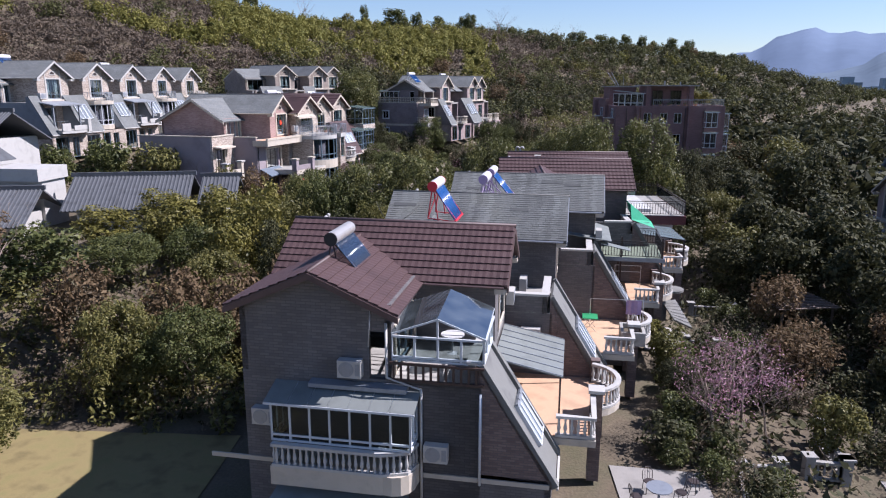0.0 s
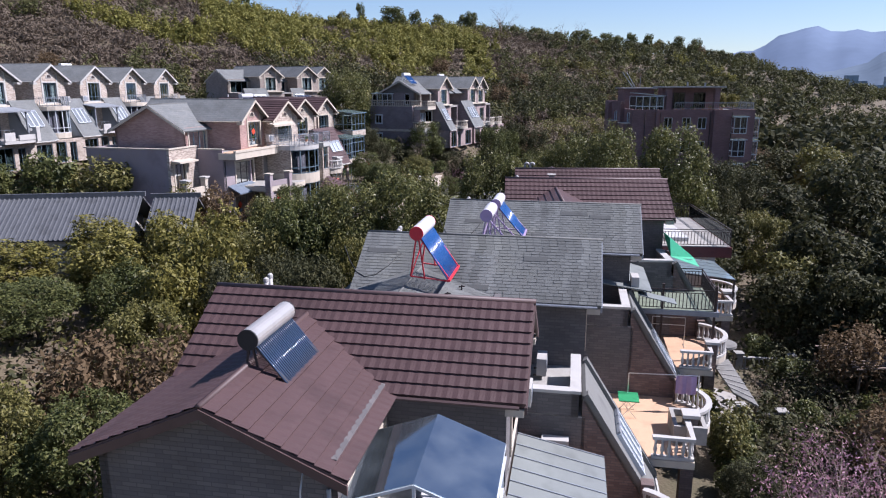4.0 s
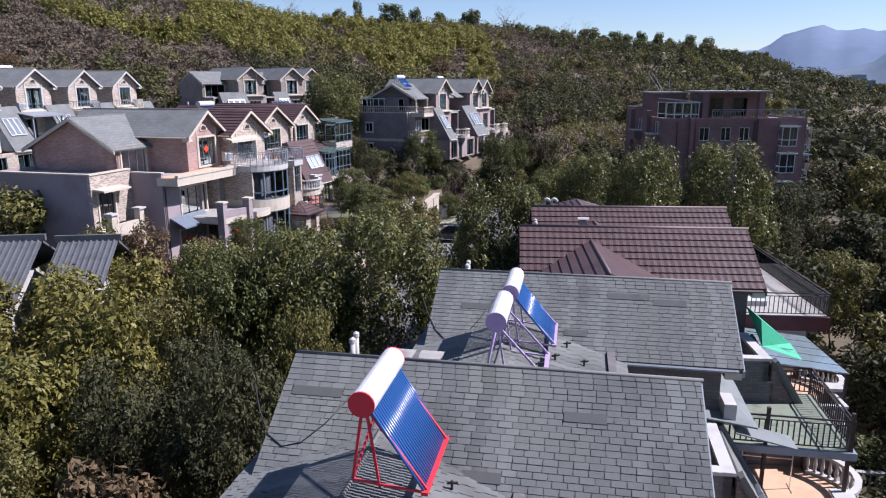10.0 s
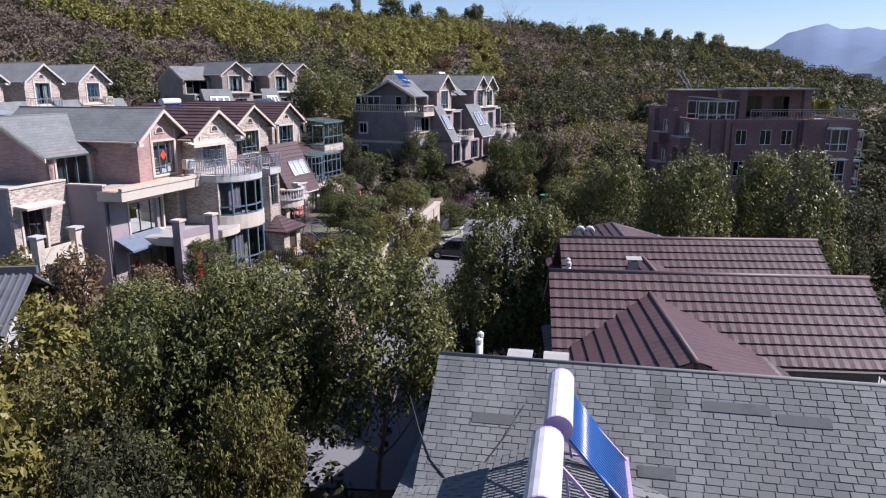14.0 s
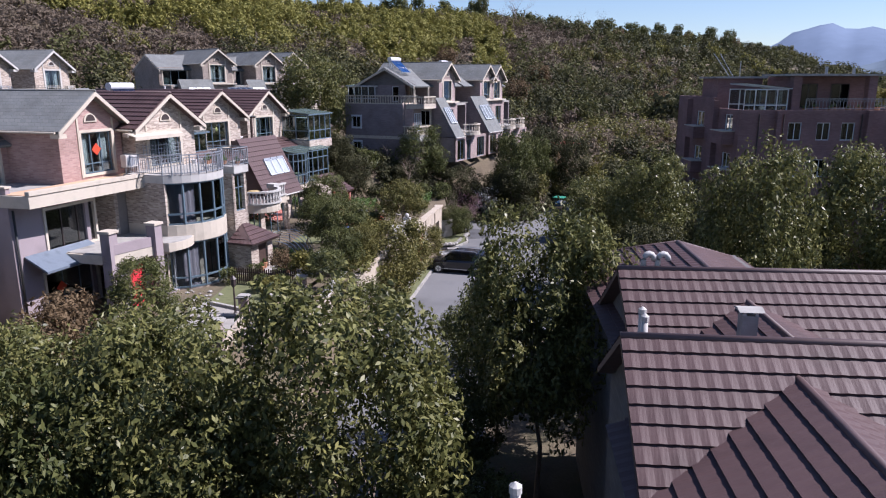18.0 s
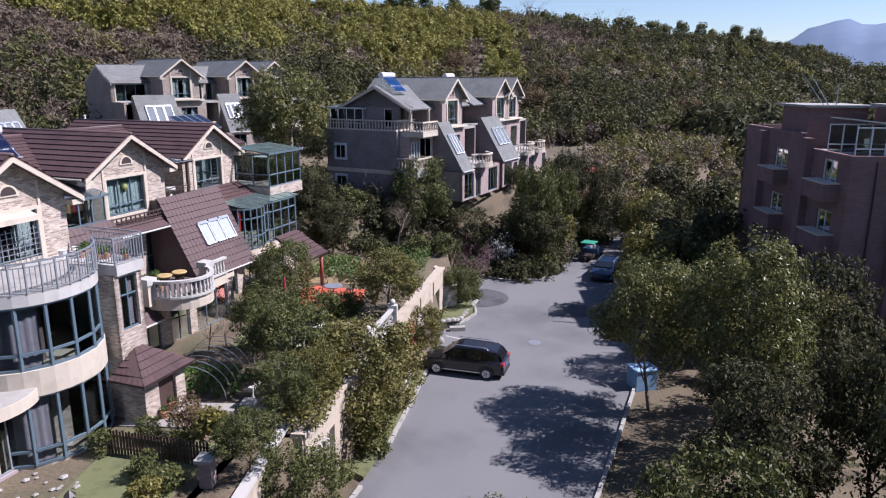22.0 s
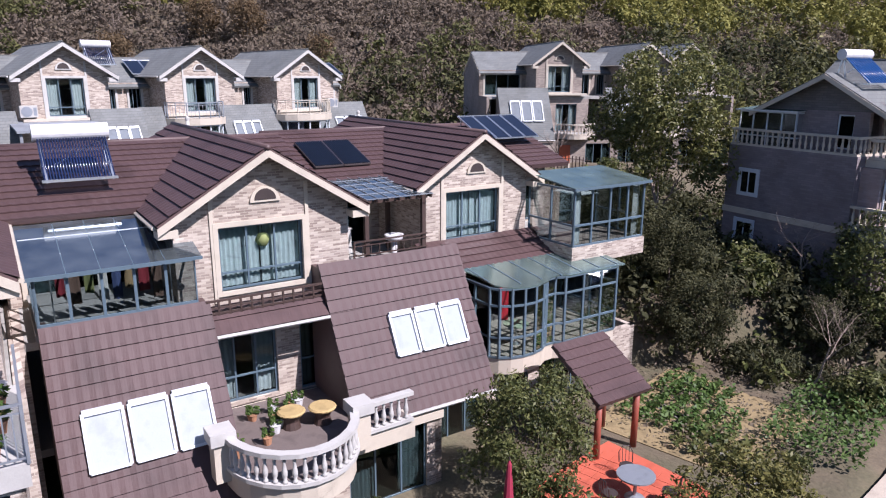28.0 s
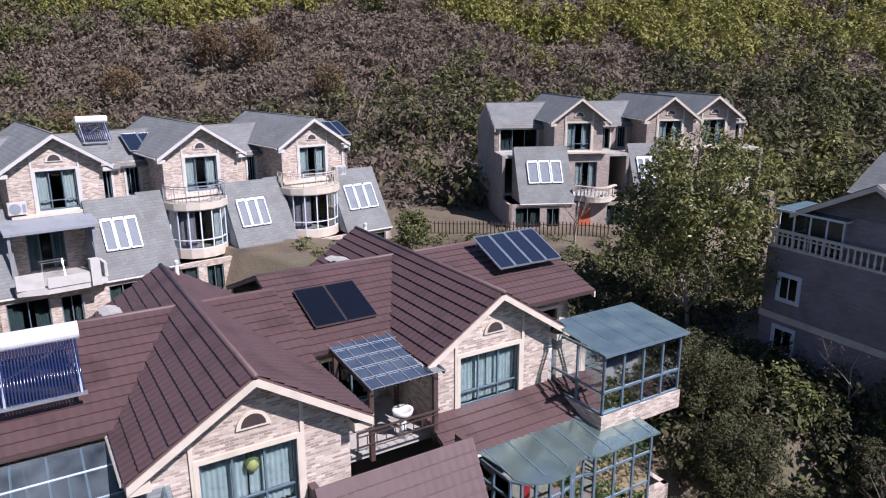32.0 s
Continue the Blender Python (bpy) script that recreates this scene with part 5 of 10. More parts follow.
for i in range(8):
    y, w, hh = 0.3 + i * 0.31, wash_rng.uniform(0.1, 0.15), wash_rng.uniform(0.55, 0.95)
    vs = []
    for j in range(5):
        o = 0.03 * math.sin(j * 2.1 + i)
        yy = y - w + 2 * w * j / 4
        vs += [(o, yy * 0.97 + y * 0.03, 1.24 - 0.05 * abs(j - 2)), (o * 1.4, yy, 1.24 - hh)]
    part("garment", Shape().add(vs, [(2 * j, 2 * j + 2, 2 * j + 3, 2 * j + 1) for j in range(4)]), DYES[i % 6], dry, smooth=True)
cup = thing("terrace_cupboard", on(b4, -2.0, -4.6, F3), "small pale cupboard on the covered terrace", "cupboard")
part("body", Shape().box(-0.3, -0.4, 0.08, 0.3, 0.4, 0.95), CURTAIN, cup)
part("top", Shape().box(-0.33, -0.43, 0.95, 0.33, 0.43, 1.0), WHITE, cup)
for y in (-0.2, 0.2):
    part("door", Shape().box(0.3, y - 0.18, 0.12, 0.32, y + 0.18, 0.9), WHITE, cup)
for i in range(6):
    for j in range(5):
        x0, x1, y = -2.4 + j * 0.66, -2.4 + j * 0.66 + 0.64, -4.85 + i * 0.41
        part("roof_pane", Shape().prism([(x0, y + 0.02, 8.49 - 0.084 * (x0 + 2.4)), (x1, y + 0.02, 8.49 - 0.084 * (x1 + 2.4)), (x1, y + 0.39, 8.49 - 0.084 * (x1 + 2.4)), (x0, y + 0.39, 8.49 - 0.084 * (x0 + 2.4))], (0, 0, 0.015)), GLASS_CLEAR, pg).visible_shadow = False
railing(pg, [(0.6, -5.2), (0.6, -2.45)], 6.3, 0.55, 0.3, WOOD_DARK)
for i in range(7):
    part("glazing_bar", Shape().bar((-2.4, -4.85 + i * 0.41, 8.52), (0.9, -4.85 + i * 0.41, 8.24), 0.022), METAL_GREY, pg)
for j in range(6):
    part("glazing_bar", Shape().bar((-2.41 + j * 0.66, -4.85, 8.53 - 0.084 * j * 0.66), (-2.41 + j * 0.66, -2.39, 8.53 - 0.084 * j * 0.66), 0.022), METAL_GREY, pg)
sink = thing("washstand", on(b4, -0.2, -3.3, F3), "white pedestal washbasin on the covered terrace", "sink")
part("basin", Shape().lathe([(0.12, 0.7), (0.3, 0.78), (0.34, 0.95), (0.26, 0.93), (0.2, 0.85)], n=14), TANK_WHITE, sink, smooth=True)
part("pedestal", Shape().lathe([(0.16, 0), (0.1, 0.3), (0.12, 0.72)], n=12), TANK_WHITE, sink, smooth=True)
# upper glazed room of the last house
slab(b4, [(0.3, 2.45), (2.55, 2.45), (2.55, 6.2), (0.3, 6.2)], 5.4, 6.05, STONE_PINK, "room_base")
glass_room(b4, 0.0, 2.5, 2.5, 6.15, 6.05, 8.15, 8.5, FRAME_BLUE, nx=4, ny=2, sill=0.75, wall_sides="fsn", label="blue-grey glazed corner room with a glass roof")
for i, s in enumerate((2.65, 5.7)):
    pts = [(2.3 + 0.03 * math.sin(j * 1.9), s + j * 0.03, z) for j in range(12) for z in (6.1, 8.1)]
    part("curtain", Shape().add(pts, [(2 * j, 2 * j + 2, 2 * j + 3, 2 * j + 1) for j in range(11)]), CURTAIN, b4, smooth=True)
part("room_ceiling_shade", Shape().box(0.8, 3.0, 7.85, 2.2, 4.0, 7.88), CURTAIN, b4)
# lower glazed bay with a bowed front
bowb = [(2.2, -1.55)] + [(2.75 + 0.8 * math.cos(radians(a)), -0.3 + 1.25 * math.sin(radians(a))) for a in range(-75, 61, 22)] + [(3.15, 1.15), (3.3, 1.5), (3.3, 4.0)]
slab(b4, [(0.2, -1.55), *bowb, (0.2, 4.0)], F2 - 0.55, F2 + 0.05, CREAM, "bay_base")
bay4 = part("glass_bay", Shape().bar((0.4, 4.0, F2 + 0.05), (0.4, 4.0, 5.35), 0.08), FRAME_BLUE, b4, "bowed blue-grey glazed bay")
for z in (F2 + 0.05, F2 + 0.75, 4.75, 5.32):
    for a, b in zip([(0.4, -1.55)] + bowb, bowb + [(0.4, 4.0)]):
        part("rail", Shape().bar((*a, z), (*b, z), 0.07), FRAME_BLUE, bay4)
for p in [(0.4, -1.55)] + bowb + [(3.3, 2.35), (3.3, 3.2), (1.3, -1.55), (2.0, 4.0)]:
    part("mullion", Shape().bar((*p, F2 + 0.05), (*p, 5.35), 0.08), FRAME_BLUE, bay4)
for a, b in zip([(0.4, -1.55)] + bowb, bowb + [(0.4, 4.0)]):
    part("pane", Shape().prism([(*a, F2 + 0.1), (*b, F2 + 0.1), (*b, 5.3), (*a, 5.3)], (0.008, 0.008, 0)), GLASS, bay4).visible_shadow = False
roofb = [(1.6, -1.75)] + [(p[0] + 0.2, p[1]) for p in bowb] + [(3.5, 4.2), (1.6, 4.2)]
rp = part("bay_roof", Shape().prism([(x, y, 5.86 - 0.13 * x) for x, y in roofb], (0, 0, 0.04)), GLASS_ROOF, b4, "greenish glass bay roof")
rp.visible_shadow = False
for i in range(7):
    y = -1.5 + i * 0.9
    part("roof_bar", Shape().bar((1.6, y, 5.68), (2.9 if y < -1 else 3.4, y, 5.51 if y < -1 else 5.45), 0.05), FRAME_BLUE, b4)
tabr = thing("round_table", on(b4, 2.5, 0.0, F2 + 0.05), "small pale green round table in the bay", "table")
part("tabletop", Shape().lathe([(0.45, 0.7), (0.45, 0.74)], n=18), surface("pale_green_top", (0.5, 0.6, 0.4), 0.5), tabr)
part("pedestal", Shape().lathe([(0.2, 0), (0.04, 0.1), (0.04, 0.7)], n=10), STEEL, tabr)
redc = thing("hanging_cloth", on(b4, 1.9, -0.1, F2 + 0.05), "bright red cloth hanging in the bay", "cloth")
part("cloth", Shape().box(0, -0.18, 0.7, 0.05, 0.18, 1.9), RED, redc)
# porch with red columns and patio
ph = thing("porch", on(b4, 0.55, 1.05, 0), "porch with a brown tiled roof on red columns", "porch")
tiles(ph, (6.1, -1.1, 2.3), (6.1, 1.2, 2.3), (3.9, 1.2, 3.55), (3.9, -1.1, 3.55), "brown")
for x, y in ((5.8, 0.9), (5.8, -0.8), (4.3, 1.0)):
    part("column", Shape().lathe([(0.11, 0.15), (0.11, 2.3 + (5.8 - x) * 0.55)], (x, y, 0), 12), RED_POST, ph, smooth=True)
    part("column_base", Shape().lathe([(0.18, -0.3), (0.18, 0.05), (0.12, 0.16)], (x, y, 0), 12), WHITE, ph)
part("beam", Shape().bar((5.8, -0.95, 2.28), (5.8, 1.05, 2.28), 0.14).bar((5.8, 0.95, 2.3), (4.0, 0.95, 2.4), 0.12), RED_POST, ph)

# second house: bowed bay with terrace and grey railing above
bw = arc(1.3, -1.1, 2.5, -62, 62, 12)
slab(b2, [(0, -3.3), *bw, (0, 1.2)], 5.75, 6.12, WHITE, "terrace_slab")
slab(b2, [(0, -3.3), *bw, (0, 1.2)], 6.12, 6.15, CONCRETE, "terrace_floor")
slab(b2, [(0, -3.3), *bw, (0, 1.2)], 2.7, 3.6, CREAM, "bay_apron")
slab(b2, [(0, -3.2), *arc(1.3, -1.1, 2.4, -62, 62, 12), (0, 1.1)], 0.0, 0.25, STONE_PINK, "bay_plinth")
railing(b2, [(0.1, -3.2), (1.0, -3.25)] + bw + [(2.5, 1.15), (3.4, 1.15), (3.4, 2.5), (0.6, 2.5)], 6.15, 1.0, 0.13)
for z0, z1, nm in ((3.6, 5.75, "bay_window"), (0.25, 2.7, "bay_window")):
    gi = arc(1.3, -1.1, 2.4, -62, 62, 6)
    bwin = part(nm, Shape().bar((*gi[0], z0), (*gi[0], z1), 0.1), FRAME_BLUE, b2, "bowed blue-grey window")
    for a, b in zip(gi, gi[1:]):
        for z in (z0 + 0.04, z0 + 0.55, z1 - 0.04):
            part("rail", Shape().bar((*a, z), (*b, z), 0.09), FRAME_BLUE, bwin)
    for p in gi[1:]:
        part("mullion", Shape().bar((*p, z0), (*p, z1), 0.1), FRAME_BLUE, bwin)
    for a, b in zip(gi, gi[1:]):
        part("pane", Shape().prism([(*a, z0 + 0.05), (*b, z0 + 0.05), (*b, z1 - 0.05), (*a, z1 - 0.05)], (-0.008, 0.0, 0)), GLASS, bwin).visible_shadow = False
    for a0, a1_ in ((-60, -26), (18, 60)):
        ci = arc(1.3, -1.1, 2.22, a0, a1_, 18)
        pts = [(x + 0.03 * math.sin(i * 1.9), y, z) for i, (x, y) in enumerate(ci) for z in (z0 + 0.05, z1 - 0.08)]
        part("curtain", Shape().add(pts, [(2 * i, 2 * i + 2, 2 * i + 3, 2 * i + 1) for i in range(18)]), CURTAIN_LILAC, bwin, smooth=True)
wall(b2, (0.0, -3.3), (2.5, -3.3), 0, 5.75, STONE_PINK, name="side_wall")
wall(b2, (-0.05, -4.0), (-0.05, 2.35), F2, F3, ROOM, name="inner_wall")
# square bay beside it
slab(b2, [(0, 1.2), (3.4, 1.2), (3.4, 2.5), (0, 2.5)], 5.75, 6.15, WHITE, "terrace_slab")
fb = wall(b2, (3.3, 1.1), (3.3, 2.4), 0, 5.75, STONE_PINK, [(0.1, 1.2, 3.6, 5.65)], name="bay_wall")
window(b2, fb, 0.1, 1.2, 3.6, 5.65, 2, low=1.3, curtain=CURTAIN_LILAC)
wall(b2, (3.3, 2.4), (0, 2.4), 0, 5.75, STONE_PINK, name="side_wall")
wall(b2, (0.0, 1.1), (3.3, 1.1), 0, 5.75, STONE_PINK, name="side_wall")
fg = wall(b2, (0.0, -2.8), (0.0, 2.6), F3, F3 + 0.02, STONE_PINK, name="threshold")
ac_unit(on(b2, 0.3, -3.1, 6.5, 0))
awn = thing("awning", on(b2, 0.1, -1.2, 0), "white retractable awning with a scalloped edge", "awning")
part("cassette", Shape().box(0.0, -2.0, 7.98, 0.34, 1.7, 8.16), CREAM, awn)
part("fabric", Shape().prism([(0.3, -1.95, 8.1), (0.75, -1.95, 7.98), (0.75, 1.65, 7.98), (0.3, 1.65, 8.1)], (0, 0, 0.02)), CREAM, awn)
part("valance", Shape().box(0.75, -1.95, 7.82, 0.77, 1.65, 8.0), CREAM, awn)
lat_s = Shape()
for i in range(14):
    lat_s.bar((0.12, -1.9 + i * 0.22, F3 + 0.1), (0.12, -1.9 + i * 0.22, F3 + 1.7), 0.025)
for i in range(8):
    lat_s.bar((0.12, -1.9, F3 + 0.2 + i * 0.2), (0.12, 1.0, F3 + 0.2 + i * 0.2), 0.02)
part("folding_grille", lat_s, METAL_GREY, b2, "folding metal security grille")
# porch roof of the second house, hipped
for e0, e1 in (((4.8, 0.5), (4.8, 3.2)), ((3.1, 0.5), (4.8, 0.5)), ((4.8, 3.2), (3.1, 3.2))):
    tiles(b2, (*e0, 1.95), (*e1, 1.95), (3.4, 2.0, 2.85), (3.4, 1.6, 2.85), "brown")
wall(b2, (3.3, 0.9), (4.4, 0.9), 0, 2.0, STONE_PINK, name="porch_wall")
wall(b2, (4.4, 1.1), (4.4, 3.0), 0, 2.0, STONE_PINK, [(0.5, 1.4, 0, 1.9)], name="porch_wall")
part("porch_door", Shape().box(4.22, 1.6, 0, 4.28, 2.5, 1.9), WOOD_DARK, b2, "dark wooden front door")

# first house: stepped terraces, red door, slate-blue lean canopy
terrace(b1, [(0, -5.60), (1.6, -5.60), (2.0, 2.4), (0, 2.4)], F3 + 0.1, TERRACOTTA, CREAM, 0.55)
part("parapet", Shape().prism([(1.42, -5.60, F3 + 0.1), (1.65, -5.60, F3 + 0.1), (2.05, 2.4, F3 + 0.1), (1.82, 2.4, F3 + 0.1)], (0, 0, 0.18)), CREAM, b1)
f1 = wall(b1, (0.35, -5.50), (0.35, -1.1), 0, F3 - 0.45, GREY_RENDER, [(1.8, 4.7, 3.0, 4.9), (1.4, 4.5, 0.1, 2.0)], name="front_wall")
window(b1, f1, 1.8, 4.7, 3.0, 4.9, 3, METAL_DARK, trim=CREAM)
window(b1, f1, 1.4, 4.5, 0.1, 2.0, 3, FRAME_BLUE, trim=CREAM, low=0.6)
wall(b1, (-0.1, -5.50), (0.13, -5.50), 0, F3 - 0.45, GREY_RENDER, name="side_wall")
wall(b1, (0.35, -1.1), (-1.2, -1.1), 0, F3 - 0.45, GREY_RENDER, name="side_wall")
part("lean_canopy", Shape().prism([(0.4, -5.10, 3.0), (1.55, -5.10, 2.4), (1.55, -1.4, 2.4), (0.4, -1.4, 3.0)], (0, 0, 0.1)), surface("slate_blue_sheet", (0.13, 0.16, 0.2), 0.6), b1, "slate-blue lean canopy")
f1b = wall(b1, (-0.6, -1.1), (-0.6, 2.35), F2, F3 - 0.45, STONE_PINK, [(0.3, 2.0, 0.05, 2.2)], name="front_wall")
window(b1, f1b, 0.3, 2.0, F2 + 0.05, F2 + 2.2, 3, FRAME_BLUE)
terrace(b1, [(-0.6, -3.3), (3.3, -3.3), (3.9, -0.7), (3.6, -0.5), *arc(2.4, 0.7, 2.0, -30, 60, 8), (3.4, 2.4), (-0.6, 2.4)], F2, CONCRETE, CREAM, 0.45)
part("terrace_parapet", Shape().prism([(3.1, -3.3, F2), (3.3, -3.3, F2), (3.9, -0.7, F2), (3.7, -0.7, F2)], (0, 0, 0.45)), GREY_RENDER, b1)
for x, y in ((3.1, -3.05), (3.75, -0.8)):
    slab(b1, [(x - 0.25, y - 0.25), (x + 0.25, y - 0.25), (x + 0.25, y + 0.25), (x - 0.25, y + 0.25)], 0, F2 + 1.0, GREY_RENDER, "pier")
    slab(b1, [(x - 0.32, y - 0.32), (x + 0.32, y - 0.32), (x + 0.32, y + 0.32), (x - 0.32, y + 0.32)], F2 + 1.0, F2 + 1.12, CREAM, "pier_cap")
f1c = wall(b1, (3.2, -3.2), (3.45, 2.3), 0, F2 - 0.45, GREY_RENDER, [(1.1, 2.1, 0.02, 2.1), (2.6, 5.1, 0.1, 2.2)], name="front_wall")
window(b1, f1c, 2.6, 5.1, 0.1, 2.2, 3, METAL_GREY, GLASS)
part("front_door", f1c.block(Shape(), 1.12, 2.08, 0.02, 2.08, -0.12, -0.05), RED, b1, "bright red front door")
part("party_wall", Shape().box(-0.6, 2.35, F2, 3.7, 2.6, F3 - 0.15), BRICK_DARK, b1)
downpipe(b1, [(0.45, -5.40, 5.2), (0.45, -5.40, 0)], BLACK)
# parapet along the side, and the low volume facing the village
part("side_parapet", Shape().box(-9.8, -5.50, F3, 0.3, -5.28, F3 + 0.35), GREY_RENDER, b1)
part("coping", Shape().box(-2.0, -5.56, F3 + 0.35, 0.36, -5.22, F3 + 0.43), CREAM, b1)
part("side_render", Shape().box(-2.06, -5.53, 0.0, 0.34, -5.50, F3), GREY_RENDER, b1)
wg = wall(b1, (-2.06, -9.20), (-2.06, -5.54), 0, 6.4, STONE_PINK, [(0.55, 1.95, 2.9, 5.2)], name="wing_wall")
window(b1, wg, 0.55, 1.95, 2.9, 5.2, 3, METAL_DARK, GLASS_DIM, trim=CREAM, curtain=CURTAIN)
part("wing_wall", Shape().box(-9.8, -9.20, 0, -2.28, -8.98, 6.4), GREY_RENDER, b1)
part("wing_wall", Shape().box(-10.0, -8.98, 0, -9.8, -5.54, 6.4), GREY_RENDER, b1)
part("wing_roof", Shape().box(-9.8, -8.98, 6.0, -2.28, -5.54, 6.15), CONCRETE, b1)
part("wing_coping", Shape().box(-10.05, -9.26, 6.4, -2.0, -8.92, 6.49).box(-2.34, -8.92, 6.4, -2.0, -5.54, 6.49), CREAM, b1)
part("door_hood", Shape().prism([(-2.06, -9.05, 5.42), (-1.2, -9.05, 5.32), (-1.2, -6.60, 5.32), (-2.06, -6.60, 5.42)], (0, 0, 0.12)), CREAM, b1)
part("wing_balcony", Shape().box(-2.06, -9.20, 2.45, -0.75, -6.30, 2.85), CREAM, b1)
part("balcony_wall", Shape().box(-0.95, -9.20, 2.85, -0.75, -6.30, 3.3), CREAM, b1)
for y in (-9.05, -6.50):
    part("balcony_pier", Shape().box(-1.1, y - 0.22, 0.0, -0.66, y + 0.22, 3.95), CREAM, b1)
    part("pier_cap", Shape().box(-1.2, y - 0.32, 3.95, -0.56, y + 0.32, 4.07), WHITE, b1)
# paper decorations on the panes
def diamond(h, x, y, z):
    part("paper_decoration", Shape().prism([(x, y - 0.3, z), (x, y, z - 0.3), (x, y + 0.3, z), (x, y, z + 0.3)], (0.01, 0, 0)), surface("red_paper", (0.65, 0.06, 0.02), 0.6) if "red_paper" not in bpy.data.materials else bpy.data.materials["red_paper"], h, "red diamond paper decoration")


diamond(b1, -0.06, 0.3, 7.3)
diamond(b1, 0.28, -3.2, 1.2)

ln = thing("paper_lantern", on(b3, -0.24, -0.05, 7.55), "yellow-green round paper lantern hanging behind the window", "lantern")
part("globe", Shape().lathe([(0.03, -0.2), (0.14, -0.15), (0.2, 0.0), (0.14, 0.15), (0.03, 0.2)], n=14), surface("yellow_green_paper", (0.2, 0.23, 0.08), 0.8), ln, smooth=True)
part("cord", Shape().bar((0, 0, 0.2), (0, 0, 0.75), 0.012), BLACK, ln)
# roof fittings of this row
solar_heater(on(b3, -4.1, -4.1, 10.4), "white solar water heater with dark blue tubes", 1.85, 0.24, (1.3, -1.2), TANK_WHITE, TANK_WHITE, STEEL, TUBE, 25)
def flat_panels(h, x0, x1, y0, y1, z0, z1, n, name="solar_array", label="dark blue flat solar panels in a steel frame", cell=None, rim=None):
    t = thing(name, on(h, 0, 0, 0), label, "solar panel", "solar panels")
    for i in range(n):
        ya, yb = y0 + (y1 - y0) * i / n + 0.03, y0 + (y1 - y0) * (i + 1) / n - 0.03
        part("panel", Shape().prism([(x1, ya, z1), (x1, yb, z1), (x0, yb, z0), (x0, ya, z0)], (0, 0, 0.05)), cell or PV, t)
        for j in range(14 if cell else 0):
            y = ya + (yb - ya) * (j + 0.5) / 14
            part("vacuum_tube", Shape().tube([(x1, y, z1 + 0.075), (x0, y, z0 + 0.075)], 0.03, 6), TUBE_BLACK, t)
        f = Shape()
        for a, b in (((x1, ya, z1), (x1, yb, z1)), ((x1, yb, z1), (x0, yb, z0)), ((x0, yb, z0), (x0, ya, z0)), ((x0, ya, z0), (x1, ya, z1))):
            f.bar(Vector(a) + V(0, 0, 0.04), Vector(b) + V(0, 0, 0.04), 0.05, 0.06)
        part("panel_frame", f, rim or STEEL, t)
    part("leg", Shape().bar((x0, y0 + 0.2, z0), (x0, y0 + 0.2, z0 - 0.4), 0.04).bar((x0, y1 - 0.2, z0), (x0, y1 - 0.2, z0 - 0.4), 0.04), STEEL, t)


flat_panels(b4, -4.85, -2.95, -4.95, -2.7, 9.51, 8.83, 2, label="two black vacuum tube panels lying on brown tiles", cell=BLACK, rim=METAL_DARK)
flat_panels(b4, -5.5, -3.6, 2.9, 6.0, 10.25, 9.4, 4, label="row of four blue flat solar panels on the tiles")
for p in ((-7.4, -2.0, 9.45), (-8.2, -2.0, 9.3)):
    flat_vent(on(b4, *p))
for p in ((-7.6, -2.0, 9.4), (-8.5, -2.0, 9.2)):
    flat_vent(on(b3, *p))
vent_pipes(on(b3, -9.6, 0.4, 10.0), 1)
vent_pipes(on(b4, -9.8, 0.2, 10.0), 1)

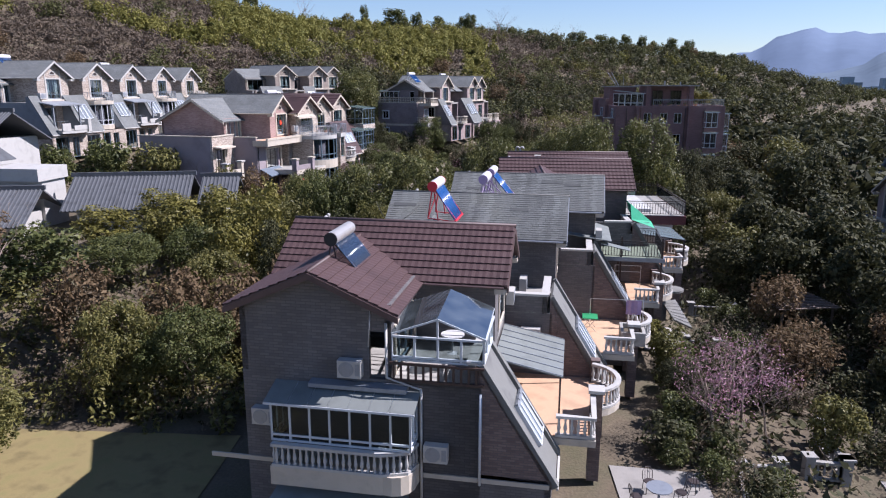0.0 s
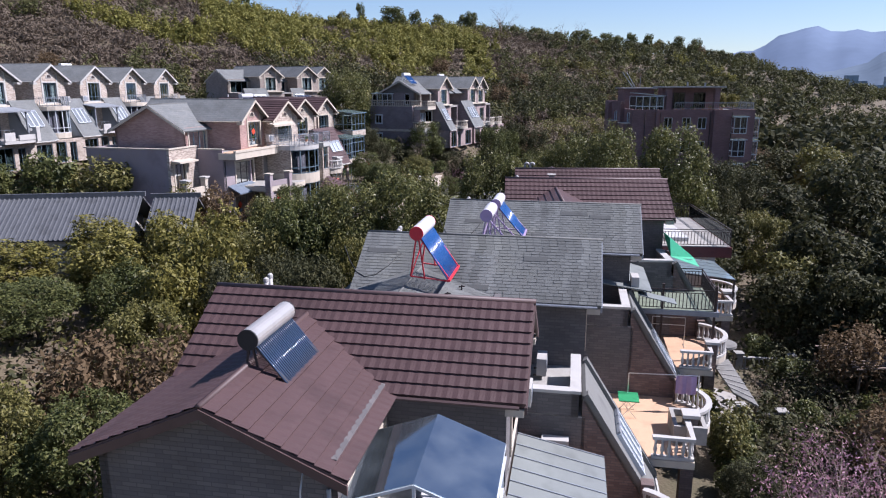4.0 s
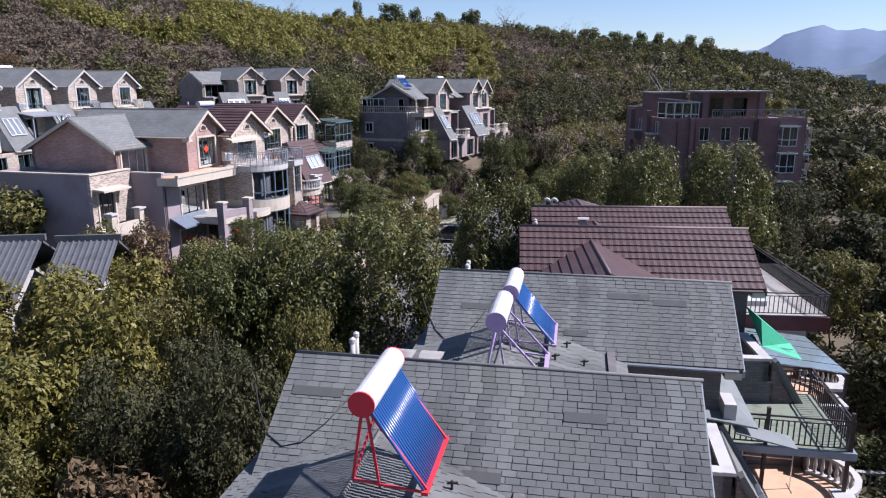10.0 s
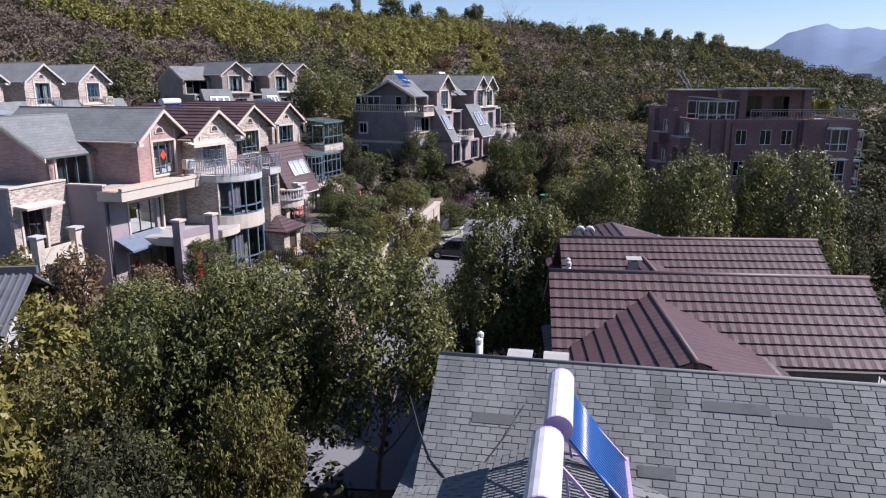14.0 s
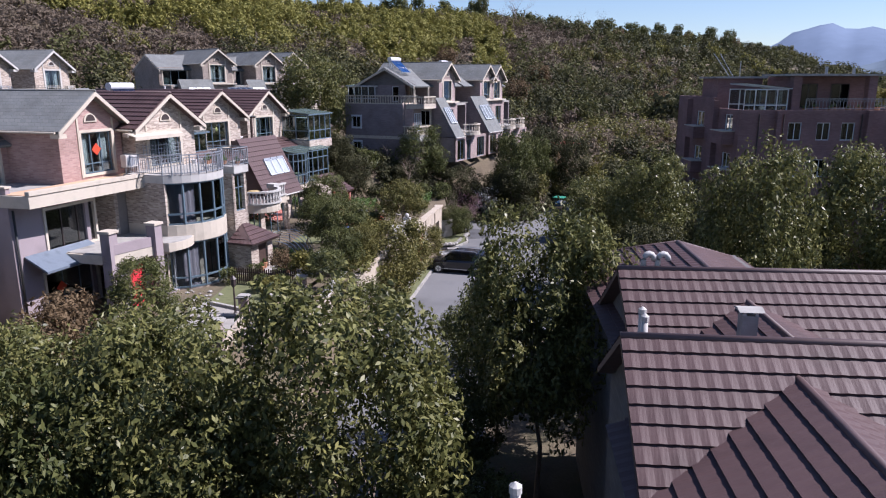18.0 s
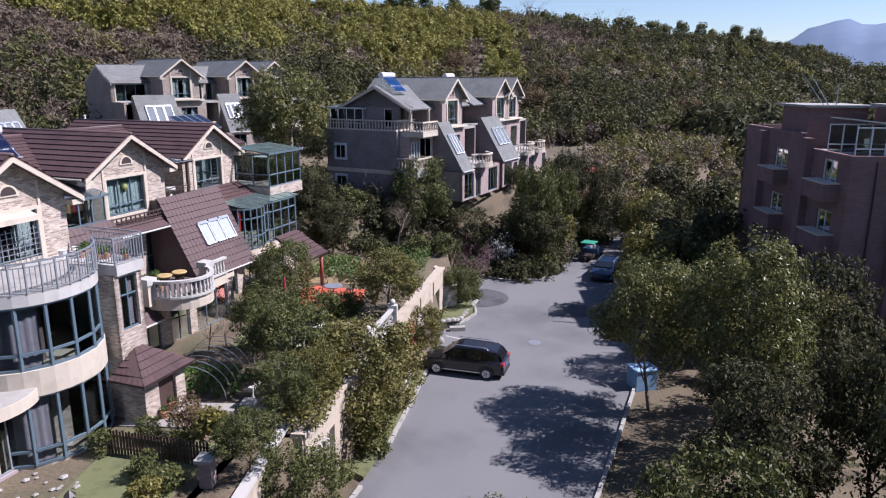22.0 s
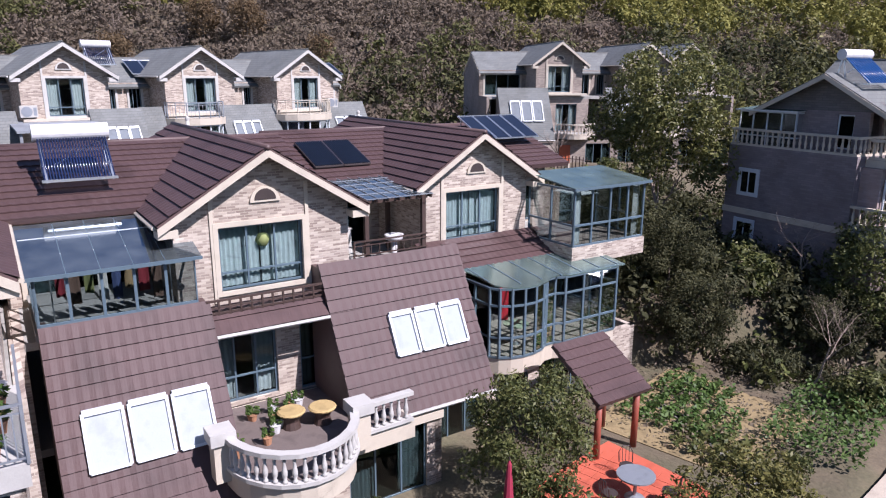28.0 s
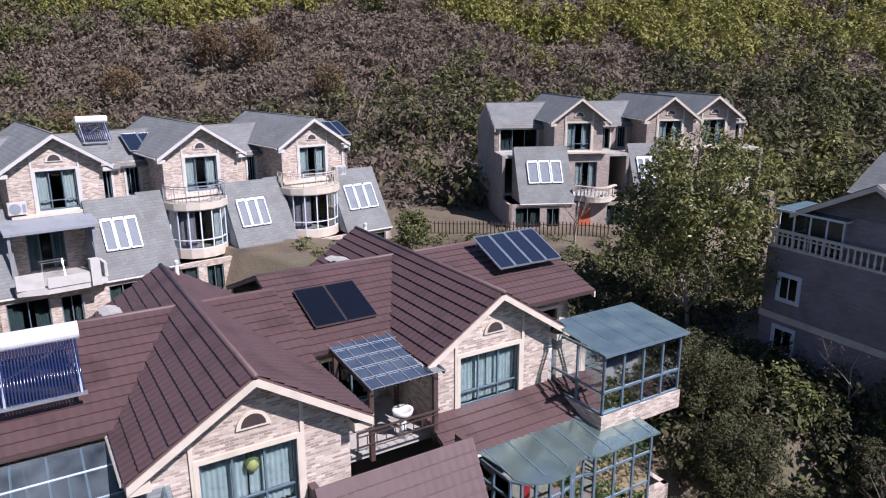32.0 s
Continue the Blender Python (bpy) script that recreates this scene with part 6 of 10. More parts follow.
# ---- rows on the slope ----
LEAN_GREY = surface("blue_grey_render", (0.2, 0.215, 0.235), 0.8, vary=0.2, scale=1.0)
def far_row(places, z, rot, mats, label, half=2.7, side=1, balcony=True, **core):
    """Houses of one row; side: the lean roof stands north (1) or south (-1) of the gable; balcony: a balustraded one on the first floor."""
    out = []
    flip = lambda a, b: (a, b) if side > 0 else (-b, -a)
    for i, (ox, oy, y0, y1) in enumerate(places):
        hh = house_core(pose(ox, oy, z, 0, 0, rot), y0, y1, "far", mats[0], mats[1], mats[2], label, half=half, group="houses on the slope", end_south=(i == 0), end_north=(i == len(places) - 1), curtain=CURTAIN, **core)
        out.append(hh)
        room = y1 if side > 0 else -y0
        if room > 2.2:
            lean_roof(hh, *flip(1.0, min(room, 5.2)), "far", mats[1], x0=0.2, x1=2.6, z0=6.5, z1=2.5)
        ty0, ty1 = flip(-2.4, 1.0)
        if balcony:
            terrace(hh, [(0, ty0), (2.4, ty0), *arc(2.2, -0.7 * side, 1.3, -75, 75, 8), (2.4, ty1), (0, ty1)], F2, CONCRETE, CREAM)
            balustrade(hh, [(2.3, ty0 + 0.1), *arc(2.2, -0.7 * side, 1.2, -70, 70, 6), (2.3, ty1 - 0.1)], F2, CREAM, 0.3)
        wy0, wy1 = flip(-2.6, 1.0)
        f2 = wall(hh, (0, wy0), (0, wy1), F2, F3, mats[0], [(0.8, 2.6, 0.1, 2.3)], name="front_wall")
        window(hh, f2, 0.8, 2.6, F2 + 0.1, F2 + 2.3, 3, FRAME_BLUE, GLASS, curtain=CURTAIN)
        span = y1 - y0
        ground_front(hh, y0, y1, 2.5, mats[0], [(0.5, 2.4, 0.1, 2.2), (2.9, 3.9, 0.0, 2.1), (span - 2.6, span - 0.5, 0.1, 2.2)] if span > 6.6 else [(0.5, 2.0, 0.1, 2.2), (span - 1.6, span - 0.5, 0.1, 2.2)], FRAME_BLUE, GLASS_DIM, z1=2.45, curtain=CURTAIN)
        part("sill_band", Shape().box(0.0, -2.3, F3 + 0.1, 0.4, 2.3, F3 + 0.25), CREAM, hh)
        if side > 0 and y0 < -3:
            lean_roof(hh, y0, -2.6, "far", mats[1], x0=0.2, x1=2.6, z0=6.5, z1=2.5, n_sky=0)
    return out


row_c = far_row([(-46.4, 77.8, -3.9, 3.9), (-46.0, 85.6, -3.9, 3.9), (-45.6, 93.4, -3.9, 3.9), (-45.2, 101.4, -4.0, 3.9), (-44.4, 109.1, -3.8, 4.6)], 10.4, -9, (STONE_PINK, LEAN_GREY, WHITE), "pinkish stone townhouse with a grey shingle roof", balcony=False)
row_d = far_row([(-34.9, 127.4, -6.0, 4.2), (-30.6, 134.1, -3.6, 2.2), (-28.6, 138.0, -2.2, 4.6)], 11.35, -40, (STONE_TAN, STONE_TAN, CREAM), "tan stone house with a grey roof below the hill", 2.4, -1)
row_e = far_row([(-6.05, 117.5, -3.2, 5.0), (-1.96, 127.6, -5.2, 1.7), (-0.72, 130.66, -1.7, 4.5)], 9.47, -22, (STONE_MAUVE, STONE_UMBER, CREAM), "dark stone house with a grey shingle roof", 2.4, -1, main_x=-4.0, fx=-0.6, bx=-7.85, back=-7.5)
e1 = row_e[0]
# bowed glazed bays under bowed balconies, and loggias with white terraces, on the upper row
def bow(hh, cy, r, z0, z1, deck, rail_mat, n=7):
    """A bowed bay: stone sill, glass between mullions, curtains, and a railed balcony on top."""
    ring = arc(0.35, cy, r, -78, 78, n)
    slab(hh, [(0, ring[0][1]), *ring, (0, ring[-1][1])], z0 - 0.55, z0, CREAM, "bay_base")
    slab(hh, [(0, ring[0][1] - 0.12), *arc(0.35, cy, r + 0.16, -80, 80, n), (0, ring[-1][1] + 0.12)], z1, deck, CREAM, "balcony_slab")
    for a, b in zip(ring, ring[1:]):
        fc = Face(a, b)
        bay = part("bay_window", grid_block(fc, 0, fc.length, z0, z1, [(0.04, fc.length - 0.04, z0 + 0.06, z0 + 0.5), (0.04, fc.length - 0.04, z0 + 0.56, z1 - 0.08)], -0.06, 0), FRAME_WHITE, hh)
        for lo, hi in ((z0 + 0.06, z0 + 0.5), (z0 + 0.56, z1 - 0.08)):
            part("pane", fc.block(Shape(), 0.03, fc.length - 0.03, lo, hi, -0.04, -0.03), GLASS, bay).visible_shadow = False
    for k, (a0, a1) in enumerate(((-74, -22), (20, 74))):
        line = arc(0.3, cy, r - 0.2, a0, a1, 16)
        pts = [(x + 0.03 * math.sin(q * 2.1), y, z) for q, (x, y) in enumerate(line) for z in (z0 + 0.02, z1 - 0.05)]
        part("curtain", Shape().add(pts, [(2 * q, 2 * q + 2, 2 * q + 3, 2 * q + 1) for q in range(len(line) - 1)]), (CURTAIN_LILAC, CURTAIN)[k], hh, smooth=True)
    railing(hh, [(0.1, ring[0][1]), *arc(0.35, cy, r + 0.06, -78, 78, n), (0.1, ring[-1][1])], deck, 0.95, 0.2, rail_mat)


for i, hh in enumerate(row_c):
    ac_unit(on(hh, 0.25, (-2.0, 1.9, -2.0, 2.35, 1.9)[i], F3 + 0.35 if i != 3 else F2 - 0.5))
    if i in (1, 3, 4):
        bow(hh, -0.7, 1.75 if i < 4 else 2.0, F2 + 0.15, F3 - 0.4, F3, METAL_GREY if i < 4 else CREAM)
    else:
        # loggia: recessed glass doors, a flat roof over it and a terrace with white parapets
        terrace(hh, [(0, -2.9), (3.0, -2.9), (3.4, -1.6), (3.4, 0.4), (3.0, 1.2), (0, 1.2)], F2, CONCRETE, WHITE)
        part("parapet", Shape().box(2.95, -2.9, F2, 3.1, -1.7, F2 + 0.75).box(3.3, -1.6, F2, 3.45, 0.4, F2 + 0.5).box(0.1, 1.1, F2, 3.0, 1.25, F2 + 0.75), WHITE, hh)
        part("pier", Shape().box(3.15, 0.35, F2 - 0.2, 3.6, 0.8, F2 + 1.15), WHITE, hh)
        part("loggia_roof", Shape().prism([(-0.1, -3.0, F3 + 0.05), (2.3, -3.0, F3 - 0.35), (2.3, 1.3, F3 - 0.35), (-0.1, 1.3, F3 + 0.05)], (0, 0, 0.12)), LEAN_GREY, hh, "blue-grey sheet roof over the loggia")
        for y in (-2.8, 1.0):
            part("post", Shape().box(2.0, y - 0.07, F2, 2.14, y + 0.07, F3 - 0.32), LEAN_GREY, hh)
        part("drying_rack", Shape().bar((1.3, -1.6, F2 + 0.9), (1.3, -0.4, F2 + 0.9), 0.03).bar((1.8, -1.6, F2 + 0.9), (1.8, -0.4, F2 + 0.9), 0.03).bar((1.3, -1.5, F2), (1.8, -1.5, F2 + 0.9), 0.03).bar((1.8, -0.5, F2), (1.3, -0.5, F2 + 0.9), 0.03), STEEL, hh)
part("front_door", Shape().box(2.5, -0.6, 0.02, 2.58, 0.3, 2.1), surface("orange_red_door", (0.42, 0.1, 0.04), 0.6), row_d[0], "orange-red front door")
# end wing of the near dark house, with balustrade, glass room and the roof's gable over it
slab(e1, [(-8.7, -6.5), (-1.8, -6.5), (-1.8, -3.2), (-8.7, -3.2)], 0, F3 + 0.1, STONE_UMBER, "end_block")
balustrade(e1, [(-8.6, -3.2), (-8.6, -6.4), (-1.9, -6.4), (-1.9, -3.4)], F3 + 0.1, CREAM, 0.3)
part("belt_course", Shape().box(-8.75, -6.56, 2.4, -1.75, -6.5, 2.7), CREAM, e1)
wall(e1, (-7.4, -5.7), (-2.0, -5.7), F3 + 0.1, 7.8, STONE_UMBER, [(3.9, 4.7, 0.2, 1.75)], name="end_wall")
window(e1, Face((-7.4, -5.7), (-2.0, -5.7)), 3.9, 4.7, F3 + 0.3, F3 + 1.85, 1, FRAME_WHITE, GLASS_DIM)
part("gable_wall", Shape().prism([(-7.4, -5.7, 7.8), (-0.8, -5.7, 7.8), (-4.0, -5.7, 9.4)], (0, 0.22, 0)), STONE_DARK, e1)
for xx, ss in ((-7.85, ((-7.85, -6.3, 7.65), (-7.85, -3.2, 7.65))), (-0.6, ((-0.6, -3.2, 7.65), (-0.6, -6.3, 7.65)))):
    tiles(e1, *ss, (-4.0, ss[1][1], 9.5), (-4.0, ss[0][1], 9.5), "far")
    part("rake_board", Shape().prism([(-4.0, -6.34, 9.45), (xx, -6.34, 7.6), (xx, -6.34, 7.38), (-4.0, -6.34, 9.23)], (0, 0.07, 0)), CREAM, e1)
# openings of the recess between the wing and the gable
rc = Face((-1.8, -3.2), (0, -3.2))
for s0, s1, h0, h1 in ((0.3, 1.4, 0.1, 2.2), (0.3, 1.4, F2 + 0.1, F2 + 2.3)):
    window(e1, rc, s0, s1, h0, h1, 2, FRAME_WHITE, GLASS_DIM, set_in=-0.04, trim=CREAM)
for x, y in ((-1.0, -5.6), (-0.75, -3.0)):
    part("column", Shape().lathe([(0.16, F3 + 0.1), (0.13, F3 + 0.3), (0.12, 7.5), (0.17, 7.6)], (x, y, 0), 12), CREAM, e1, smooth=True)
terrace(e1, [(-1.8, -5.9), (0.3, -5.9), (0.3, -3.2), (-1.8, -3.2)], F3, CONCRETE, CREAM, 0.35)
balustrade(e1, [(-1.7, -5.8), (0.2, -5.8), (0.2, -3.3)], F3, CREAM, 0.3)
ef = Face((-8.7, -6.5), (-1.8, -6.5))
for s, z in ((0.9, 3.5), (0.9, 0.9)):
    window(e1, ef, s, s + 1.0, z, z + 1.15, 2, FRAME_WHITE, GLASS_DIM, set_in=-0.03, trim=FRAME_WHITE)
gr = thing("glass_room", on(e1, -6.8, -6.2, F3 + 0.1, -90), "white framed glass room on the end terrace", "conservatory")
glass_room(gr, -2.0, 0.0, -1.7, 1.6, 0, 1.75, 1.95, FRAME_WHITE, nx=4, ny=2, sill=0.5, wall_sides="fsn", name="glazed_frame")
solar_heater(on(e1, -3.8, -4.6, 10.3), "white solar water heater with bright blue tubes", 1.9, 0.24, (1.4, -1.3), TANK_WHITE, TANK_WHITE, STEEL, BLUE_TUBE, 16)
solar_heater(on(row_e[1], -3.8, -4.0, 10.3), "white solar water heater on the grey roof", 1.7, 0.24, (1.4, -1.3), TANK_WHITE, TANK_WHITE, STEEL, TUBE, 14)
bz = thing("corner_balcony", on(e1, -1.8, -5.2, 0), "corner balcony stack with white balustrade", "balcony")
part("slab", Shape().box(0, -1.3, F2 - 0.7, 1.9, 1.2, F2), WHITE, bz)
balustrade(bz, [(0.0, -1.25), (1.85, -1.25), (1.85, 1.15), (0, 1.15)], F2, CREAM, 0.28)
part("stack_wall", Shape().box(0.0, -1.0, 0, 1.2, 1.0, F2 - 0.7), STONE_MAUVE, bz)
part("stack_wall", Shape().box(0.0, -0.9, F2, 0.9, 0.9, F3 - 0.36), STONE_MAUVE, bz)
fz = Face((0.95, -0.8), (0.95, 0.8))
window(bz, fz, 0.1, 1.5, F2 + 0.3, F2 + 2.1, 3, FRAME_WHITE, GLASS_DIM, set_in=-0.06)
flat_panels(row_c[4], -5.6, -3.6, 3.0, 5.4, 9.3, 8.4, 3)
flat_panels(row_c[3], -5.6, -3.6, -3.0, -1.0, 9.3, 8.4, 2)
solar_heater(on(row_c[2], -6.3, 3.4, 10.3), "white solar water heater on the grey roof", 1.7, 0.24, (1.2, -1.3), TANK_WHITE, TANK_WHITE, STEEL, TUBE, 14)
solar_heater(on(row_c[0], -6.3, 0.4, 10.6), "white solar water heater on the grey roof", 1.7, 0.24, (1.2, -1.3), TANK_WHITE, TANK_WHITE, STEEL, BLUE_TUBE, 14)
# patches, cables and hoses on the roofs of the row
PATCH = surface("dark_repair_felt", (0.085, 0.088, 0.085), 0.9, vary=0.3, scale=2)
def slope_at(y, z0=10.15, half=2.75):
    return z0 - abs(y) * 1.8 / half
for hh, spots in ((a3, ((-3.3, -0.6, 1.3), (-1.9, -0.75, 1.0), (-4.6, -1.9, 0.7), (-7.9, -1.2, 0.9))), (a2, ((-2.4, -0.9, 0.9), (-8.6, -0.8, 1.2), (-4.4, -2.2, 0.8)))):
    for x, y, w in spots:
        part("roof_patch", Shape().prism([(x, y, slope_at(y) + 0.022), (x + w, y, slope_at(y) + 0.022), (x + w, y - 0.2, slope_at(y - 0.2) + 0.022), (x, y - 0.2, slope_at(y - 0.2) + 0.022)], (0, 0, 0.012)), PATCH, hh, "dark repair patch on the shingles")
for hh, pts in ((a3, [(-9.3 + 0.35 * i, -1.0 - 1.5 * math.sin(i * 0.45), 0) for i in range(8)]), (a2, [(-9.6 + 0.4 * i, -0.8 - 1.3 * math.sin(i * 0.5), 0) for i in range(7)])):
    cb = thing("roof_cable", on(hh, 0, 0, 0), "loose black cable lying on the shingles", "cable", "roof cables")
    part("cable", Shape().tube([(x, y, slope_at(y) + 0.03) for x, y, _ in pts], 0.016, 6), BLACK, cb, smooth=True)
hs = thing("roof_hose", on(a1, 0, 0, 0), "thin white water hose from the solar heater", "hose")
part("hose", Shape().tube([(-5.35, -3.9, 9.05), (-5.0, -4.4, 8.95), (-4.7, -5.0, 8.75), (-4.2, -5.4, 8.5), (-3.9, -6.0, 8.35), (-3.7, -6.8, 8.1), (-3.75, -6.85, 7.2)], 0.022, 6), WHITE, hs, smooth=True)

# ---- trees ----
def leaf_mesh(name, mat, lobes, n, size, seed, fill=0.25, flat=0.35):
    """Leaves scattered over lobes (centre, radii): most near the skin, in clumps, with gaps."""
    rng = np.random.default_rng(seed)
    vol = np.array([r[0] * r[1] * r[2] for _, r in lobes]) ** 0.67
    pick = rng.choice(len(lobes), n, p=vol / vol.sum())
    c, r = np.array([l[0] for l in lobes])[pick], np.array([l[1] for l in lobes])[pick]
    clumps = rng.normal(size=(int(min(90, max(12, n // 26))), 3))
    clumps /= np.linalg.norm(clumps, axis=1)[:, None]
    which = rng.integers(0, len(clumps), n)
    swell = rng.uniform(0.7, 1.14, (len(lobes), len(clumps)))[pick, which]
    d = clumps[which] + rng.normal(scale=0.11, size=(n, 3))
    d /= np.linalg.norm(d, axis=1)[:, None]
    rad = np.where(rng.random(n) < fill, rng.random(n) ** 0.5, swell + rng.normal(scale=0.07, size=n))
    pos = c + d * r * rad[:, None]
    nrm = d * (1 - flat) + rng.normal(scale=0.55, size=(n, 3)) + np.array([0, 0, flat])
    nrm /= np.linalg.norm(nrm, axis=1)[:, None]
    u = np.cross(nrm, rng.normal(size=(n, 3)))
    u /= np.linalg.norm(u, axis=1)[:, None]
    v = np.cross(nrm, u)
    s = size * rng.uniform(0.6, 1.35, n)[:, None]
    verts = np.stack([pos - u * s, pos + v * s * 0.42 + nrm * s * 0.12, pos + u * s, pos - v * s * 0.42 + nrm * s * 0.12], 1).reshape(-1, 3)
    return quads(name, mat, verts)


def quads(name, mat, verts):
    n = len(verts) // 4
    me = bpy.data.meshes.new(name)
    me.vertices.add(len(verts))
    me.vertices.foreach_set("co", np.ascontiguousarray(verts, dtype=np.float32).ravel())
    me.loops.add(4 * n)
    me.loops.foreach_set("vertex_index", np.arange(4 * n, dtype=np.int32))
    me.polygons.add(n)
    me.polygons.foreach_set("loop_start", np.arange(0, 4 * n, 4, dtype=np.int32))
    me.polygons.foreach_set("loop_total", np.full(n, 4, dtype=np.int32))
    me.update(calc_edges=True)
    me.materials.append(mat)
    return me


def limbs(name, mat, height, spread, seed, levels=3, r0=0.14, forks=4, start=0.3, sides=5):
    rng = random.Random(seed)
    sh = Shape()

    def grow(p, d, length, r, lev):
        pts, rad, q, dd = [p], [r], p.copy(), d.copy()
        k = 4 if lev < 2 else 3
        for i in range(k):
            dd = (dd + Vector((rng.uniform(-1, 1), rng.uniform(-1, 1), rng.uniform(-0.3, 0.8))) * 0.22).normalized()
            q = q + dd * length / k
            pts.append(q.copy())
            rad.append(r * (1 - 0.6 * (i + 1) / k))
        sh.tube(pts, rad, max(3, sides - lev), cap=False)
        if lev < levels:
            for j in range(forks + (1 if lev else 2)):
                i = rng.randint(1 if lev else 2, k)
                a = rng.uniform(0, 6.28)
                side = Vector((math.cos(a), math.sin(a), rng.uniform(0.1, 0.9))) * spread
                grow(pts[i], (dd * 0.55 + side).normalized(), length * rng.uniform(0.45, 0.7), rad[i] * 0.62, lev + 1)

    grow(Vector((0, 0, -0.3)), Vector((rng.uniform(-0.06, 0.06), rng.uniform(-0.06, 0.06), 1)), height * 0.62, r0, 0)
    return sh.mesh(name, mat)


def crown_lobes(seed, w, h, base, n=9, small=0.17, large=0.27):
    rng = random.Random(seed)
    out = [((0, 0, base + h * 0.5), (w * 0.36, w * 0.36, h * 0.42))]
    for i in range(n):
        a, t = i * 2.4 + rng.uniform(-0.4, 0.4), rng.uniform(0.1, 0.95)
        rr = w * (0.59 - large) * math.sqrt(max(0.1, 1 - (t - 0.4) ** 2 * 2.2))
        k = rng.uniform(small, large)
        rr *= rng.uniform(0.72, 1.14)
        out.append(((rr * math.cos(a), rr * math.sin(a), base + h * (0.12 + 0.76 * t)), (w * k, w * k, h * k * 0.9)))
    return out


TREE_KINDS = {}
for kind, mat, w, h, base, n, size, seeds in (("dark", LEAF_DARK, 5.2, 5.6, 1.3, 3400, 0.21, (1, 2, 3)), ("olive", LEAF_OLIVE, 5.0, 5.4, 1.2, 3300, 0.21, (4, 5, 6)),
                                              ("near_dark", LEAF_DARK, 5.8, 5.8, 1.1, 15500, 0.1, (1, 2, 3)), ("near_olive", LEAF_OLIVE, 5.6, 5.6, 1.0, 15000, 0.1, (4, 5, 6)),
                                              ("deep", LEAF_SHADED, 5.2, 5.6, 1.3, 3400, 0.21, (1, 2, 3)), ("near_deep", LEAF_SHADED, 5.8, 5.8, 1.1, 15500, 0.1, (1, 2, 3)),
                                              ("bamboo", LEAF_BAMBOO, 4.2, 6.0, 0.4, 6500, 0.14, (7, 8)), ("bush", LEAF_DARK, 2.2, 1.9, 0.05, 1800, 0.1, (9, 10)),
                                              ("camphor", LEAF_CAMPHOR, 6.2, 7.0, 2.3, 25000, 0.095, (14, 15, 16)), ("lime", LEAF_BAMBOO, 2.4, 3.0, 0.6, 1900, 0.14, (11,)), ("rust", LEAF_RUST, 4.2, 4.6, 0.8, 2600, 0.15, (12, 13))):
    for s in seeds:
        TREE_KINDS.setdefault(kind, []).append((leaf_mesh("crown", mat, crown_lobes(s, w, h, base, *((40, 0.075, 0.15) if kind.startswith("near") else (34, 0.09, 0.17) if kind == "camphor" else (15, 0.13, 0.22))), n, size, s), limbs("trunk", BARK_PALE if kind == "camphor" else BARK, h * 0.9, 0.8, s, 2, 0.13 if h > 3 else 0.05, 3)))
for kind, mat, h, seeds in (("bare", BARK_PALE, 5.2, (21, 22, 23)),):
    for s in seeds:
        TREE_KINDS.setdefault(kind, []).append((None, limbs("trunk", mat, h, 0.85, s, 4, 0.09, 3, sides=4)))
for kind, mat, h, s in (("pink_blossom", PETAL_PINK, 4.6, 31), ("white_blossom", PETAL_WHITE, 4.4, 32)):
    TREE_KINDS[kind] = [(leaf_mesh("crown", mat, crown_lobes(s, 4.6, 3.6, 1.2), 1150, 0.06, s, 0.8), limbs("trunk", BARK_PALE, h, 0.9, s, 4, 0.09, 3))]
TREE_LABELS = {"camphor": "tall round-crowned evergreen tree with a pale forked trunk", "deep": "broad evergreen tree with very dark leaves", "near_deep": "dense evergreen tree with very dark glossy leaves", "near_dark": "broad evergreen tree with dense dark glossy leaves", "near_olive": "evergreen tree with dense sunlit olive leaves", "dark": "broad evergreen tree with dark glossy leaves", "olive": "evergreen tree with olive green leaves", "bamboo": "tall clump of yellow-green bamboo", "bush": "rounded dark green clipped bush",
               "lime": "small yellow-green garden shrub", "rust": "half-bare tree with rusty winter leaves", "bare": "bare winter tree with pale thin twigs", "pink_blossom": "small tree in pale pink blossom",
               "white_blossom": "small magnolia tree covered in white blossom"}
tree_rng = random.Random(5)


def tree(kind, x, y, k=1.0, z=None, kz=None, turn=None):
    # shade below the row and beyond the lane is put into darker leaves
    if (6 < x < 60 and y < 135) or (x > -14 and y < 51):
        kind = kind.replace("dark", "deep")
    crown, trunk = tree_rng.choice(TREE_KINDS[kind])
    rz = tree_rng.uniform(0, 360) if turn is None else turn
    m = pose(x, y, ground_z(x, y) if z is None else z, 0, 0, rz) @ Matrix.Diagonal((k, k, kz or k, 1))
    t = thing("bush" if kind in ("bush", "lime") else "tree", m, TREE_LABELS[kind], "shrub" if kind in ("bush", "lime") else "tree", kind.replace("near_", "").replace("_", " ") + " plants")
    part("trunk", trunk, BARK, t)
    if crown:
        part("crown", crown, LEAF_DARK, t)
    return t


def grown(kind, x, y, top, w):
    """A tree whose crown is w wide and reaches the height top."""
    W, H = {"camphor": (6.2, 8.6), "bamboo": (4.4, 6.3), "rust": (4.3, 5.2)}.get(kind, (5.8, 6.6) if kind.startswith("near") else (5.2, 6.9))
    return tree(kind, x, y, w / W, kz=(top - ground_z(x, y)) / H)


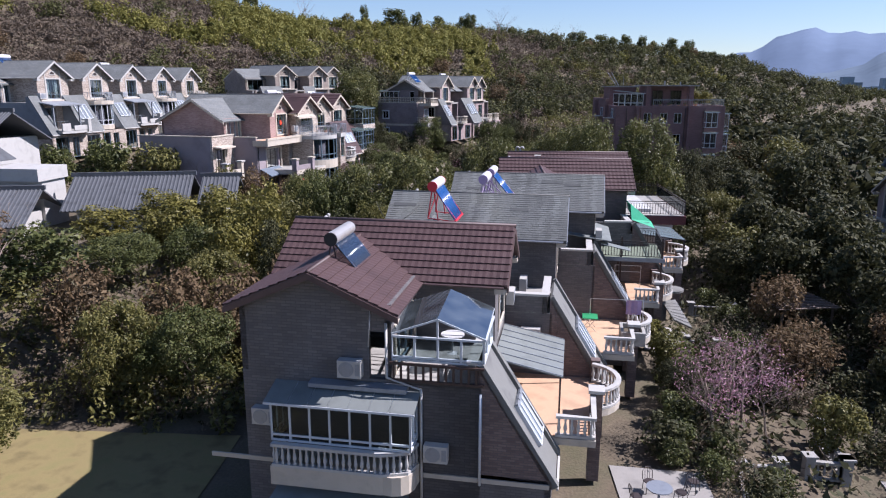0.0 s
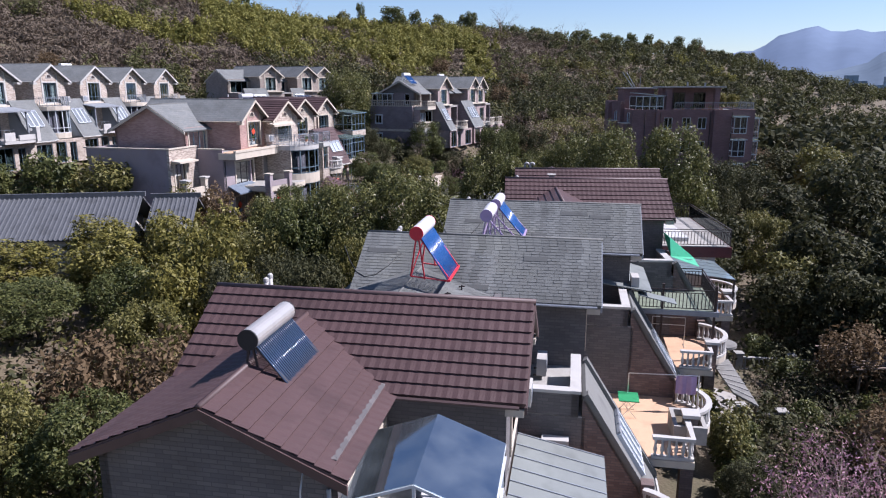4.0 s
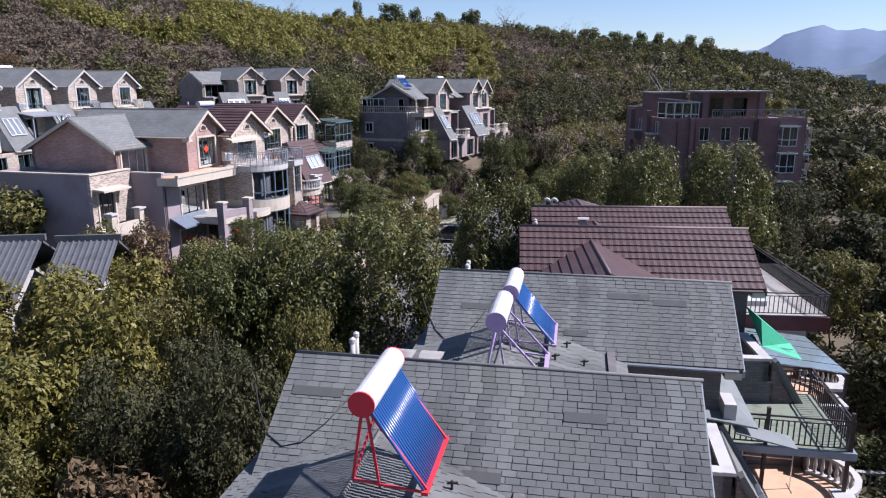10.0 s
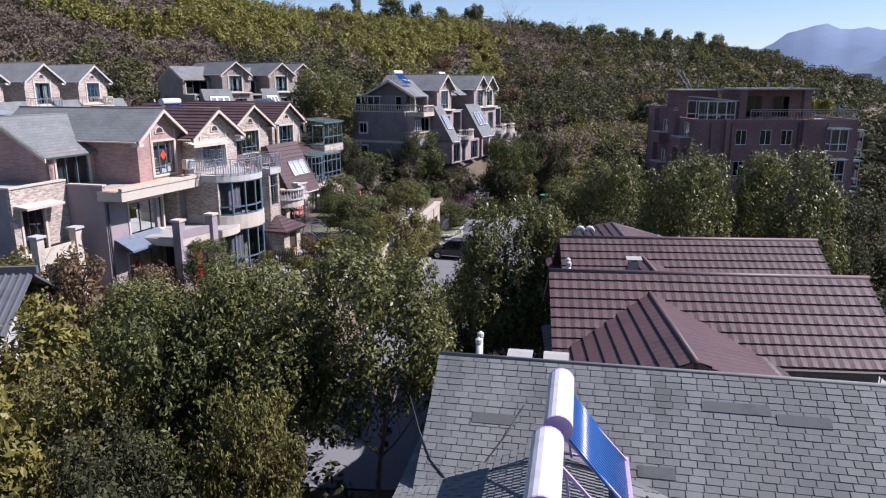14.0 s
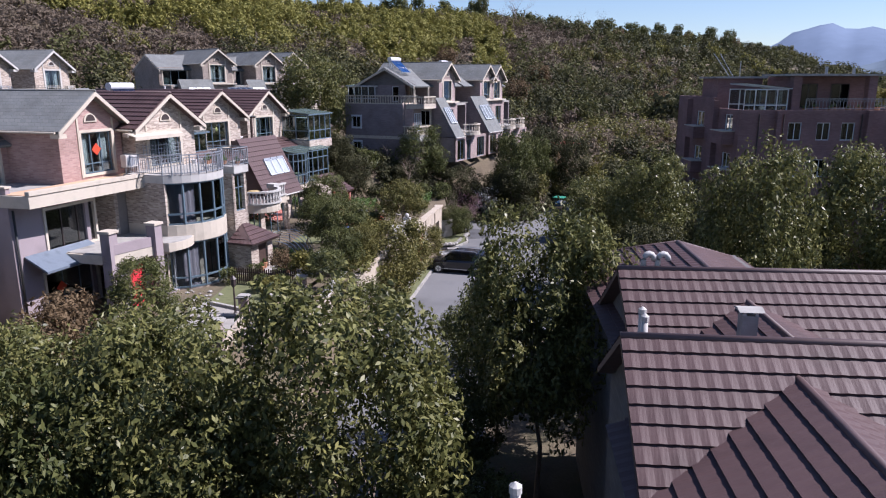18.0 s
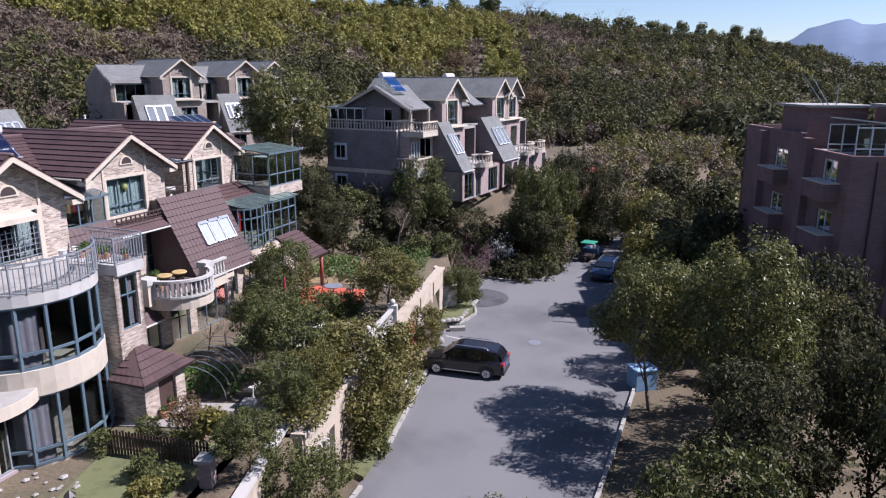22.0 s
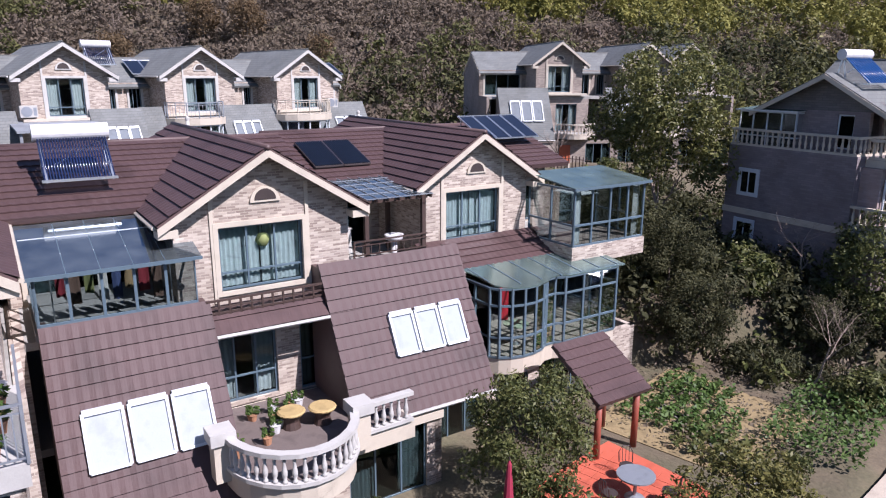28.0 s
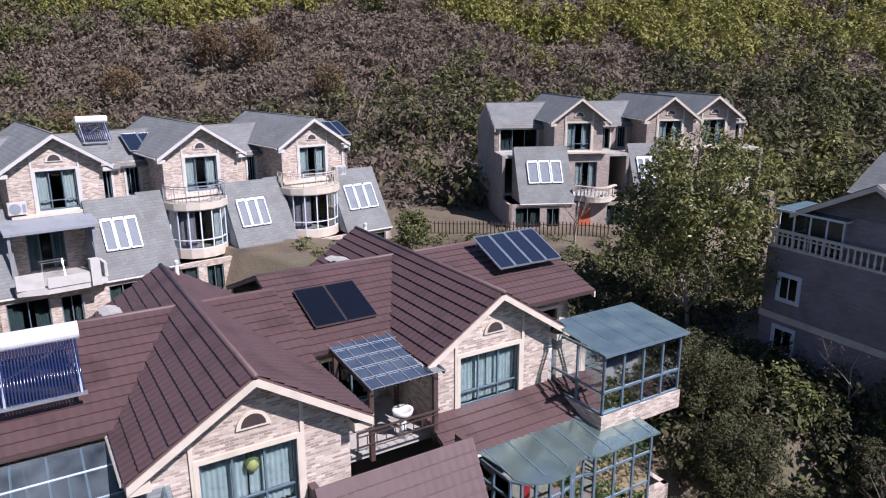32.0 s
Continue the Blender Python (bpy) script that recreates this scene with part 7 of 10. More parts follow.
# evergreen belt beside the row of houses: tall round crowns, bamboo, twiggy trees
for kind, x, y, top, w in (("camphor", -4.9, 57.4, 12.6, 6.2), ("camphor", -8.7, 56.4, 12.0, 5.6), ("camphor", -10.7, 58.7, 11.4, 5.2), ("near_dark", -11.6, 55.0, 11.3, 5.0), ("camphor", -14.0, 58.5, 10.9, 5.0), ("near_olive", -14.0, 53.0, 10.4, 4.6),
                           ("near_olive", -7.7, 51.2, 10.4, 3.2), ("near_dark", -9.0, 46.0, 10.2, 4.4), ("near_dark", -12.6, 46.2, 9.6, 4.2), ("near_dark", -11.4, 50.2, 9.2, 4.0), ("bamboo", -15.5, 50.0, 11.3, 4.4), ("bamboo", -18.4, 52.4, 10.8, 4.4), ("bamboo", -17.2, 56.0, 11.0, 4.2),
                           ("bamboo", -20.6, 56.2, 10.6, 4.0), ("bamboo", -21.6, 50.4, 10.4, 4.4), ("bamboo", -24.4, 54.6, 10.4, 4.2), ("bamboo", -16.4, 46.6, 10.0, 4.0), ("bamboo", -26.0, 49.0, 10.0, 4.4), ("near_dark", -19.0, 47.6, 9.2, 4.6), ("near_olive", -16.2, 43.0, 8.6, 4.4), ("near_dark", -22.4, 44.6, 9.0, 4.8),
                           ("rust", -11.0, 41.6, 8.4, 4.2), ("rust", -13.4, 39.4, 8.2, 4.4), ("rust", -16.6, 38.6, 8.4, 4.2), ("near_dark", -9.6, 37.6, 6.6, 3.2), ("near_dark", -14.6, 35.2, 7.4, 4.6), ("near_olive", -18.0, 34.6, 8.0, 4.2), ("rust", -21.0, 37.0, 9.2, 4.0), ("dark", -25.0, 40.0, 10.4, 4.6),
                           ("camphor", 0.6, 64.2, 13.2, 5.6), ("near_dark", -0.9, 67.0, 9.8, 4.4), ("near_dark", 2.6, 66.8, 10.6, 4.4), ("near_dark", -2.2, 75.0, 6.6, 3.4), ("near_dark", -1.6, 60.0, 6.4, 3.2), ("near_dark", -2.4, 63.6, 7.2, 3.4), ("bush", -0.6, 58.4, 4.2, 2.2),
                           ("rust", -20.5, 64.0, 11.0, 3.4), ("rust", -17.6, 65.2, 9.8, 3.0), ("bamboo", -22.4, 62.2, 11.4, 3.0), ("rust", -29.0, 40.0, 11.5, 5.0)):
    grown(kind, x, y, top, w)
for kind, x, y, k in (("near_olive", -20.6, 27.4, 0.78), ("dark", -27, 28, 1.0), ("near_olive", -21.8, 24.2, 0.75), ("bush", -19.4, 24.4, 1.0), ("bare", -26, 36, 1.4), ("bare", -24, 32, 1.3), ("dark", -26, 20, 1.1), ("bare", -12.0, 43.6, 1.0), ("bare", -14.8, 40.6, 1.1)):
    tree(kind, x, y, k)
# trees between the lane and the row, and before the apartment block
for kind, x, y, top, w in (("camphor", 8.5, 84.2, 13.0, 5.4), ("camphor", 5.9, 88.4, 11.5, 5.2), ("camphor", 10.2, 71.6, 14.6, 5.4), ("camphor", 16.4, 73.5, 14.6, 6.8), ("near_dark", 4.6, 73.6, 9.6, 4.6), ("near_dark", 11.8, 79.4, 11.4, 4.8), ("near_dark", 7.4, 78.2, 10.2, 4.6), ("near_dark", 12.9, 87.5, 11.8, 5.2),
                           ("near_dark", 14.6, 77.2, 11.6, 4.8), ("near_dark", 20.5, 76.8, 11.8, 5.6), ("near_olive", 14.5, 92.0, 9.4, 5.0), ("near_dark", 24.5, 81.5, 10.6, 5.6), ("near_dark", 8.6, 93.4, 9.4, 4.6), ("olive", 10.2, 98.0, 9.0, 4.0), ("olive", 11.4, 106.0, 9.6, 4.6), ("near_olive", 22.0, 68.0, 9.0, 5.2), ("dark", 27.0, 76.0, 10.0, 6.0), ("bamboo", 11.5, 112.0, 8.4, 3.4)):
    grown(kind, x, y, top, w)
# hill woods, joined: nobody could count them
def woods(name, mat, label, n, region, seed, w=(2.5, 4.5), h=(3, 6), leaves=150, size=0.55):
    rng = np.random.default_rng(seed)
    protos = []
    for i in range(5):
        me = leaf_mesh("proto", mat, crown_lobes(seed * 7 + i, 1.0, 1.0, 0.0, 5), leaves, 1.0, seed * 11 + i, 0.2)
        co = np.empty(len(me.vertices) * 3, np.float32)
        me.vertices.foreach_get("co", co)
        bpy.data.meshes.remove(me)
        protos.append(co.reshape(-1, 4, 3))
    out, made, tries = [], 0, 0
    while made < n and tries < n * 30:
        tries += 1
        x, y = region[0] + rng.random() * (region[1] - region[0]), region[2] + rng.random() * (region[3] - region[2])
        if not region[4](x, y):
            continue
        p = protos[rng.integers(5)]
        ww, hh, a = rng.uniform(*w), rng.uniform(*h), rng.uniform(0, 6.28)
        mid = p.mean(1, keepdims=True)
        q = mid * [ww, ww, hh] + (p - mid) * size * rng.uniform(0.8, 1.2)
        c, s = math.cos(a), math.sin(a)
        q = np.stack([q[..., 0] * c - q[..., 1] * s + x, q[..., 0] * s + q[..., 1] * c + y, q[..., 2] + ground_z(x, y) - 0.3], -1)
        out.append(q.reshape(-1, 3))
        made += 1
    ob = new(name, quads(name, mat, np.concatenate(out)))
    return tagged(ob, label, "woodland", kind="stuff")


hill_s = lambda x, y: -0.6 * x + 0.8 * y
lat = lambda x, y: 0.8 * x + 0.6 * y
clear = lambda x, y: not (12 < x < 36 and 90 < y < 114)
def patchy(x, y, seed, f=0.035):
    return noise.noise(V(x * f, y * f, seed)) + 0.45 * noise.noise(V(x * f * 2.7, y * f * 2.7, seed + 5))


def grove(x, y):
    """The belts where bamboo grows: along the crest, wide in the middle of the hill."""
    a, l_ = hill_s(x, y), lat(x, y)
    wave = 4 * math.sin(l_ * 0.09) + 3 * math.sin(l_ * 0.23)
    if l_ < 62:
        return 186 + wave < a < 197 + wave and patchy(x, y, 4.0) > -0.25
    if l_ < 152:
        return 174 + 2 * wave + 10 * step(112, 150, l_) < a < 222 + wave and patchy(x, y, 4.0, 0.06) > -0.28
    return 172 < a < 200 and 205 < l_ < 250 and patchy(x, y, 2.0) > 0.0


scrubby = lambda x, y: 126 < hill_s(x, y) < 242 and -75 < lat(x, y) < 200 and not grove(x, y)
woods("hill_woods", LEAF_HILL, "dull green evergreen woods covering the hillside", 900, (-170, 300, 110, 460, lambda x, y: (124 < hill_s(x, y) < 245 and 178 < lat(x, y) < 420 and y > 118 and patchy(x, y, 1.0) > -0.3)), 41, leaves=130, size=0.42)
woods("hill_scrub", LEAF_SCRUB, "grey-brown leafless winter scrub on the hillside", 2500, (-200, 240, 90, 340, scrubby), 43, w=(3.2, 7.0), h=(1.6, 4.2), leaves=120, size=0.32)
woods("hill_brush", LEAF_SCRUB, "low brown brush on the open hillside", 900, (-180, 60, 90, 270, lambda x, y: scrubby(x, y) and 150 < hill_s(x, y) < 200 and lat(x, y) < 75), 51, w=(4.0, 8.0), h=(1.0, 2.4), leaves=110, size=0.34)
woods("hill_olive_woods", LEAF_OLIVE, "olive green trees in patches on the hill", 420, (-170, 260, 110, 330, lambda x, y: scrubby(x, y) and lat(x, y) > 40 and patchy(x, y, 6.0) > 0.16), 42, leaves=150, w=(2.4, 4.4), h=(3, 5.5), size=0.34)
woods("hill_thickets", LEAF_HILL, "green evergreen clumps scattered over the hillside", 480, (-200, 240, 90, 330, lambda x, y: scrubby(x, y) and patchy(x, y, 3.0) > (-0.12 if hill_s(x, y) < 160 else 0.2)), 49, w=(3.0, 5.5), h=(3.5, 7.0), leaves=170, size=0.34)
woods("hill_dark_woods", LEAF_SHADED, "dark winter thicket on the lower hillside", 460, (-150, 80, 110, 330, lambda x, y: 128 < hill_s(x, y) < (166 if lat(x, y) > 56 else 150) and 10 < lat(x, y) < 165 and patchy(x, y, 9.0) > -0.3), 50, w=(3.0, 6.5), h=(3.0, 6.5), leaves=140, size=0.34)
woods("hill_bamboo", LEAF_GROVE, "bands of yellow-green bamboo along the hill", 1500, (-190, 180, 90, 330, grove), 44, w=(1.8, 3.2), h=(3, 5.6), leaves=120, size=0.34)
woods("slope_woods", LEAF_SHADED, "dark evergreen woods on the falling end of the hill", 420, (-40, 260, 110, 420, lambda x, y: 124 < hill_s(x, y) < 215 and 170 < lat(x, y) < 320 and clear(x, y) and y > 118), 52, w=(3.5, 6.0), h=(3.0, 6.0), leaves=110, size=0.48)
woods("valley_woods", LEAF_SHADED, "dark evergreen woods of the valley", 1500, (30, 250, 40, 320, lambda x, y: hill_s(x, y) < 132 and clear(x, y) and not (28 < x < 46 and y < 72) and not (52 < x < 74 and 90 < y < 112)), 46, w=(4, 6.5), h=(4, 7.5), leaves=84, size=0.75)
woods("valley_scrub", LEAF_BROWN, "brown winter scrub between the valley woods", 500, (26, 200, 90, 300, lambda x, y: hill_s(x, y) < 130 and clear(x, y) and not (28 < x < 46 and y < 72) and not (52 < x < 74 and 90 < y < 112)), 47, w=(3, 5), h=(2, 4.5), leaves=90, size=0.45)
woods("distant_woods", LEAF_SHADED, "distant dark woods on the valley floor", 800, (200, 700, 40, 620, lambda x, y: y > 0.25 * x), 48, w=(14, 24), h=(4, 8), leaves=60, size=2.6)
crest_rng = random.Random(77)
for i in range(40):
    l_, s_ = crest_rng.uniform(150, 330), crest_rng.uniform(206, 236)
    kind = crest_rng.choice(("bare", "dark", "rust", "dark", "olive"))
    tree(kind, 0.8 * l_ - 0.6 * s_, 0.6 * l_ + 0.8 * s_, crest_rng.uniform(1.0, 1.5) if kind == "bare" else crest_rng.uniform(0.7, 1.1))
# the trees that stand against the sky
for kind, l_, k, kz in (("bare", 176, 2.5, 2.4), ("bare", 94, 2.5, 2.2), ("bare", 206, 1.7, 1.9), ("bare", 179.5, 2.0, 2.0), ("bare", 214, 1.8, 2.0), ("dark", 129, 1.9, 1.2), ("dark", 117, 0.6, 1.3), ("dark", 138, 0.8, 1.1), ("dark", 161.5, 1.0, 1.2), ("olive", 111, 0.8, 1.0), ("dark", 217, 1.6, 1.1),
                        ("dark", 231, 1.3, 1.1), ("dark", 246, 1.0, 1.2), ("dark", 257, 1.0, 1.2), ("dark", 277, 1.1, 1.2), ("dark", 290, 1.0, 1.3), ("dark", 78, 1.0, 1.2), ("olive", 72, 0.9, 1.0)):
    tree(kind, 0.8 * l_ - 0.6 * 224, 0.6 * l_ + 0.8 * 224, k, kz=kz)
for i in range(26):
    l_, s_ = crest_rng.uniform(-20, 190), crest_rng.uniform(134, 178)
    tree(crest_rng.choice(("bare", "bare", "rust")), 0.8 * l_ - 0.6 * s_, 0.6 * l_ + 0.8 * s_, crest_rng.uniform(0.9, 1.4))


# ---- garage wall and gardens along the lane ----
gw = thing("garage_wall", Matrix(), "cream rendered garage wall holding up the gardens", "retaining wall", kind="structure")
DOORS = [(70.6, 74.0), (78.3, 81.3), (95.2, 98.1), (98.5, 100.4)]
cuts = sorted([70.3, 101.5] + [v for d in DOORS for v in d])
for ya, yb in zip(cuts, cuts[1:]):
    door = any(abs(ya - d[0]) < 0.01 for d in DOORS)
    xa, xb = wall_x(ya), wall_x(yb)
    za = 2.0
    quad = lambda i, o: [(xa - i, ya, 0), (xb - i, yb, 0), (xb - o, yb, 0), (xa - o, ya, 0)]
    lift = lambda pts, z: [(x, y, z) for x, y, _ in pts]
    if door:
        part("lintel", Shape().prism(lift(quad(0.35, -0.08), 6.0), (0, 0, 0.98)), GARAGE, gw)
        if ya in (78.3, 95.2):
            part("garage_door", Shape().prism(lift(quad(0.3, 0.22), 3.3), (0, 0, 2.75)), WHITE, gw, "white garage door")
        else:
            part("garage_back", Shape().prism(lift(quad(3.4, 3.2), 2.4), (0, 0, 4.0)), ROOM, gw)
            for yy, xx in ((ya, xa), (yb, xb)):
                part("garage_side", Shape().prism([(xx - 3.2, yy - 0.1, 2.4), (xx - 0.3, yy - 0.1, 2.4), (xx - 0.3, yy + 0.1, 2.4), (xx - 3.2, yy + 0.1, 2.4)], (0, 0, 3.9)), GARAGE, gw)
    elif ya == 74.0:
        # the wall steps back beside the stairs
        part("wall", Shape().prism(lift(quad(2.0, 1.7), za), (0, 0, 6.95 - za)), GARAGE, gw)
        for yy, xx in ((ya, xa), (yb, xb)):
            part("wall", Shape().prism([(xx - 1.8, yy - 0.12, za), (xx, yy - 0.12, za), (xx, yy + 0.12, za), (xx - 1.8, yy + 0.12, za)], (0, 0, 6.95 - za)), GARAGE, gw)
    else:
        part("wall", Shape().prism(lift(quad(0.35, 0.0), za), (0, 0, 6.95 - za)), GARAGE, gw)
for ya, yb in ((70.3, 74.05), (78.2, 101.5)):
    part("coping", Shape().prism([(wall_x(ya) - 0.42, ya, 6.95), (wall_x(yb) - 0.42, yb, 6.95), (wall_x(yb) + 0.12, yb, 6.95), (wall_x(ya) + 0.12, ya, 6.95)], (0, 0, 0.14)), GARAGE, gw)
# stairs up from the lane with a raking balustrade
lst = thing("lane_stairs", Matrix(), "pale stone stairs with a white raking balustrade", "stairs")
for i in range(18):
    y = 74.6 + i * 0.2
    part("step", Shape().box(wall_x(76) - 1.5, y, 3.2, wall_x(76) - 0.35, y + 0.22, 3.6 + (i + 1) * 0.185), CONCRETE, lst)
part("stair_wall", Shape().box(-9.62, 74.1, 3.2, -9.36, 79.2, 7.0), GARAGE, lst)
part("wall_coping", Shape().box(-9.68, 74.1, 7.0, -9.28, 79.2, 7.12), WHITE, lst)
for x, y in ((-10.75, 75.0), (-10.75, 78.9)):
    part("newel", Shape().box(x - 0.2, y - 0.2, 6.6, x + 0.2, y + 0.2, 7.85), STONE_MAUVE, lst)
    part("newel_cap", Shape().box(x - 0.29, y - 0.29, 7.85, x + 0.29, y + 0.29, 7.97), CONCRETE, lst)
part("return_wall", Shape().prism([(wall_x(101.5) - 0.3, 101.4, 3.0), (-4.6, 102.2, 3.0), (-4.6, 102.5, 3.0), (wall_x(101.5) - 0.3, 101.8, 3.0)], (0, 0, 2.6)), CONCRETE, gw)
part("far_wall", Shape().prism([(wall_x(101.5) - 0.35, 101.5, 3.2), (-8.5, 106.0, 3.2), (-8.2, 106.2, 3.2), (wall_x(101.5), 101.6, 3.2)], (0, 0, 3.7)), CREAM, gw)

bal = thing("garden_balustrade", Matrix(), "white stone balustrade along the garden edge", "balustrade", "garden balustrades")
balustrade(bal, [(wall_x(86.2) - 0.15, 86.2), (wall_x(90.0) - 0.15, 90.0)], 7.09, WHITE, 0.24)
for y in (86.1, 90.1):
    part("pier", Shape().box(wall_x(y) - 0.4, y - 0.2, 6.9, wall_x(y) + 0.1, y + 0.2, 8.1), WHITE, bal)
    part("ball", Shape().lathe([(0.02, 0), (0.14, 0.06), (0.17, 0.16), (0.12, 0.27), (0.02, 0.32)], (wall_x(y) - 0.15, y, 8.1), 12), WHITE, bal, smooth=True)
b2l = thing("garden_balustrade", Matrix(), "short white stone balustrade between two gardens", "balustrade", "garden balustrades")
balustrade(b2l, [(-11.2, 80.2), (-10.2, 84.6)], 7.0, WHITE, 0.26)
balustrade(b2l, [(-9.6, 85.6), (-12.3, 87.0)], 7.0, WHITE, 0.26)
fence = thing("picket_fence", Matrix(), "low white picket fence beside the lane", "fence")
for i in range(18):
    y = 86.6 + i * 0.2
    part("picket", Shape().box(wall_x(y) + 0.75, y, 3.6, wall_x(y) + 0.79, y + 0.06, 4.5), WHITE, fence)
part("rail", Shape().bar((wall_x(86.6) + 0.8, 86.6, 4.3), (wall_x(90.1) + 0.8, 90.1, 4.3), 0.05).bar((wall_x(86.6) + 0.8, 86.6, 3.9), (wall_x(90.1) + 0.8, 90.1, 3.9), 0.05), WHITE, fence)

# kerbs: each stone of its own
kerb = thing("kerb", Matrix(), "pale worn kerb stones along the lane", "kerb", kind="structure")
kerb_rng = random.Random(3)


def kerb_run(pts, w=0.16, h=0.16):
    for a, b in zip(pts, pts[1:]):
        a, b = Vector((*a, lane_z(*a))), Vector((*b, lane_z(*b)))
        n = max(1, round((b - a).length / 0.75))
        for i in range(n):
            p, q = a.lerp(b, (i + 0.02) / n), a.lerp(b, (i + 0.98) / n)
            p.z += h / 2 + kerb_rng.uniform(-0.015, 0.01)
            q.z = p.z
            part("kerb_stone", Shape().bar(p, q, w, h), CONCRETE, kerb)


kerb_run([(-8.0, 76.3), (-7.0, 80.4)])
kerb_run([(-6.4, 83.6), (-5.5, 92.3)])
kerb_run([(-5.6, 98.9), (-4.3, 99.5), (-3.2, 101.7), (-3.4, 104), (-4.0, 108), (-3.5, 111.3), (-1.2, 110.2), (1.7, 110.4), (3.4, 114.4), (5.1, 120), (8.6, 124.4)])
kerb_run([(9.0, 104), (7.2, 98), (5.4, 90), (3.5, 84), (1.5, 78)])
# planted island at the corner of the garages
solid("planting_bed", Shape().prism([(-5.4, 99.2, 3.4), (-4.3, 99.7, 3.4), (-3.4, 101.7, 3.4), (-3.6, 103.6, 3.4), (-4.6, 102.4, 3.4), (-5.4, 101.4, 3.4)], (0, 0, 0.75)), GRASS, "grassy corner bed edged with rough stones", "flower bed")
solid("planting_bed", Shape().prism([(-7.0, 80.9, 3.3), (-6.5, 83.6, 3.3), (-5.6, 92.2, 3.3), (-6.5, 92.8, 3.3), (-8.0, 81.6, 3.3)], (0, 0, 0.5)), GRASS, "narrow planted strip between wall and lane", "flower bed")
stone_rng = random.Random(9)
rocks = thing("edging_stones", Matrix(), "rough grey edging stones round the corner bed", "stones")
for i in range(22):
    t = i / 21
    x, y = (-5.3 + 1.2 * t * 2, 99.05 + 0.5 * t * 2) if t < 0.4 else (-4.2 + 0.9 * (t - 0.4) / 0.6, 99.5 + 4.0 * (t - 0.4) / 0.6)
    r = stone_rng.uniform(0.14, 0.24)
    part("stone", Shape().lathe([(r * 0.7, 0), (r, r * 0.5), (r * 0.8, r), (r * 0.3, r * 1.25)], (x, y, 3.6 + 0.35), 7), CONCRETE, rocks)
# lane markings and patches
for nm, poly, mat, lab in (("lane_marking", [(-5.0, 97.4), (-1.9, 95.9), (-1.85, 96.02), (-4.95, 97.52)], WHITE, "faded white line painted on the asphalt"),
                           ("asphalt_patch", [(x, y) for x, y in arc(3.4, 103.2, 1.6, 0, 330, 14)], surface("dark_asphalt_patch", (0.085, 0.085, 0.09), 0.9, vary=0.4, scale=1.0), "darker round patch in the asphalt"),
                           ("asphalt_patch", [(x, y) for x, y in arc(-3.2, 105.6, 2.3, 0, 340, 14)], bpy.data.materials.get("dark_asphalt_patch"), "darker curved patch beside the kerb"),
                           ("manhole_cover", [(x, y) for x, y in arc(0.6, 96.8, 0.4, 0, 345, 16)], METAL_GREY, "round iron manhole cover in the lane")):
    mm = mat or bpy.data.materials["dark_asphalt_patch"]
    solid(nm, Shape().prism([(*p, lane_z(*p) + 0.003) for p in poly], (0, 0, 0.006)), mm, lab, "road marking" if "mark" in nm else "road patch", kind="structure")

# ---- gardens of the row ----
solid("patio", Shape().prism([(-13.9, 92.2, 6.95), (-10.0, 92.0, 6.95), (-9.8, 96.0, 6.95), (-13.4, 96.6, 6.95)], (0, 0, 0.1)), RED_TILE, "bright red tiled patio before the porch", "patio", kind="structure")
tile_m = Shape().box(0, 0, 0, 0.38, 0.38, 0.012).mesh("tile", RED_TILE)
patio_ob = bpy.data.objects["patio"]
for i in range(10):
    for j in range(9):
        part("tile", tile_m, RED_TILE, patio_ob).location = (-13.4 + i * 0.39 - 0.02 * j, 92.3 + j * 0.4, 7.05)
solid("garden_lawn", Shape().prism([(-14.6, 86.4, 6.9), (-9.4, 86.2, 6.9), (-9.2, 91.8, 6.9), (-14.4, 92.0, 6.9)], (0, 0, 0.1)), GRASS, "worn green garden lawn", "lawn", kind="structure")
solid("garden_lawn", Shape().prism([(-15.0, 71.2, 6.9), (-12.0, 71.4, 6.9), (-11.2, 77.5, 6.9), (-15.2, 78.2, 6.9)], (0, 0, 0.08)), GRASS, "small lawn before the houses", "lawn", kind="structure")
solid("garden_terrace", Shape().prism([(-15.0, 70.9, 6.94), (-12.9, 71.2, 6.94), (-12.9, 72.0, 6.94), (-14.8, 72.9, 6.94)], (0, 0, 0.09)), PAVING, "pale paved sitting place with a low edge", "paving", kind="structure")
solid("garden_terrace", Shape().prism([(-15.6, 78.4, 6.92), (-10.6, 78.6, 6.92), (-10.4, 80.6, 6.92), (-15.6, 80.4, 6.92)], (0, 0, 0.09)), PAVING, "pale paved terrace with flower pots", "paving", kind="structure")
solid("vegetable_plot", Shape().prism([(-14.6, 97.4, 6.9), (-9.4, 97.2, 6.9), (-8.6, 103.0, 6.9), (-14.4, 104.0, 6.9)], (0, 0, 0.08)), surface("tilled_yellow_earth", (0.27, 0.2, 0.1), 0.95, vary=0.4, scale=1.5, fine=15), "yellow tilled soil of the kitchen garden", "garden plot", kind="structure")
path_o = thing("garden_path", Matrix(), "narrow stepping path through the kitchen garden", "path", kind="structure")
for i in range(22):
    t = i / 21
    part("paving_slab", Shape().box(-0.25, -0.17, 0, 0.25, 0.17, 0.04).mesh("paving_slab", PAVING), PAVING, path_o).matrix_basis = pose(-13.3 + 4.6 * t, 100.3 - 3.0 * t + 0.3 * math.sin(t * 4), 6.985, 0, 0, -33 + 10 * math.sin(i * 2.1))
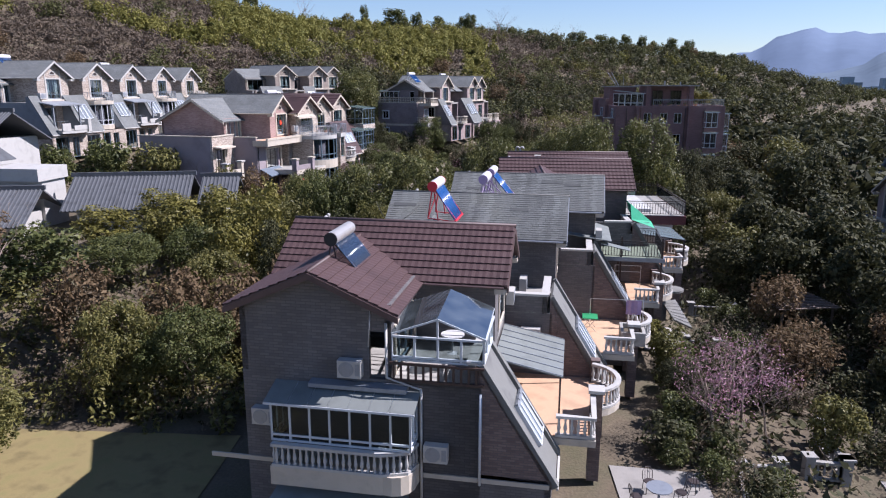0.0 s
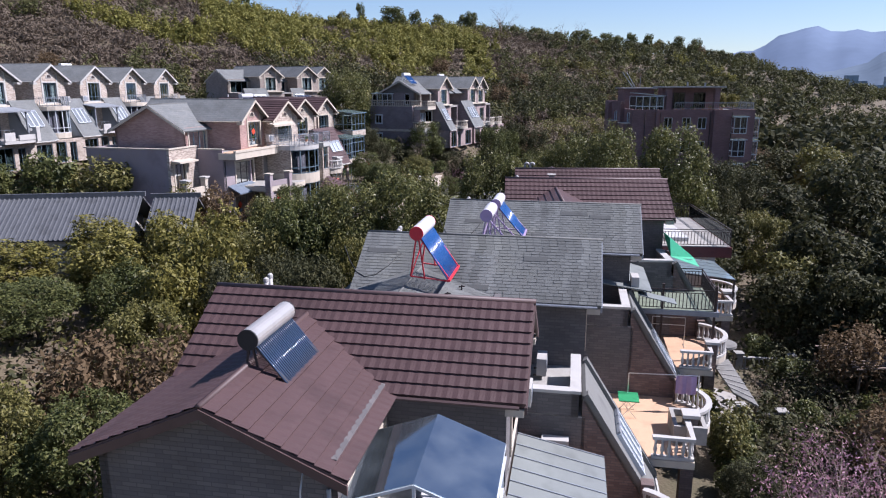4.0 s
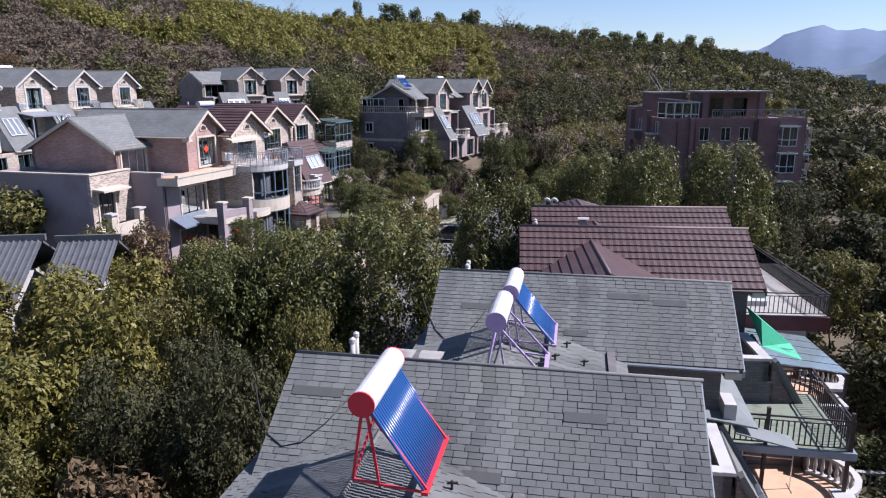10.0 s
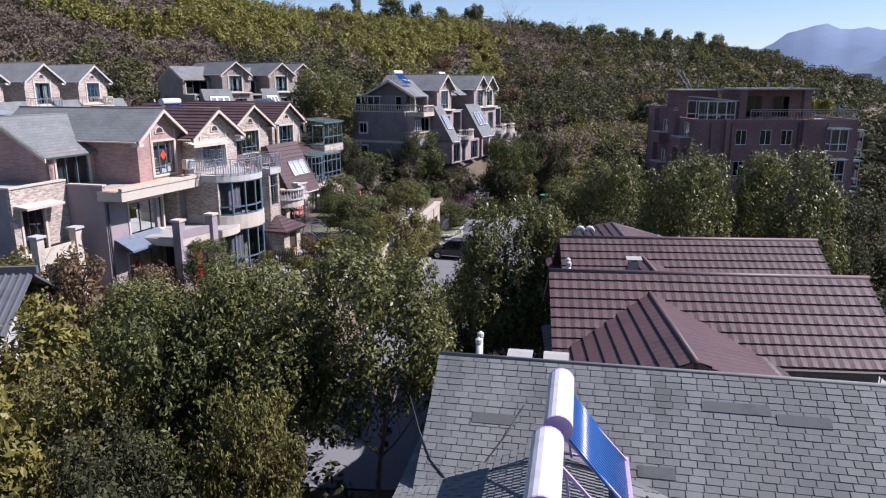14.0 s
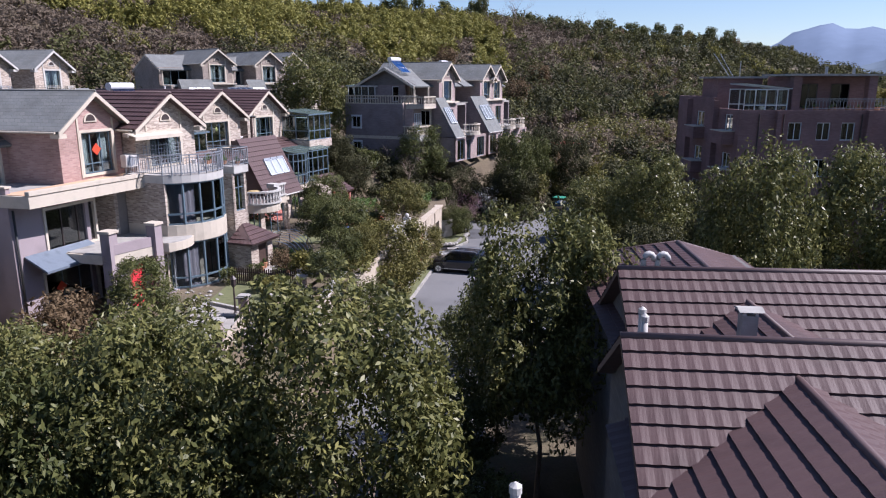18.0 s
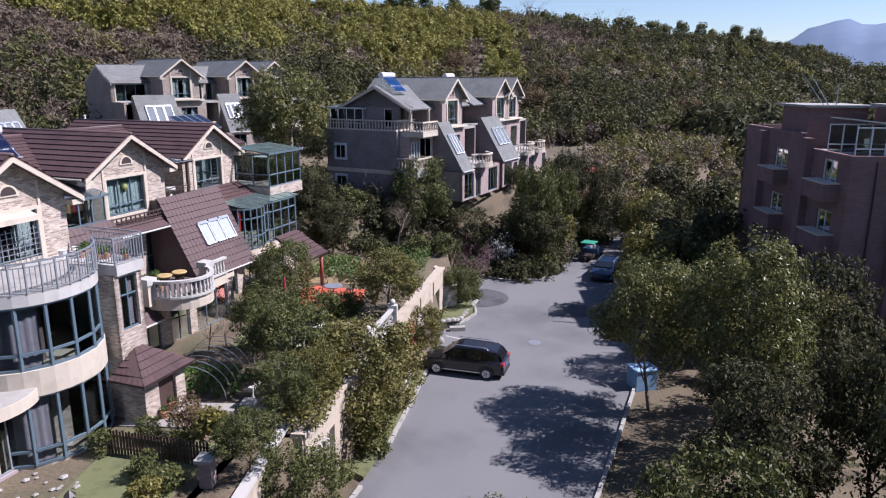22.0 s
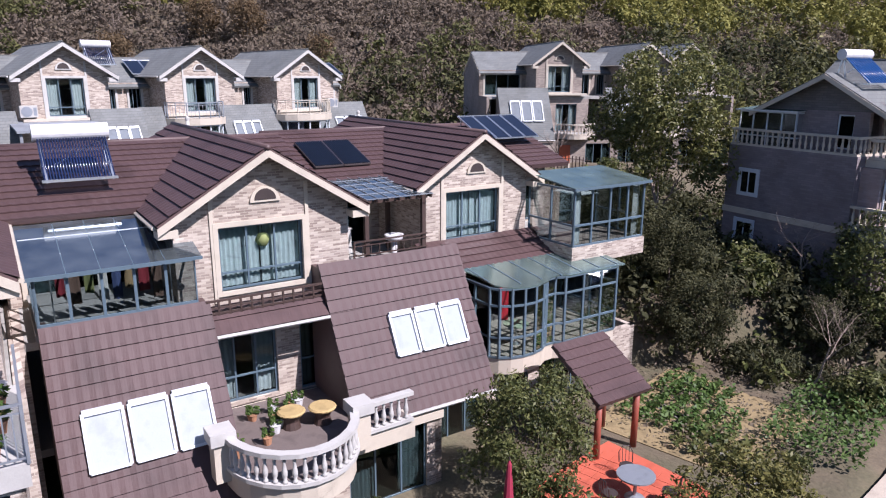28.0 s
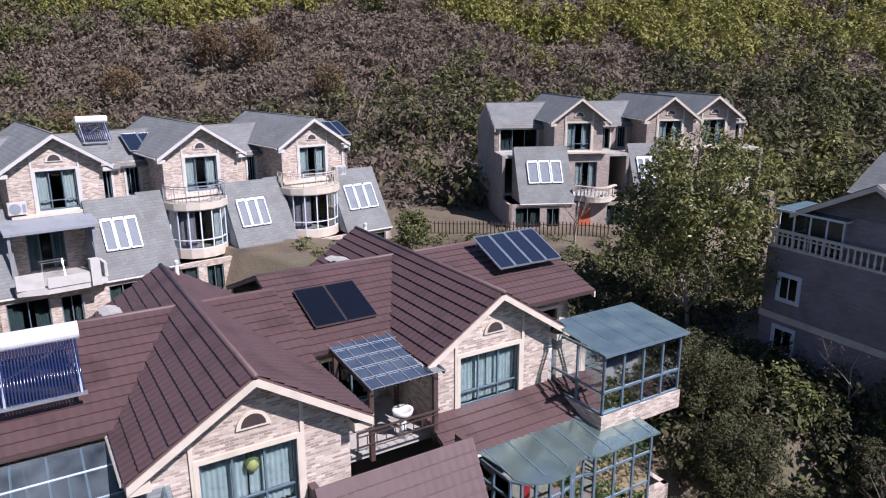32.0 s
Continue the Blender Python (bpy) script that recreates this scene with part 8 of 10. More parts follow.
# stone steps between low rendered walls, and the terrace beside them
stp = thing("garden_steps", Matrix(), "worn stone steps between low rendered walls", "steps")
for i in range(11):
    y = 70.9 - i * 0.25
    part("step", Shape().box(-12.25 - i * 0.02, y - 0.27, 4.2, -11.25 - i * 0.02, y, 6.86 - i * 0.17), CONCRETE, stp)
    part("step_nosing", Shape().box(-12.25 - i * 0.02, y - 0.3, 6.82 - i * 0.17, -11.25 - i * 0.02, y - 0.02, 6.875 - i * 0.17), PAVING, stp)
for x in (-12.5, -11.22):
    part("side_wall", Shape().prism([(x, 71.0, 7.15), (x, 69.6, 7.0 if x < -12 else 6.5), (x, 68.0, 7.0 if x < -12 else 5.5), (x, 68.0, 4.2), (x, 71.0, 4.2)], (0.24, 0, 0)), GARAGE, stp)
for x, y, z0 in ((-12.4, 68.0, 4.6), (-12.45, 71.3, 6.8), (-11.1, 71.4, 6.6)):
    part("newel", Shape().box(x - 0.19, y - 0.19, z0, x + 0.19, y + 0.19, 7.9), STONE_MAUVE, stp)
    part("newel_cap", Shape().box(x - 0.28, y - 0.28, 7.9, x + 0.28, y + 0.28, 7.98), CONCRETE, stp)
    part("cap_top", Shape().prism([(x - 0.22, y - 0.22, 7.98), (x + 0.22, y - 0.22, 7.98), (x + 0.22, y + 0.22, 7.98), (x - 0.22, y + 0.22, 7.98)], (0, 0, 0.05)), CONCRETE, stp)
lt = thing("garden_terrace_wall", Matrix(), "low concrete terrace with a retaining wall and raised edge", "retaining wall", kind="structure")
part("terrace_slab", Shape().prism([(-15.0, 68.1, 6.9), (-12.5, 68.0, 6.9), (-12.5, 71.0, 6.9), (-15.0, 70.6, 6.9)], (0, 0, 0.09)), PAVING, lt)
part("retaining_wall", Shape().box(-14.2, 67.75, 4.6, -12.55, 68.05, 7.08), GARAGE, lt)
part("raised_edge", Shape().bar((-14.8, 72.9, 7.06), (-12.9, 72.0, 7.06), 0.16, 0.22).bar((-14.8, 72.9, 7.06), (-15.2, 71.6, 7.06), 0.16, 0.22), CONCRETE, lt)
litter_rng = random.Random(19)
rb = thing("rubble", Matrix(), "scattered broken stones and rubble on the bare ground", "rubble")
for i in range(60):
    x, y = litter_rng.uniform(-17.4, -14.6), litter_rng.uniform(71.0, 75.2)
    r = litter_rng.uniform(0.05, 0.16)
    part("stone", Shape().lathe([(r * 0.8, 0), (r, r * 0.3), (r * 0.5, r * 0.6)], (x, y, 6.96), 5), PAVING if i % 3 else CONCRETE, rb)
bd = thing("plank_stack", Matrix(), "loose heap of old grey planks on the ground", "planks")
for i in range(9):
    x, y = -19.0 + litter_rng.uniform(0, 1.2), 66.4 + i * 0.16
    z = max(ground_z(x, y), ground_z(x + 2.2, y)) + 0.05 + 0.03 * (i % 3)
    part("plank", Shape().bar((x, y, z), (x + 2.4, y + litter_rng.uniform(-0.3, 0.3), z), 0.16, 0.04), BARK_PALE, bd)
bgz = ground_z(-14.0, 66.8)
bag = thing("litter_bag", pose(-14.0, 66.8, bgz), "crumpled white plastic bag lying on the ground", "litter")
part("sack", Shape().lathe([(0.2, 0), (0.3, 0.08), (0.22, 0.2), (0.08, 0.25), (0.12, 0.32)], n=7), TANK_WHITE, bag)
pf = thing("garden_fence", Matrix(), "dark wooden picket fence before the vegetable bed", "fence")
for i in range(34):
    t = i / 33
    part("picket", Shape().box(-15.2 + 4.0 * t, 76.6 - 0.6 * t, 6.95, -15.13 + 4.0 * t, 76.63 - 0.6 * t, 7.85 + 0.05 * (i % 2)), WOOD_DARK, pf)
part("rail", Shape().bar((-15.25, 76.65, 7.2), (-11.1, 76.05, 7.2), 0.05).bar((-15.25, 76.65, 7.65), (-11.1, 76.05, 7.65), 0.05), WOOD_DARK, pf)


def leaf_patch(name, mat, x0, x1, y0, y1, z, h, n, size, seed, label, rows=0):
    rng = np.random.default_rng(seed)
    p = np.stack([rng.uniform(x0, x1, n), rng.uniform(y0, y1, n), z + h * rng.random(n) ** 0.7], 1)
    if rows:
        p[:, 0] = x0 + (np.round((p[:, 0] - x0) / (x1 - x0) * rows) + rng.normal(scale=0.17, size=n)) * (x1 - x0) / rows
    nrm = rng.normal(scale=0.6, size=(n, 3)) + [0, 0, 0.8]
    nrm /= np.linalg.norm(nrm, axis=1)[:, None]
    u = np.cross(nrm, rng.normal(size=(n, 3)))
    u /= np.linalg.norm(u, axis=1)[:, None]
    v, s = np.cross(nrm, u), size * rng.uniform(0.6, 1.4, n)[:, None]
    return tagged(new(name, quads(name, mat, np.stack([p - u * s, p + v * s * 0.5, p + u * s, p - v * s * 0.5], 1).reshape(-1, 3))), label, "plants", kind="stuff")


leaf_patch("vegetables", LEAF_GREEN, -14.0, -10.6, 98.6, 101.4, 6.98, 0.35, 1500, 0.1, 51, "rows of green cabbages in the kitchen garden", 5)
leaf_patch("vegetables", LEAF_GREEN, -13.8, -11.6, 101.4, 103.2, 6.98, 0.4, 900, 0.11, 52, "leafy green vegetables at the plot's end", 4)
leaf_patch("vegetables", LEAF_DARK, -11.6, -9.2, 97.6, 99.6, 6.98, 0.35, 900, 0.1, 53, "dark green leafy vegetables beside the path", 4)
leaf_patch("vegetables", LEAF_GREEN, -15.6, -12.4, 81.0, 83.6, 7.0, 0.35, 1600, 0.09, 54, "bright green vegetable bed under hoops", 5)
leaf_patch("red_hedge", LEAF_RED, -7.5, -6.3, 90.3, 92.6, 3.9, 2.6, 2600, 0.07, 55, "low red-leaved hedge beside the lane")
leaf_patch("weeds", LEAF_OLIVE, -8.4, -5.2, 100.2, 103.4, 4.0, 0.3, 700, 0.08, 56, "weeds on the corner bed")
leaf_patch("wall_planting", LEAF_OLIVE, -9.6, -8.0, 78.4, 82.5, 7.0, 0.7, 1800, 0.09, 57, "trailing plants along the top of the wall")
leaf_patch("wall_planting", LEAF_OLIVE, -10.7, -9.5, 70.4, 74.0, 6.98, 0.22, 1500, 0.06, 58, "tufts of grass on the garage roof")
leaf_patch("strip_planting", LEAF_OLIVE, -7.8, -6.3, 82.0, 93.0, 3.7, 2.9, 6500, 0.09, 59, "low shrubs in the strip beside the lane")
leaf_patch("garden_shrubs", LEAF_DARK, -13.8, -9.0, 91.2, 92.4, 7.0, 1.1, 2200, 0.08, 60, "low clipped shrubs before the patio")
leaf_patch("garden_shrubs", LEAF_GREEN, -9.6, -6.6, 99.6, 105.0, 7.0, 0.8, 1800, 0.09, 71, "mixed low shrubs at the garden's end")
leaf_patch("dry_grass", LEAF_BROWN, -15.0, -8.4, 97.4, 105.6, 6.98, 0.35, 1600, 0.07, 72, "dry winter weeds in the kitchen garden")
hoops = thing("garden_hoops", Matrix(), "pale bent hoops over the vegetable bed", "garden hoops")
for i in range(7):
    y = 80.9 + i * 0.55
    part("hoop", Shape().tube([(-14.0 + 1.5 * math.cos(radians(a)), y + 0.15 * i * 0.1, 7.0 + 1.35 * math.sin(radians(a))) for a in range(0, 181, 15)], 0.018, 5), STEEL, hoops)
# parasol, garden tables and chairs
um = thing("closed_parasol", pose(-12.9, 90.2, 7.0), "closed crimson garden parasol on a pole", "parasol")
part("pole", Shape().tube([(0, 0, 0), (0, 0, 2.5)], 0.025, 8), METAL_DARK, um)
part("canopy", Shape().lathe([(0.05, 0.7), (0.16, 0.8), (0.13, 1.4), (0.06, 2.3), (0.01, 2.45)], n=9), surface("crimson_fabric", (0.3, 0.02, 0.05), 0.8), um)
part("base", Shape().lathe([(0.28, 0), (0.28, 0.08), (0.05, 0.12)], n=14), CONCRETE, um)


def garden_table(x, y, z, r, mat, label):
    t = thing("garden_table", pose(x, y, z), label, "table", "garden tables")
    part("tabletop", Shape().lathe([(r, 0.7), (r, 0.74)], n=20), mat, t)
    part("pedestal", Shape().lathe([(0.3, 0), (0.05, 0.08), (0.05, 0.7)], n=10), mat, t)


def garden_chair(x, y, z, rz, mat=None):
    t = thing("garden_chair", pose(x, y, z, 0, 0, rz), "dark wrought-iron garden chair", "chair", "garden chairs")
    mat = mat or METAL_DARK
    part("seat", Shape().lathe([(0.22, 0.43), (0.22, 0.46)], n=14), mat, t)
    for a, b in ((-0.17, -0.17), (0.17, -0.17), (-0.17, 0.17), (0.17, 0.17)):
        part("leg", Shape().bar((a * 1.15, b * 1.15, 0), (a, b, 0.44), 0.025), mat, t)
    bk = Shape().tube([(-0.2, 0.2, 0.44), (-0.21, 0.26, 0.75), (-0.1, 0.29, 0.93), (0.1, 0.29, 0.93), (0.21, 0.26, 0.75), (0.2, 0.2, 0.44)], 0.016, 6)
    for i in (-0.1, 0, 0.1):
        bk.bar((i, 0.22, 0.45), (i, 0.29, 0.92), 0.014)
    part("backrest", bk, mat, t)


garden_table(-11.3, 94.2, 7.06, 0.55, METAL_GREY, "round grey metal table on the red patio")
for a in (20, 130, 250):
    garden_chair(-11.3 + 0.95 * math.cos(radians(a)), 94.2 + 0.95 * math.sin(radians(a)), 7.06, a - 90)
garden_table(-12.9, 89.2, 7.0, 0.5, METAL_DARK, "round dark garden table under the parasol")
for a in (60, 200):
    garden_chair(-12.9 + 0.9 * math.cos(radians(a)), 89.2 + 0.9 * math.sin(radians(a)), 7.0, a - 90)
cl = thing("covered_table", pose(-10.7, 87.6, 7.0, 0, 0, 15), "garden table draped in a white and blue cloth", "table")
vs = []
for i in range(17):
    a = i / 16 * 2 * math.pi
    vs.append((0.75 * math.cos(a) * (1 + 0.06 * math.sin(5 * a)), 0.55 * math.sin(a) * (1 + 0.06 * math.sin(5 * a)), 0.15 + 0.1 * math.sin(3 * a)))
top = [(x * 0.85, y * 0.85, 0.78) for x, y, z in vs]
part("cloth", Shape().add(vs + top + [(0, 0, 0.8)], [(i, i + 1, 18 + i, 17 + i) for i in range(16)] + [(17 + i, 18 + i, 34) for i in range(16)]), TANK_WHITE, cl, smooth=True)
part("blue_cloth", Shape().box(-0.75, -0.15, 0.5, -0.1, 0.35, 0.85), surface("blue_cloth", (0.08, 0.14, 0.4), 0.8), cl)
lp = thing("garden_lamp", pose(-13.0, 71.6, 7.0), "short dark garden lamp on a post", "lamp")
part("post", Shape().lathe([(0.12, 0), (0.05, 0.1), (0.04, 1.3)], n=8), METAL_DARK, lp)
part("lantern", Shape().lathe([(0.06, 1.3), (0.13, 1.4), (0.12, 1.65), (0.17, 1.68), (0.02, 1.85)], n=6), METAL_DARK, lp)
# flower pots and tubs on the balconies
pot_rng = random.Random(12)
POT = surface("terracotta_pot", (0.4, 0.2, 0.11), 0.8)


def pot(m, r=0.14, leaf=True, mat=None):
    t = thing("flower_pot", m, "small planted flower pot", "flower pot", "flower pots")
    part("pot", Shape().lathe([(r * 0.7, 0), (r, r * 1.6), (r * 1.1, r * 1.6), (r * 0.85, r * 1.5)], n=10), mat or POT, t)
    if leaf:
        part("plant", POT_LEAVES, LEAF_GREEN, t).location = (0, 0, r * 1.5)


POT_LEAVES = leaf_mesh("plant", LEAF_GREEN, [((0, 0, 0.12), (0.16, 0.16, 0.16))], 90, 0.06, 77)
for i in range(14):
    pot(on(b3, pot_rng.uniform(0.8, 2.9), pot_rng.uniform(-2.1, 0.3), F2), pot_rng.uniform(0.1, 0.17), True, TANK_WHITE if i % 3 == 0 else POT)
for i in range(9):
    pot(on(b2, pot_rng.uniform(1.0, 3.1), pot_rng.uniform(1.5, 2.3), 6.15), pot_rng.uniform(0.11, 0.18), True, POT)
for i in range(3):
    pot(on(b2, 0.5 + 0.42 * (i % 2), 1.5 + 0.33 * i, 6.15), 0.17, False, TANK_WHITE)
for i in range(8):
    pot(pose(pot_rng.uniform(-15, -11.2), pot_rng.uniform(78.7, 80.2), 7.01), pot_rng.uniform(0.13, 0.2), True, POT)
for x, y in ((2.0, -0.3), (2.2, 0.5)):
    t = thing("wicker_stool", on(b3, x, y, F2), "round straw-topped stool on the balcony", "stool", "wicker stools")
    part("top", Shape().lathe([(0.36, 0.42), (0.38, 0.46), (0.34, 0.5)], n=16), surface("straw", (0.42, 0.3, 0.13), 0.9) if "straw" not in bpy.data.materials else bpy.data.materials["straw"], t)
    part("base", Shape().lathe([(0.25, 0), (0.2, 0.2), (0.28, 0.42)], n=12), WOOD_DARK, t)

# ---- vehicles ----
CAR_BLACK = surface("black_car_paint", (0.012, 0.012, 0.016), 0.12, vary=0.05, bump=0.0, spec=0.7)
CAR_GLASS = surface("dark_car_glass", (0.01, 0.012, 0.015), 0.05, vary=0.05, bump=0.0, spec=0.8)
LAMP_RED = surface("red_lamp_glass", (0.4, 0.02, 0.02), 0.2, bump=0.0)
LAMP_CLEAR = surface("clear_lamp_glass", (0.5, 0.52, 0.55), 0.15, bump=0.0)


def loft(sections):
    """Rings of points, joined one to the next and closed at both ends."""
    n = len(sections[0])
    sh = Shape()
    faces = [(i * n + k, i * n + (k + 1) % n, (i + 1) * n + (k + 1) % n, (i + 1) * n + k) for i in range(len(sections) - 1) for k in range(n)]
    return sh.add([p for s in sections for p in s], faces + [tuple(range(n - 1, -1, -1)), tuple((len(sections) - 1) * n + k for k in range(n))])


def car(m, label, paint, name="parked_car", L=4.7, W=1.84, H=1.68):
    """A tall five-door car, nose towards -x."""
    t = thing(name, m, label, "car", "parked vehicles")
    def ring(x, w, z0, z1):
        return [(x, -w, z0 + 0.1), (x, -w * 1.0, z1 - 0.16), (x, -w * 0.93, z1 - 0.03), (x, -w * 0.55, z1), (x, w * 0.55, z1), (x, w * 0.93, z1 - 0.03), (x, w, z1 - 0.16), (x, w, z0 + 0.1), (x, w * 0.85, z0), (x, -w * 0.85, z0)]
    h = W / 2
    body = part("body", loft([ring(-L / 2, h * 0.72, 0.34, 0.72), ring(-L / 2 + 0.12, h * 0.88, 0.26, 0.84), ring(-L / 2 + 0.5, h * 0.97, 0.22, 0.95), ring(-L / 2 + 1.25, h, 0.2, 1.04), ring(0.3, h, 0.2, 1.06),
                              ring(L / 2 - 0.7, h, 0.22, 1.08), ring(L / 2 - 0.15, h * 0.95, 0.26, 1.05), ring(L / 2, h * 0.86, 0.36, 0.98)]), paint, t)
    def cab(x, w, z):
        return [(x, -w, 1.0), (x + 0.0, -w * 0.82, z - 0.05), (x, -w * 0.7, z), (x, w * 0.7, z), (x, w * 0.82, z - 0.05), (x, w, 1.0)]
    part("cabin", loft([cab(-L / 2 + 1.15, h * 0.9, 1.06), cab(-L / 2 + 1.95, h * 0.93, H - 0.06), cab(-0.1, h * 0.94, H), cab(L / 2 - 0.9, h * 0.93, H - 0.04), cab(L / 2 - 0.45, h * 0.9, H - 0.14), cab(L / 2 - 0.12, h * 0.86, 1.04)]), paint, t)
    for s in (-1, 1):
        for x0, x1, x2, x3 in ((-1.0, -0.5, 0.22, 0.22), (0.28, 0.28, 1.12, 1.12), (1.18, 1.18, 1.95, 1.72)):
            y0, y1 = s * h * 0.935, s * h * 0.80
            part("side_window", Shape().prism([(x0, y0, 1.1), (x3 + (x2 - x3), y0, 1.1), (x3, y1, H - 0.13), (x1, y1, H - 0.13)], (0, s * 0.03, 0)), CAR_GLASS, t)
        for x in (-L / 2 + 0.92, L / 2 - 0.95):
            w = part("wheel", Shape().tube([(x, s * (h - 0.22), 0.34), (x, s * (h + 0.02), 0.34)], 0.34, 22), BLACK, t)
            part("rim", Shape().tube([(x, s * (h + 0.0), 0.34), (x, s * (h + 0.035), 0.34)], 0.22, 16), STEEL, w)
            for k in range(5):
                a = 2 * math.pi * k / 5
                part("spoke", Shape().bar((x, s * (h + 0.04), 0.34), (x + 0.2 * math.cos(a), s * (h + 0.04), 0.34 + 0.2 * math.sin(a)), 0.05), METAL_GREY, w)
            part("wheel_arch", Shape().tube([(x + 0.42 * math.cos(radians(a)), s * (h - 0.0), 0.34 + 0.42 * math.sin(radians(a))) for a in range(0, 181, 20)], 0.045, 6), BLACK, t)
        part("headlight", Shape().prism([(-L / 2 + 0.1, s * h * 0.5, 0.72), (-L / 2 + 0.35, s * h * 0.95, 0.74), (-L / 2 + 0.4, s * h * 0.94, 0.86), (-L / 2 + 0.16, s * h * 0.5, 0.82)], (-0.03, s * 0.02, 0)), LAMP_CLEAR, t)
        part("tail_light", Shape().box(L / 2 - 0.18, min(s * h * 0.6, s * h * 0.97), 0.8, L / 2 + 0.01, max(s * h * 0.6, s * h * 0.97), 1.0), LAMP_RED, t)
        part("wing_mirror", Shape().box(-1.05, min(s * h, s * (h + 0.18)), 1.05, -0.85, max(s * h, s * (h + 0.18)), 1.2), paint, t)
        part("roof_rail", Shape().tube([(-0.55, s * h * 0.68, H + 0.01), (-0.4, s * h * 0.68, H + 0.06), (1.2, s * h * 0.68, H + 0.05), (1.4, s * h * 0.68, H - 0.01)], 0.02, 6), STEEL, t)
        part("sill_trim", Shape().box(-1.3, min(s * h, s * (h + 0.02)), 0.35, 1.3, max(s * h, s * (h + 0.02)), 0.39), STEEL, t)
    part("windscreen", Shape().prism([(-1.16, -h * 0.8, 1.09), (-1.16, h * 0.8, 1.09), (-0.47, h * 0.68, H - 0.1), (-0.47, -h * 0.68, H - 0.1)], (-0.02, 0, 0.02)), CAR_GLASS, t)
    part("rear_window", Shape().prism([(L / 2 - 0.13, -h * 0.74, 1.12), (L / 2 - 0.13, h * 0.74, 1.12), (L / 2 - 0.4, h * 0.66, H - 0.2), (L / 2 - 0.4, -h * 0.66, H - 0.2)], (0.03, 0, 0.01)), CAR_GLASS, t)
    part("number_plate", Shape().box(L / 2 - 0.02, -0.24, 0.66, L / 2 + 0.015, 0.24, 0.79), surface("plain_plate_bar", (0.05, 0.12, 0.4), 0.5) if "plain_plate_bar" not in bpy.data.materials else bpy.data.materials["plain_plate_bar"], t)
    part("bumper", Shape().box(L / 2 - 0.12, -h * 0.85, 0.3, L / 2 + 0.03, h * 0.85, 0.42), BLACK, t)
    return t


car(pose(-3.45, 92.3, 3.62, 0, 0, -12), "black sport utility car parked by the garages", CAR_BLACK)
car(pose(7.2, 112.4, 3.62, 0, 0, 68), "dark blue car parked in tree shade", surface("dark_blue_car_paint", (0.015, 0.03, 0.07), 0.15, bump=0.0), L=4.5, H=1.48)
trike = thing("cargo_tricycle", pose(6.6, 118.2, 3.62, 0, 0, 65), "small blue and green cargo tricycle loaded with sacks", "vehicle", "parked vehicles")
part("cargo_bed", Shape().box(-0.2, -0.7, 0.5, 1.7, 0.7, 0.62).box(-0.2, -0.7, 0.62, -0.1, 0.7, 1.0).box(1.6, -0.7, 0.62, 1.7, 0.7, 1.0).box(-0.1, -0.7, 0.62, 1.6, -0.62, 1.0).box(-0.1, 0.62, 0.62, 1.6, 0.7, 1.0), surface("blue_enamel", (0.04, 0.12, 0.26), 0.4), trike)
part("cab_roof", Shape().box(-1.3, -0.6, 1.65, 0.0, 0.6, 1.72), surface("green_enamel", (0.05, 0.3, 0.2), 0.4), trike)
part("cab_frame", Shape().bar((-1.3, -0.55, 0.5), (-1.2, -0.55, 1.66), 0.05).bar((-1.3, 0.55, 0.5), (-1.2, 0.55, 1.66), 0.05).bar((-0.1, -0.55, 0.5), (-0.1, -0.55, 1.66), 0.05).bar((-0.1, 0.55, 0.5), (-0.1, 0.55, 1.66), 0.05).box(-1.5, -0.5, 0.35, -0.2, 0.5, 0.6), METAL_DARK, trike)
part("load", Shape().lathe([(0.3, 0.62), (0.6, 0.75), (0.55, 1.0), (0.2, 1.15)], (0.75, 0, 0), 12), WHITE, trike, "pale sacks")
for x, y in ((-1.5, 0), (1.1, -0.65), (1.1, 0.65)):
    part("wheel", Shape().tube([(x, y - 0.06, 0.27), (x, y + 0.06, 0.27)], 0.27, 16), BLACK, trike)
bins = thing("waste_bin", pose(6.0, 91.0, 3.6, 0, 0, 20), "blue sheet box standing at the lane's edge", "container")
part("box", Shape().box(-0.6, -0.5, 0, 0.6, 0.5, 1.1), surface("pale_blue_sheet", (0.2, 0.36, 0.55), 0.4), bins)
part("lid", Shape().box(-0.65, -0.55, 1.1, 0.65, 0.55, 1.18), surface("pale_blue_lid", (0.3, 0.48, 0.68), 0.35), bins)
crate = thing("stone_block", pose(-4.3, 98.5, 3.6, 0, 0, 12), "dark stone block on the garage forecourt", "block")
part("block", Shape().box(-0.5, -0.2, 0, 0.5, 0.2, 0.32), CONCRETE, crate)
bagp = thing("garden_bag", pose(-5.2, 96.2, 3.6), "small grey garden sack by the wall", "bag")
part("sack", Shape().lathe([(0.2, 0), (0.24, 0.2), (0.15, 0.42), (0.05, 0.5)], n=9), CONCRETE, bagp, smooth=True)

car(pose(-2.2, 61.4, ground_z(-2.2, 61.4), 0, 0, 80), "white car parked in deep shade under trees", surface("white_car_paint", (0.7, 0.72, 0.74), 0.2, bump=0.0), L=4.4, H=1.46)

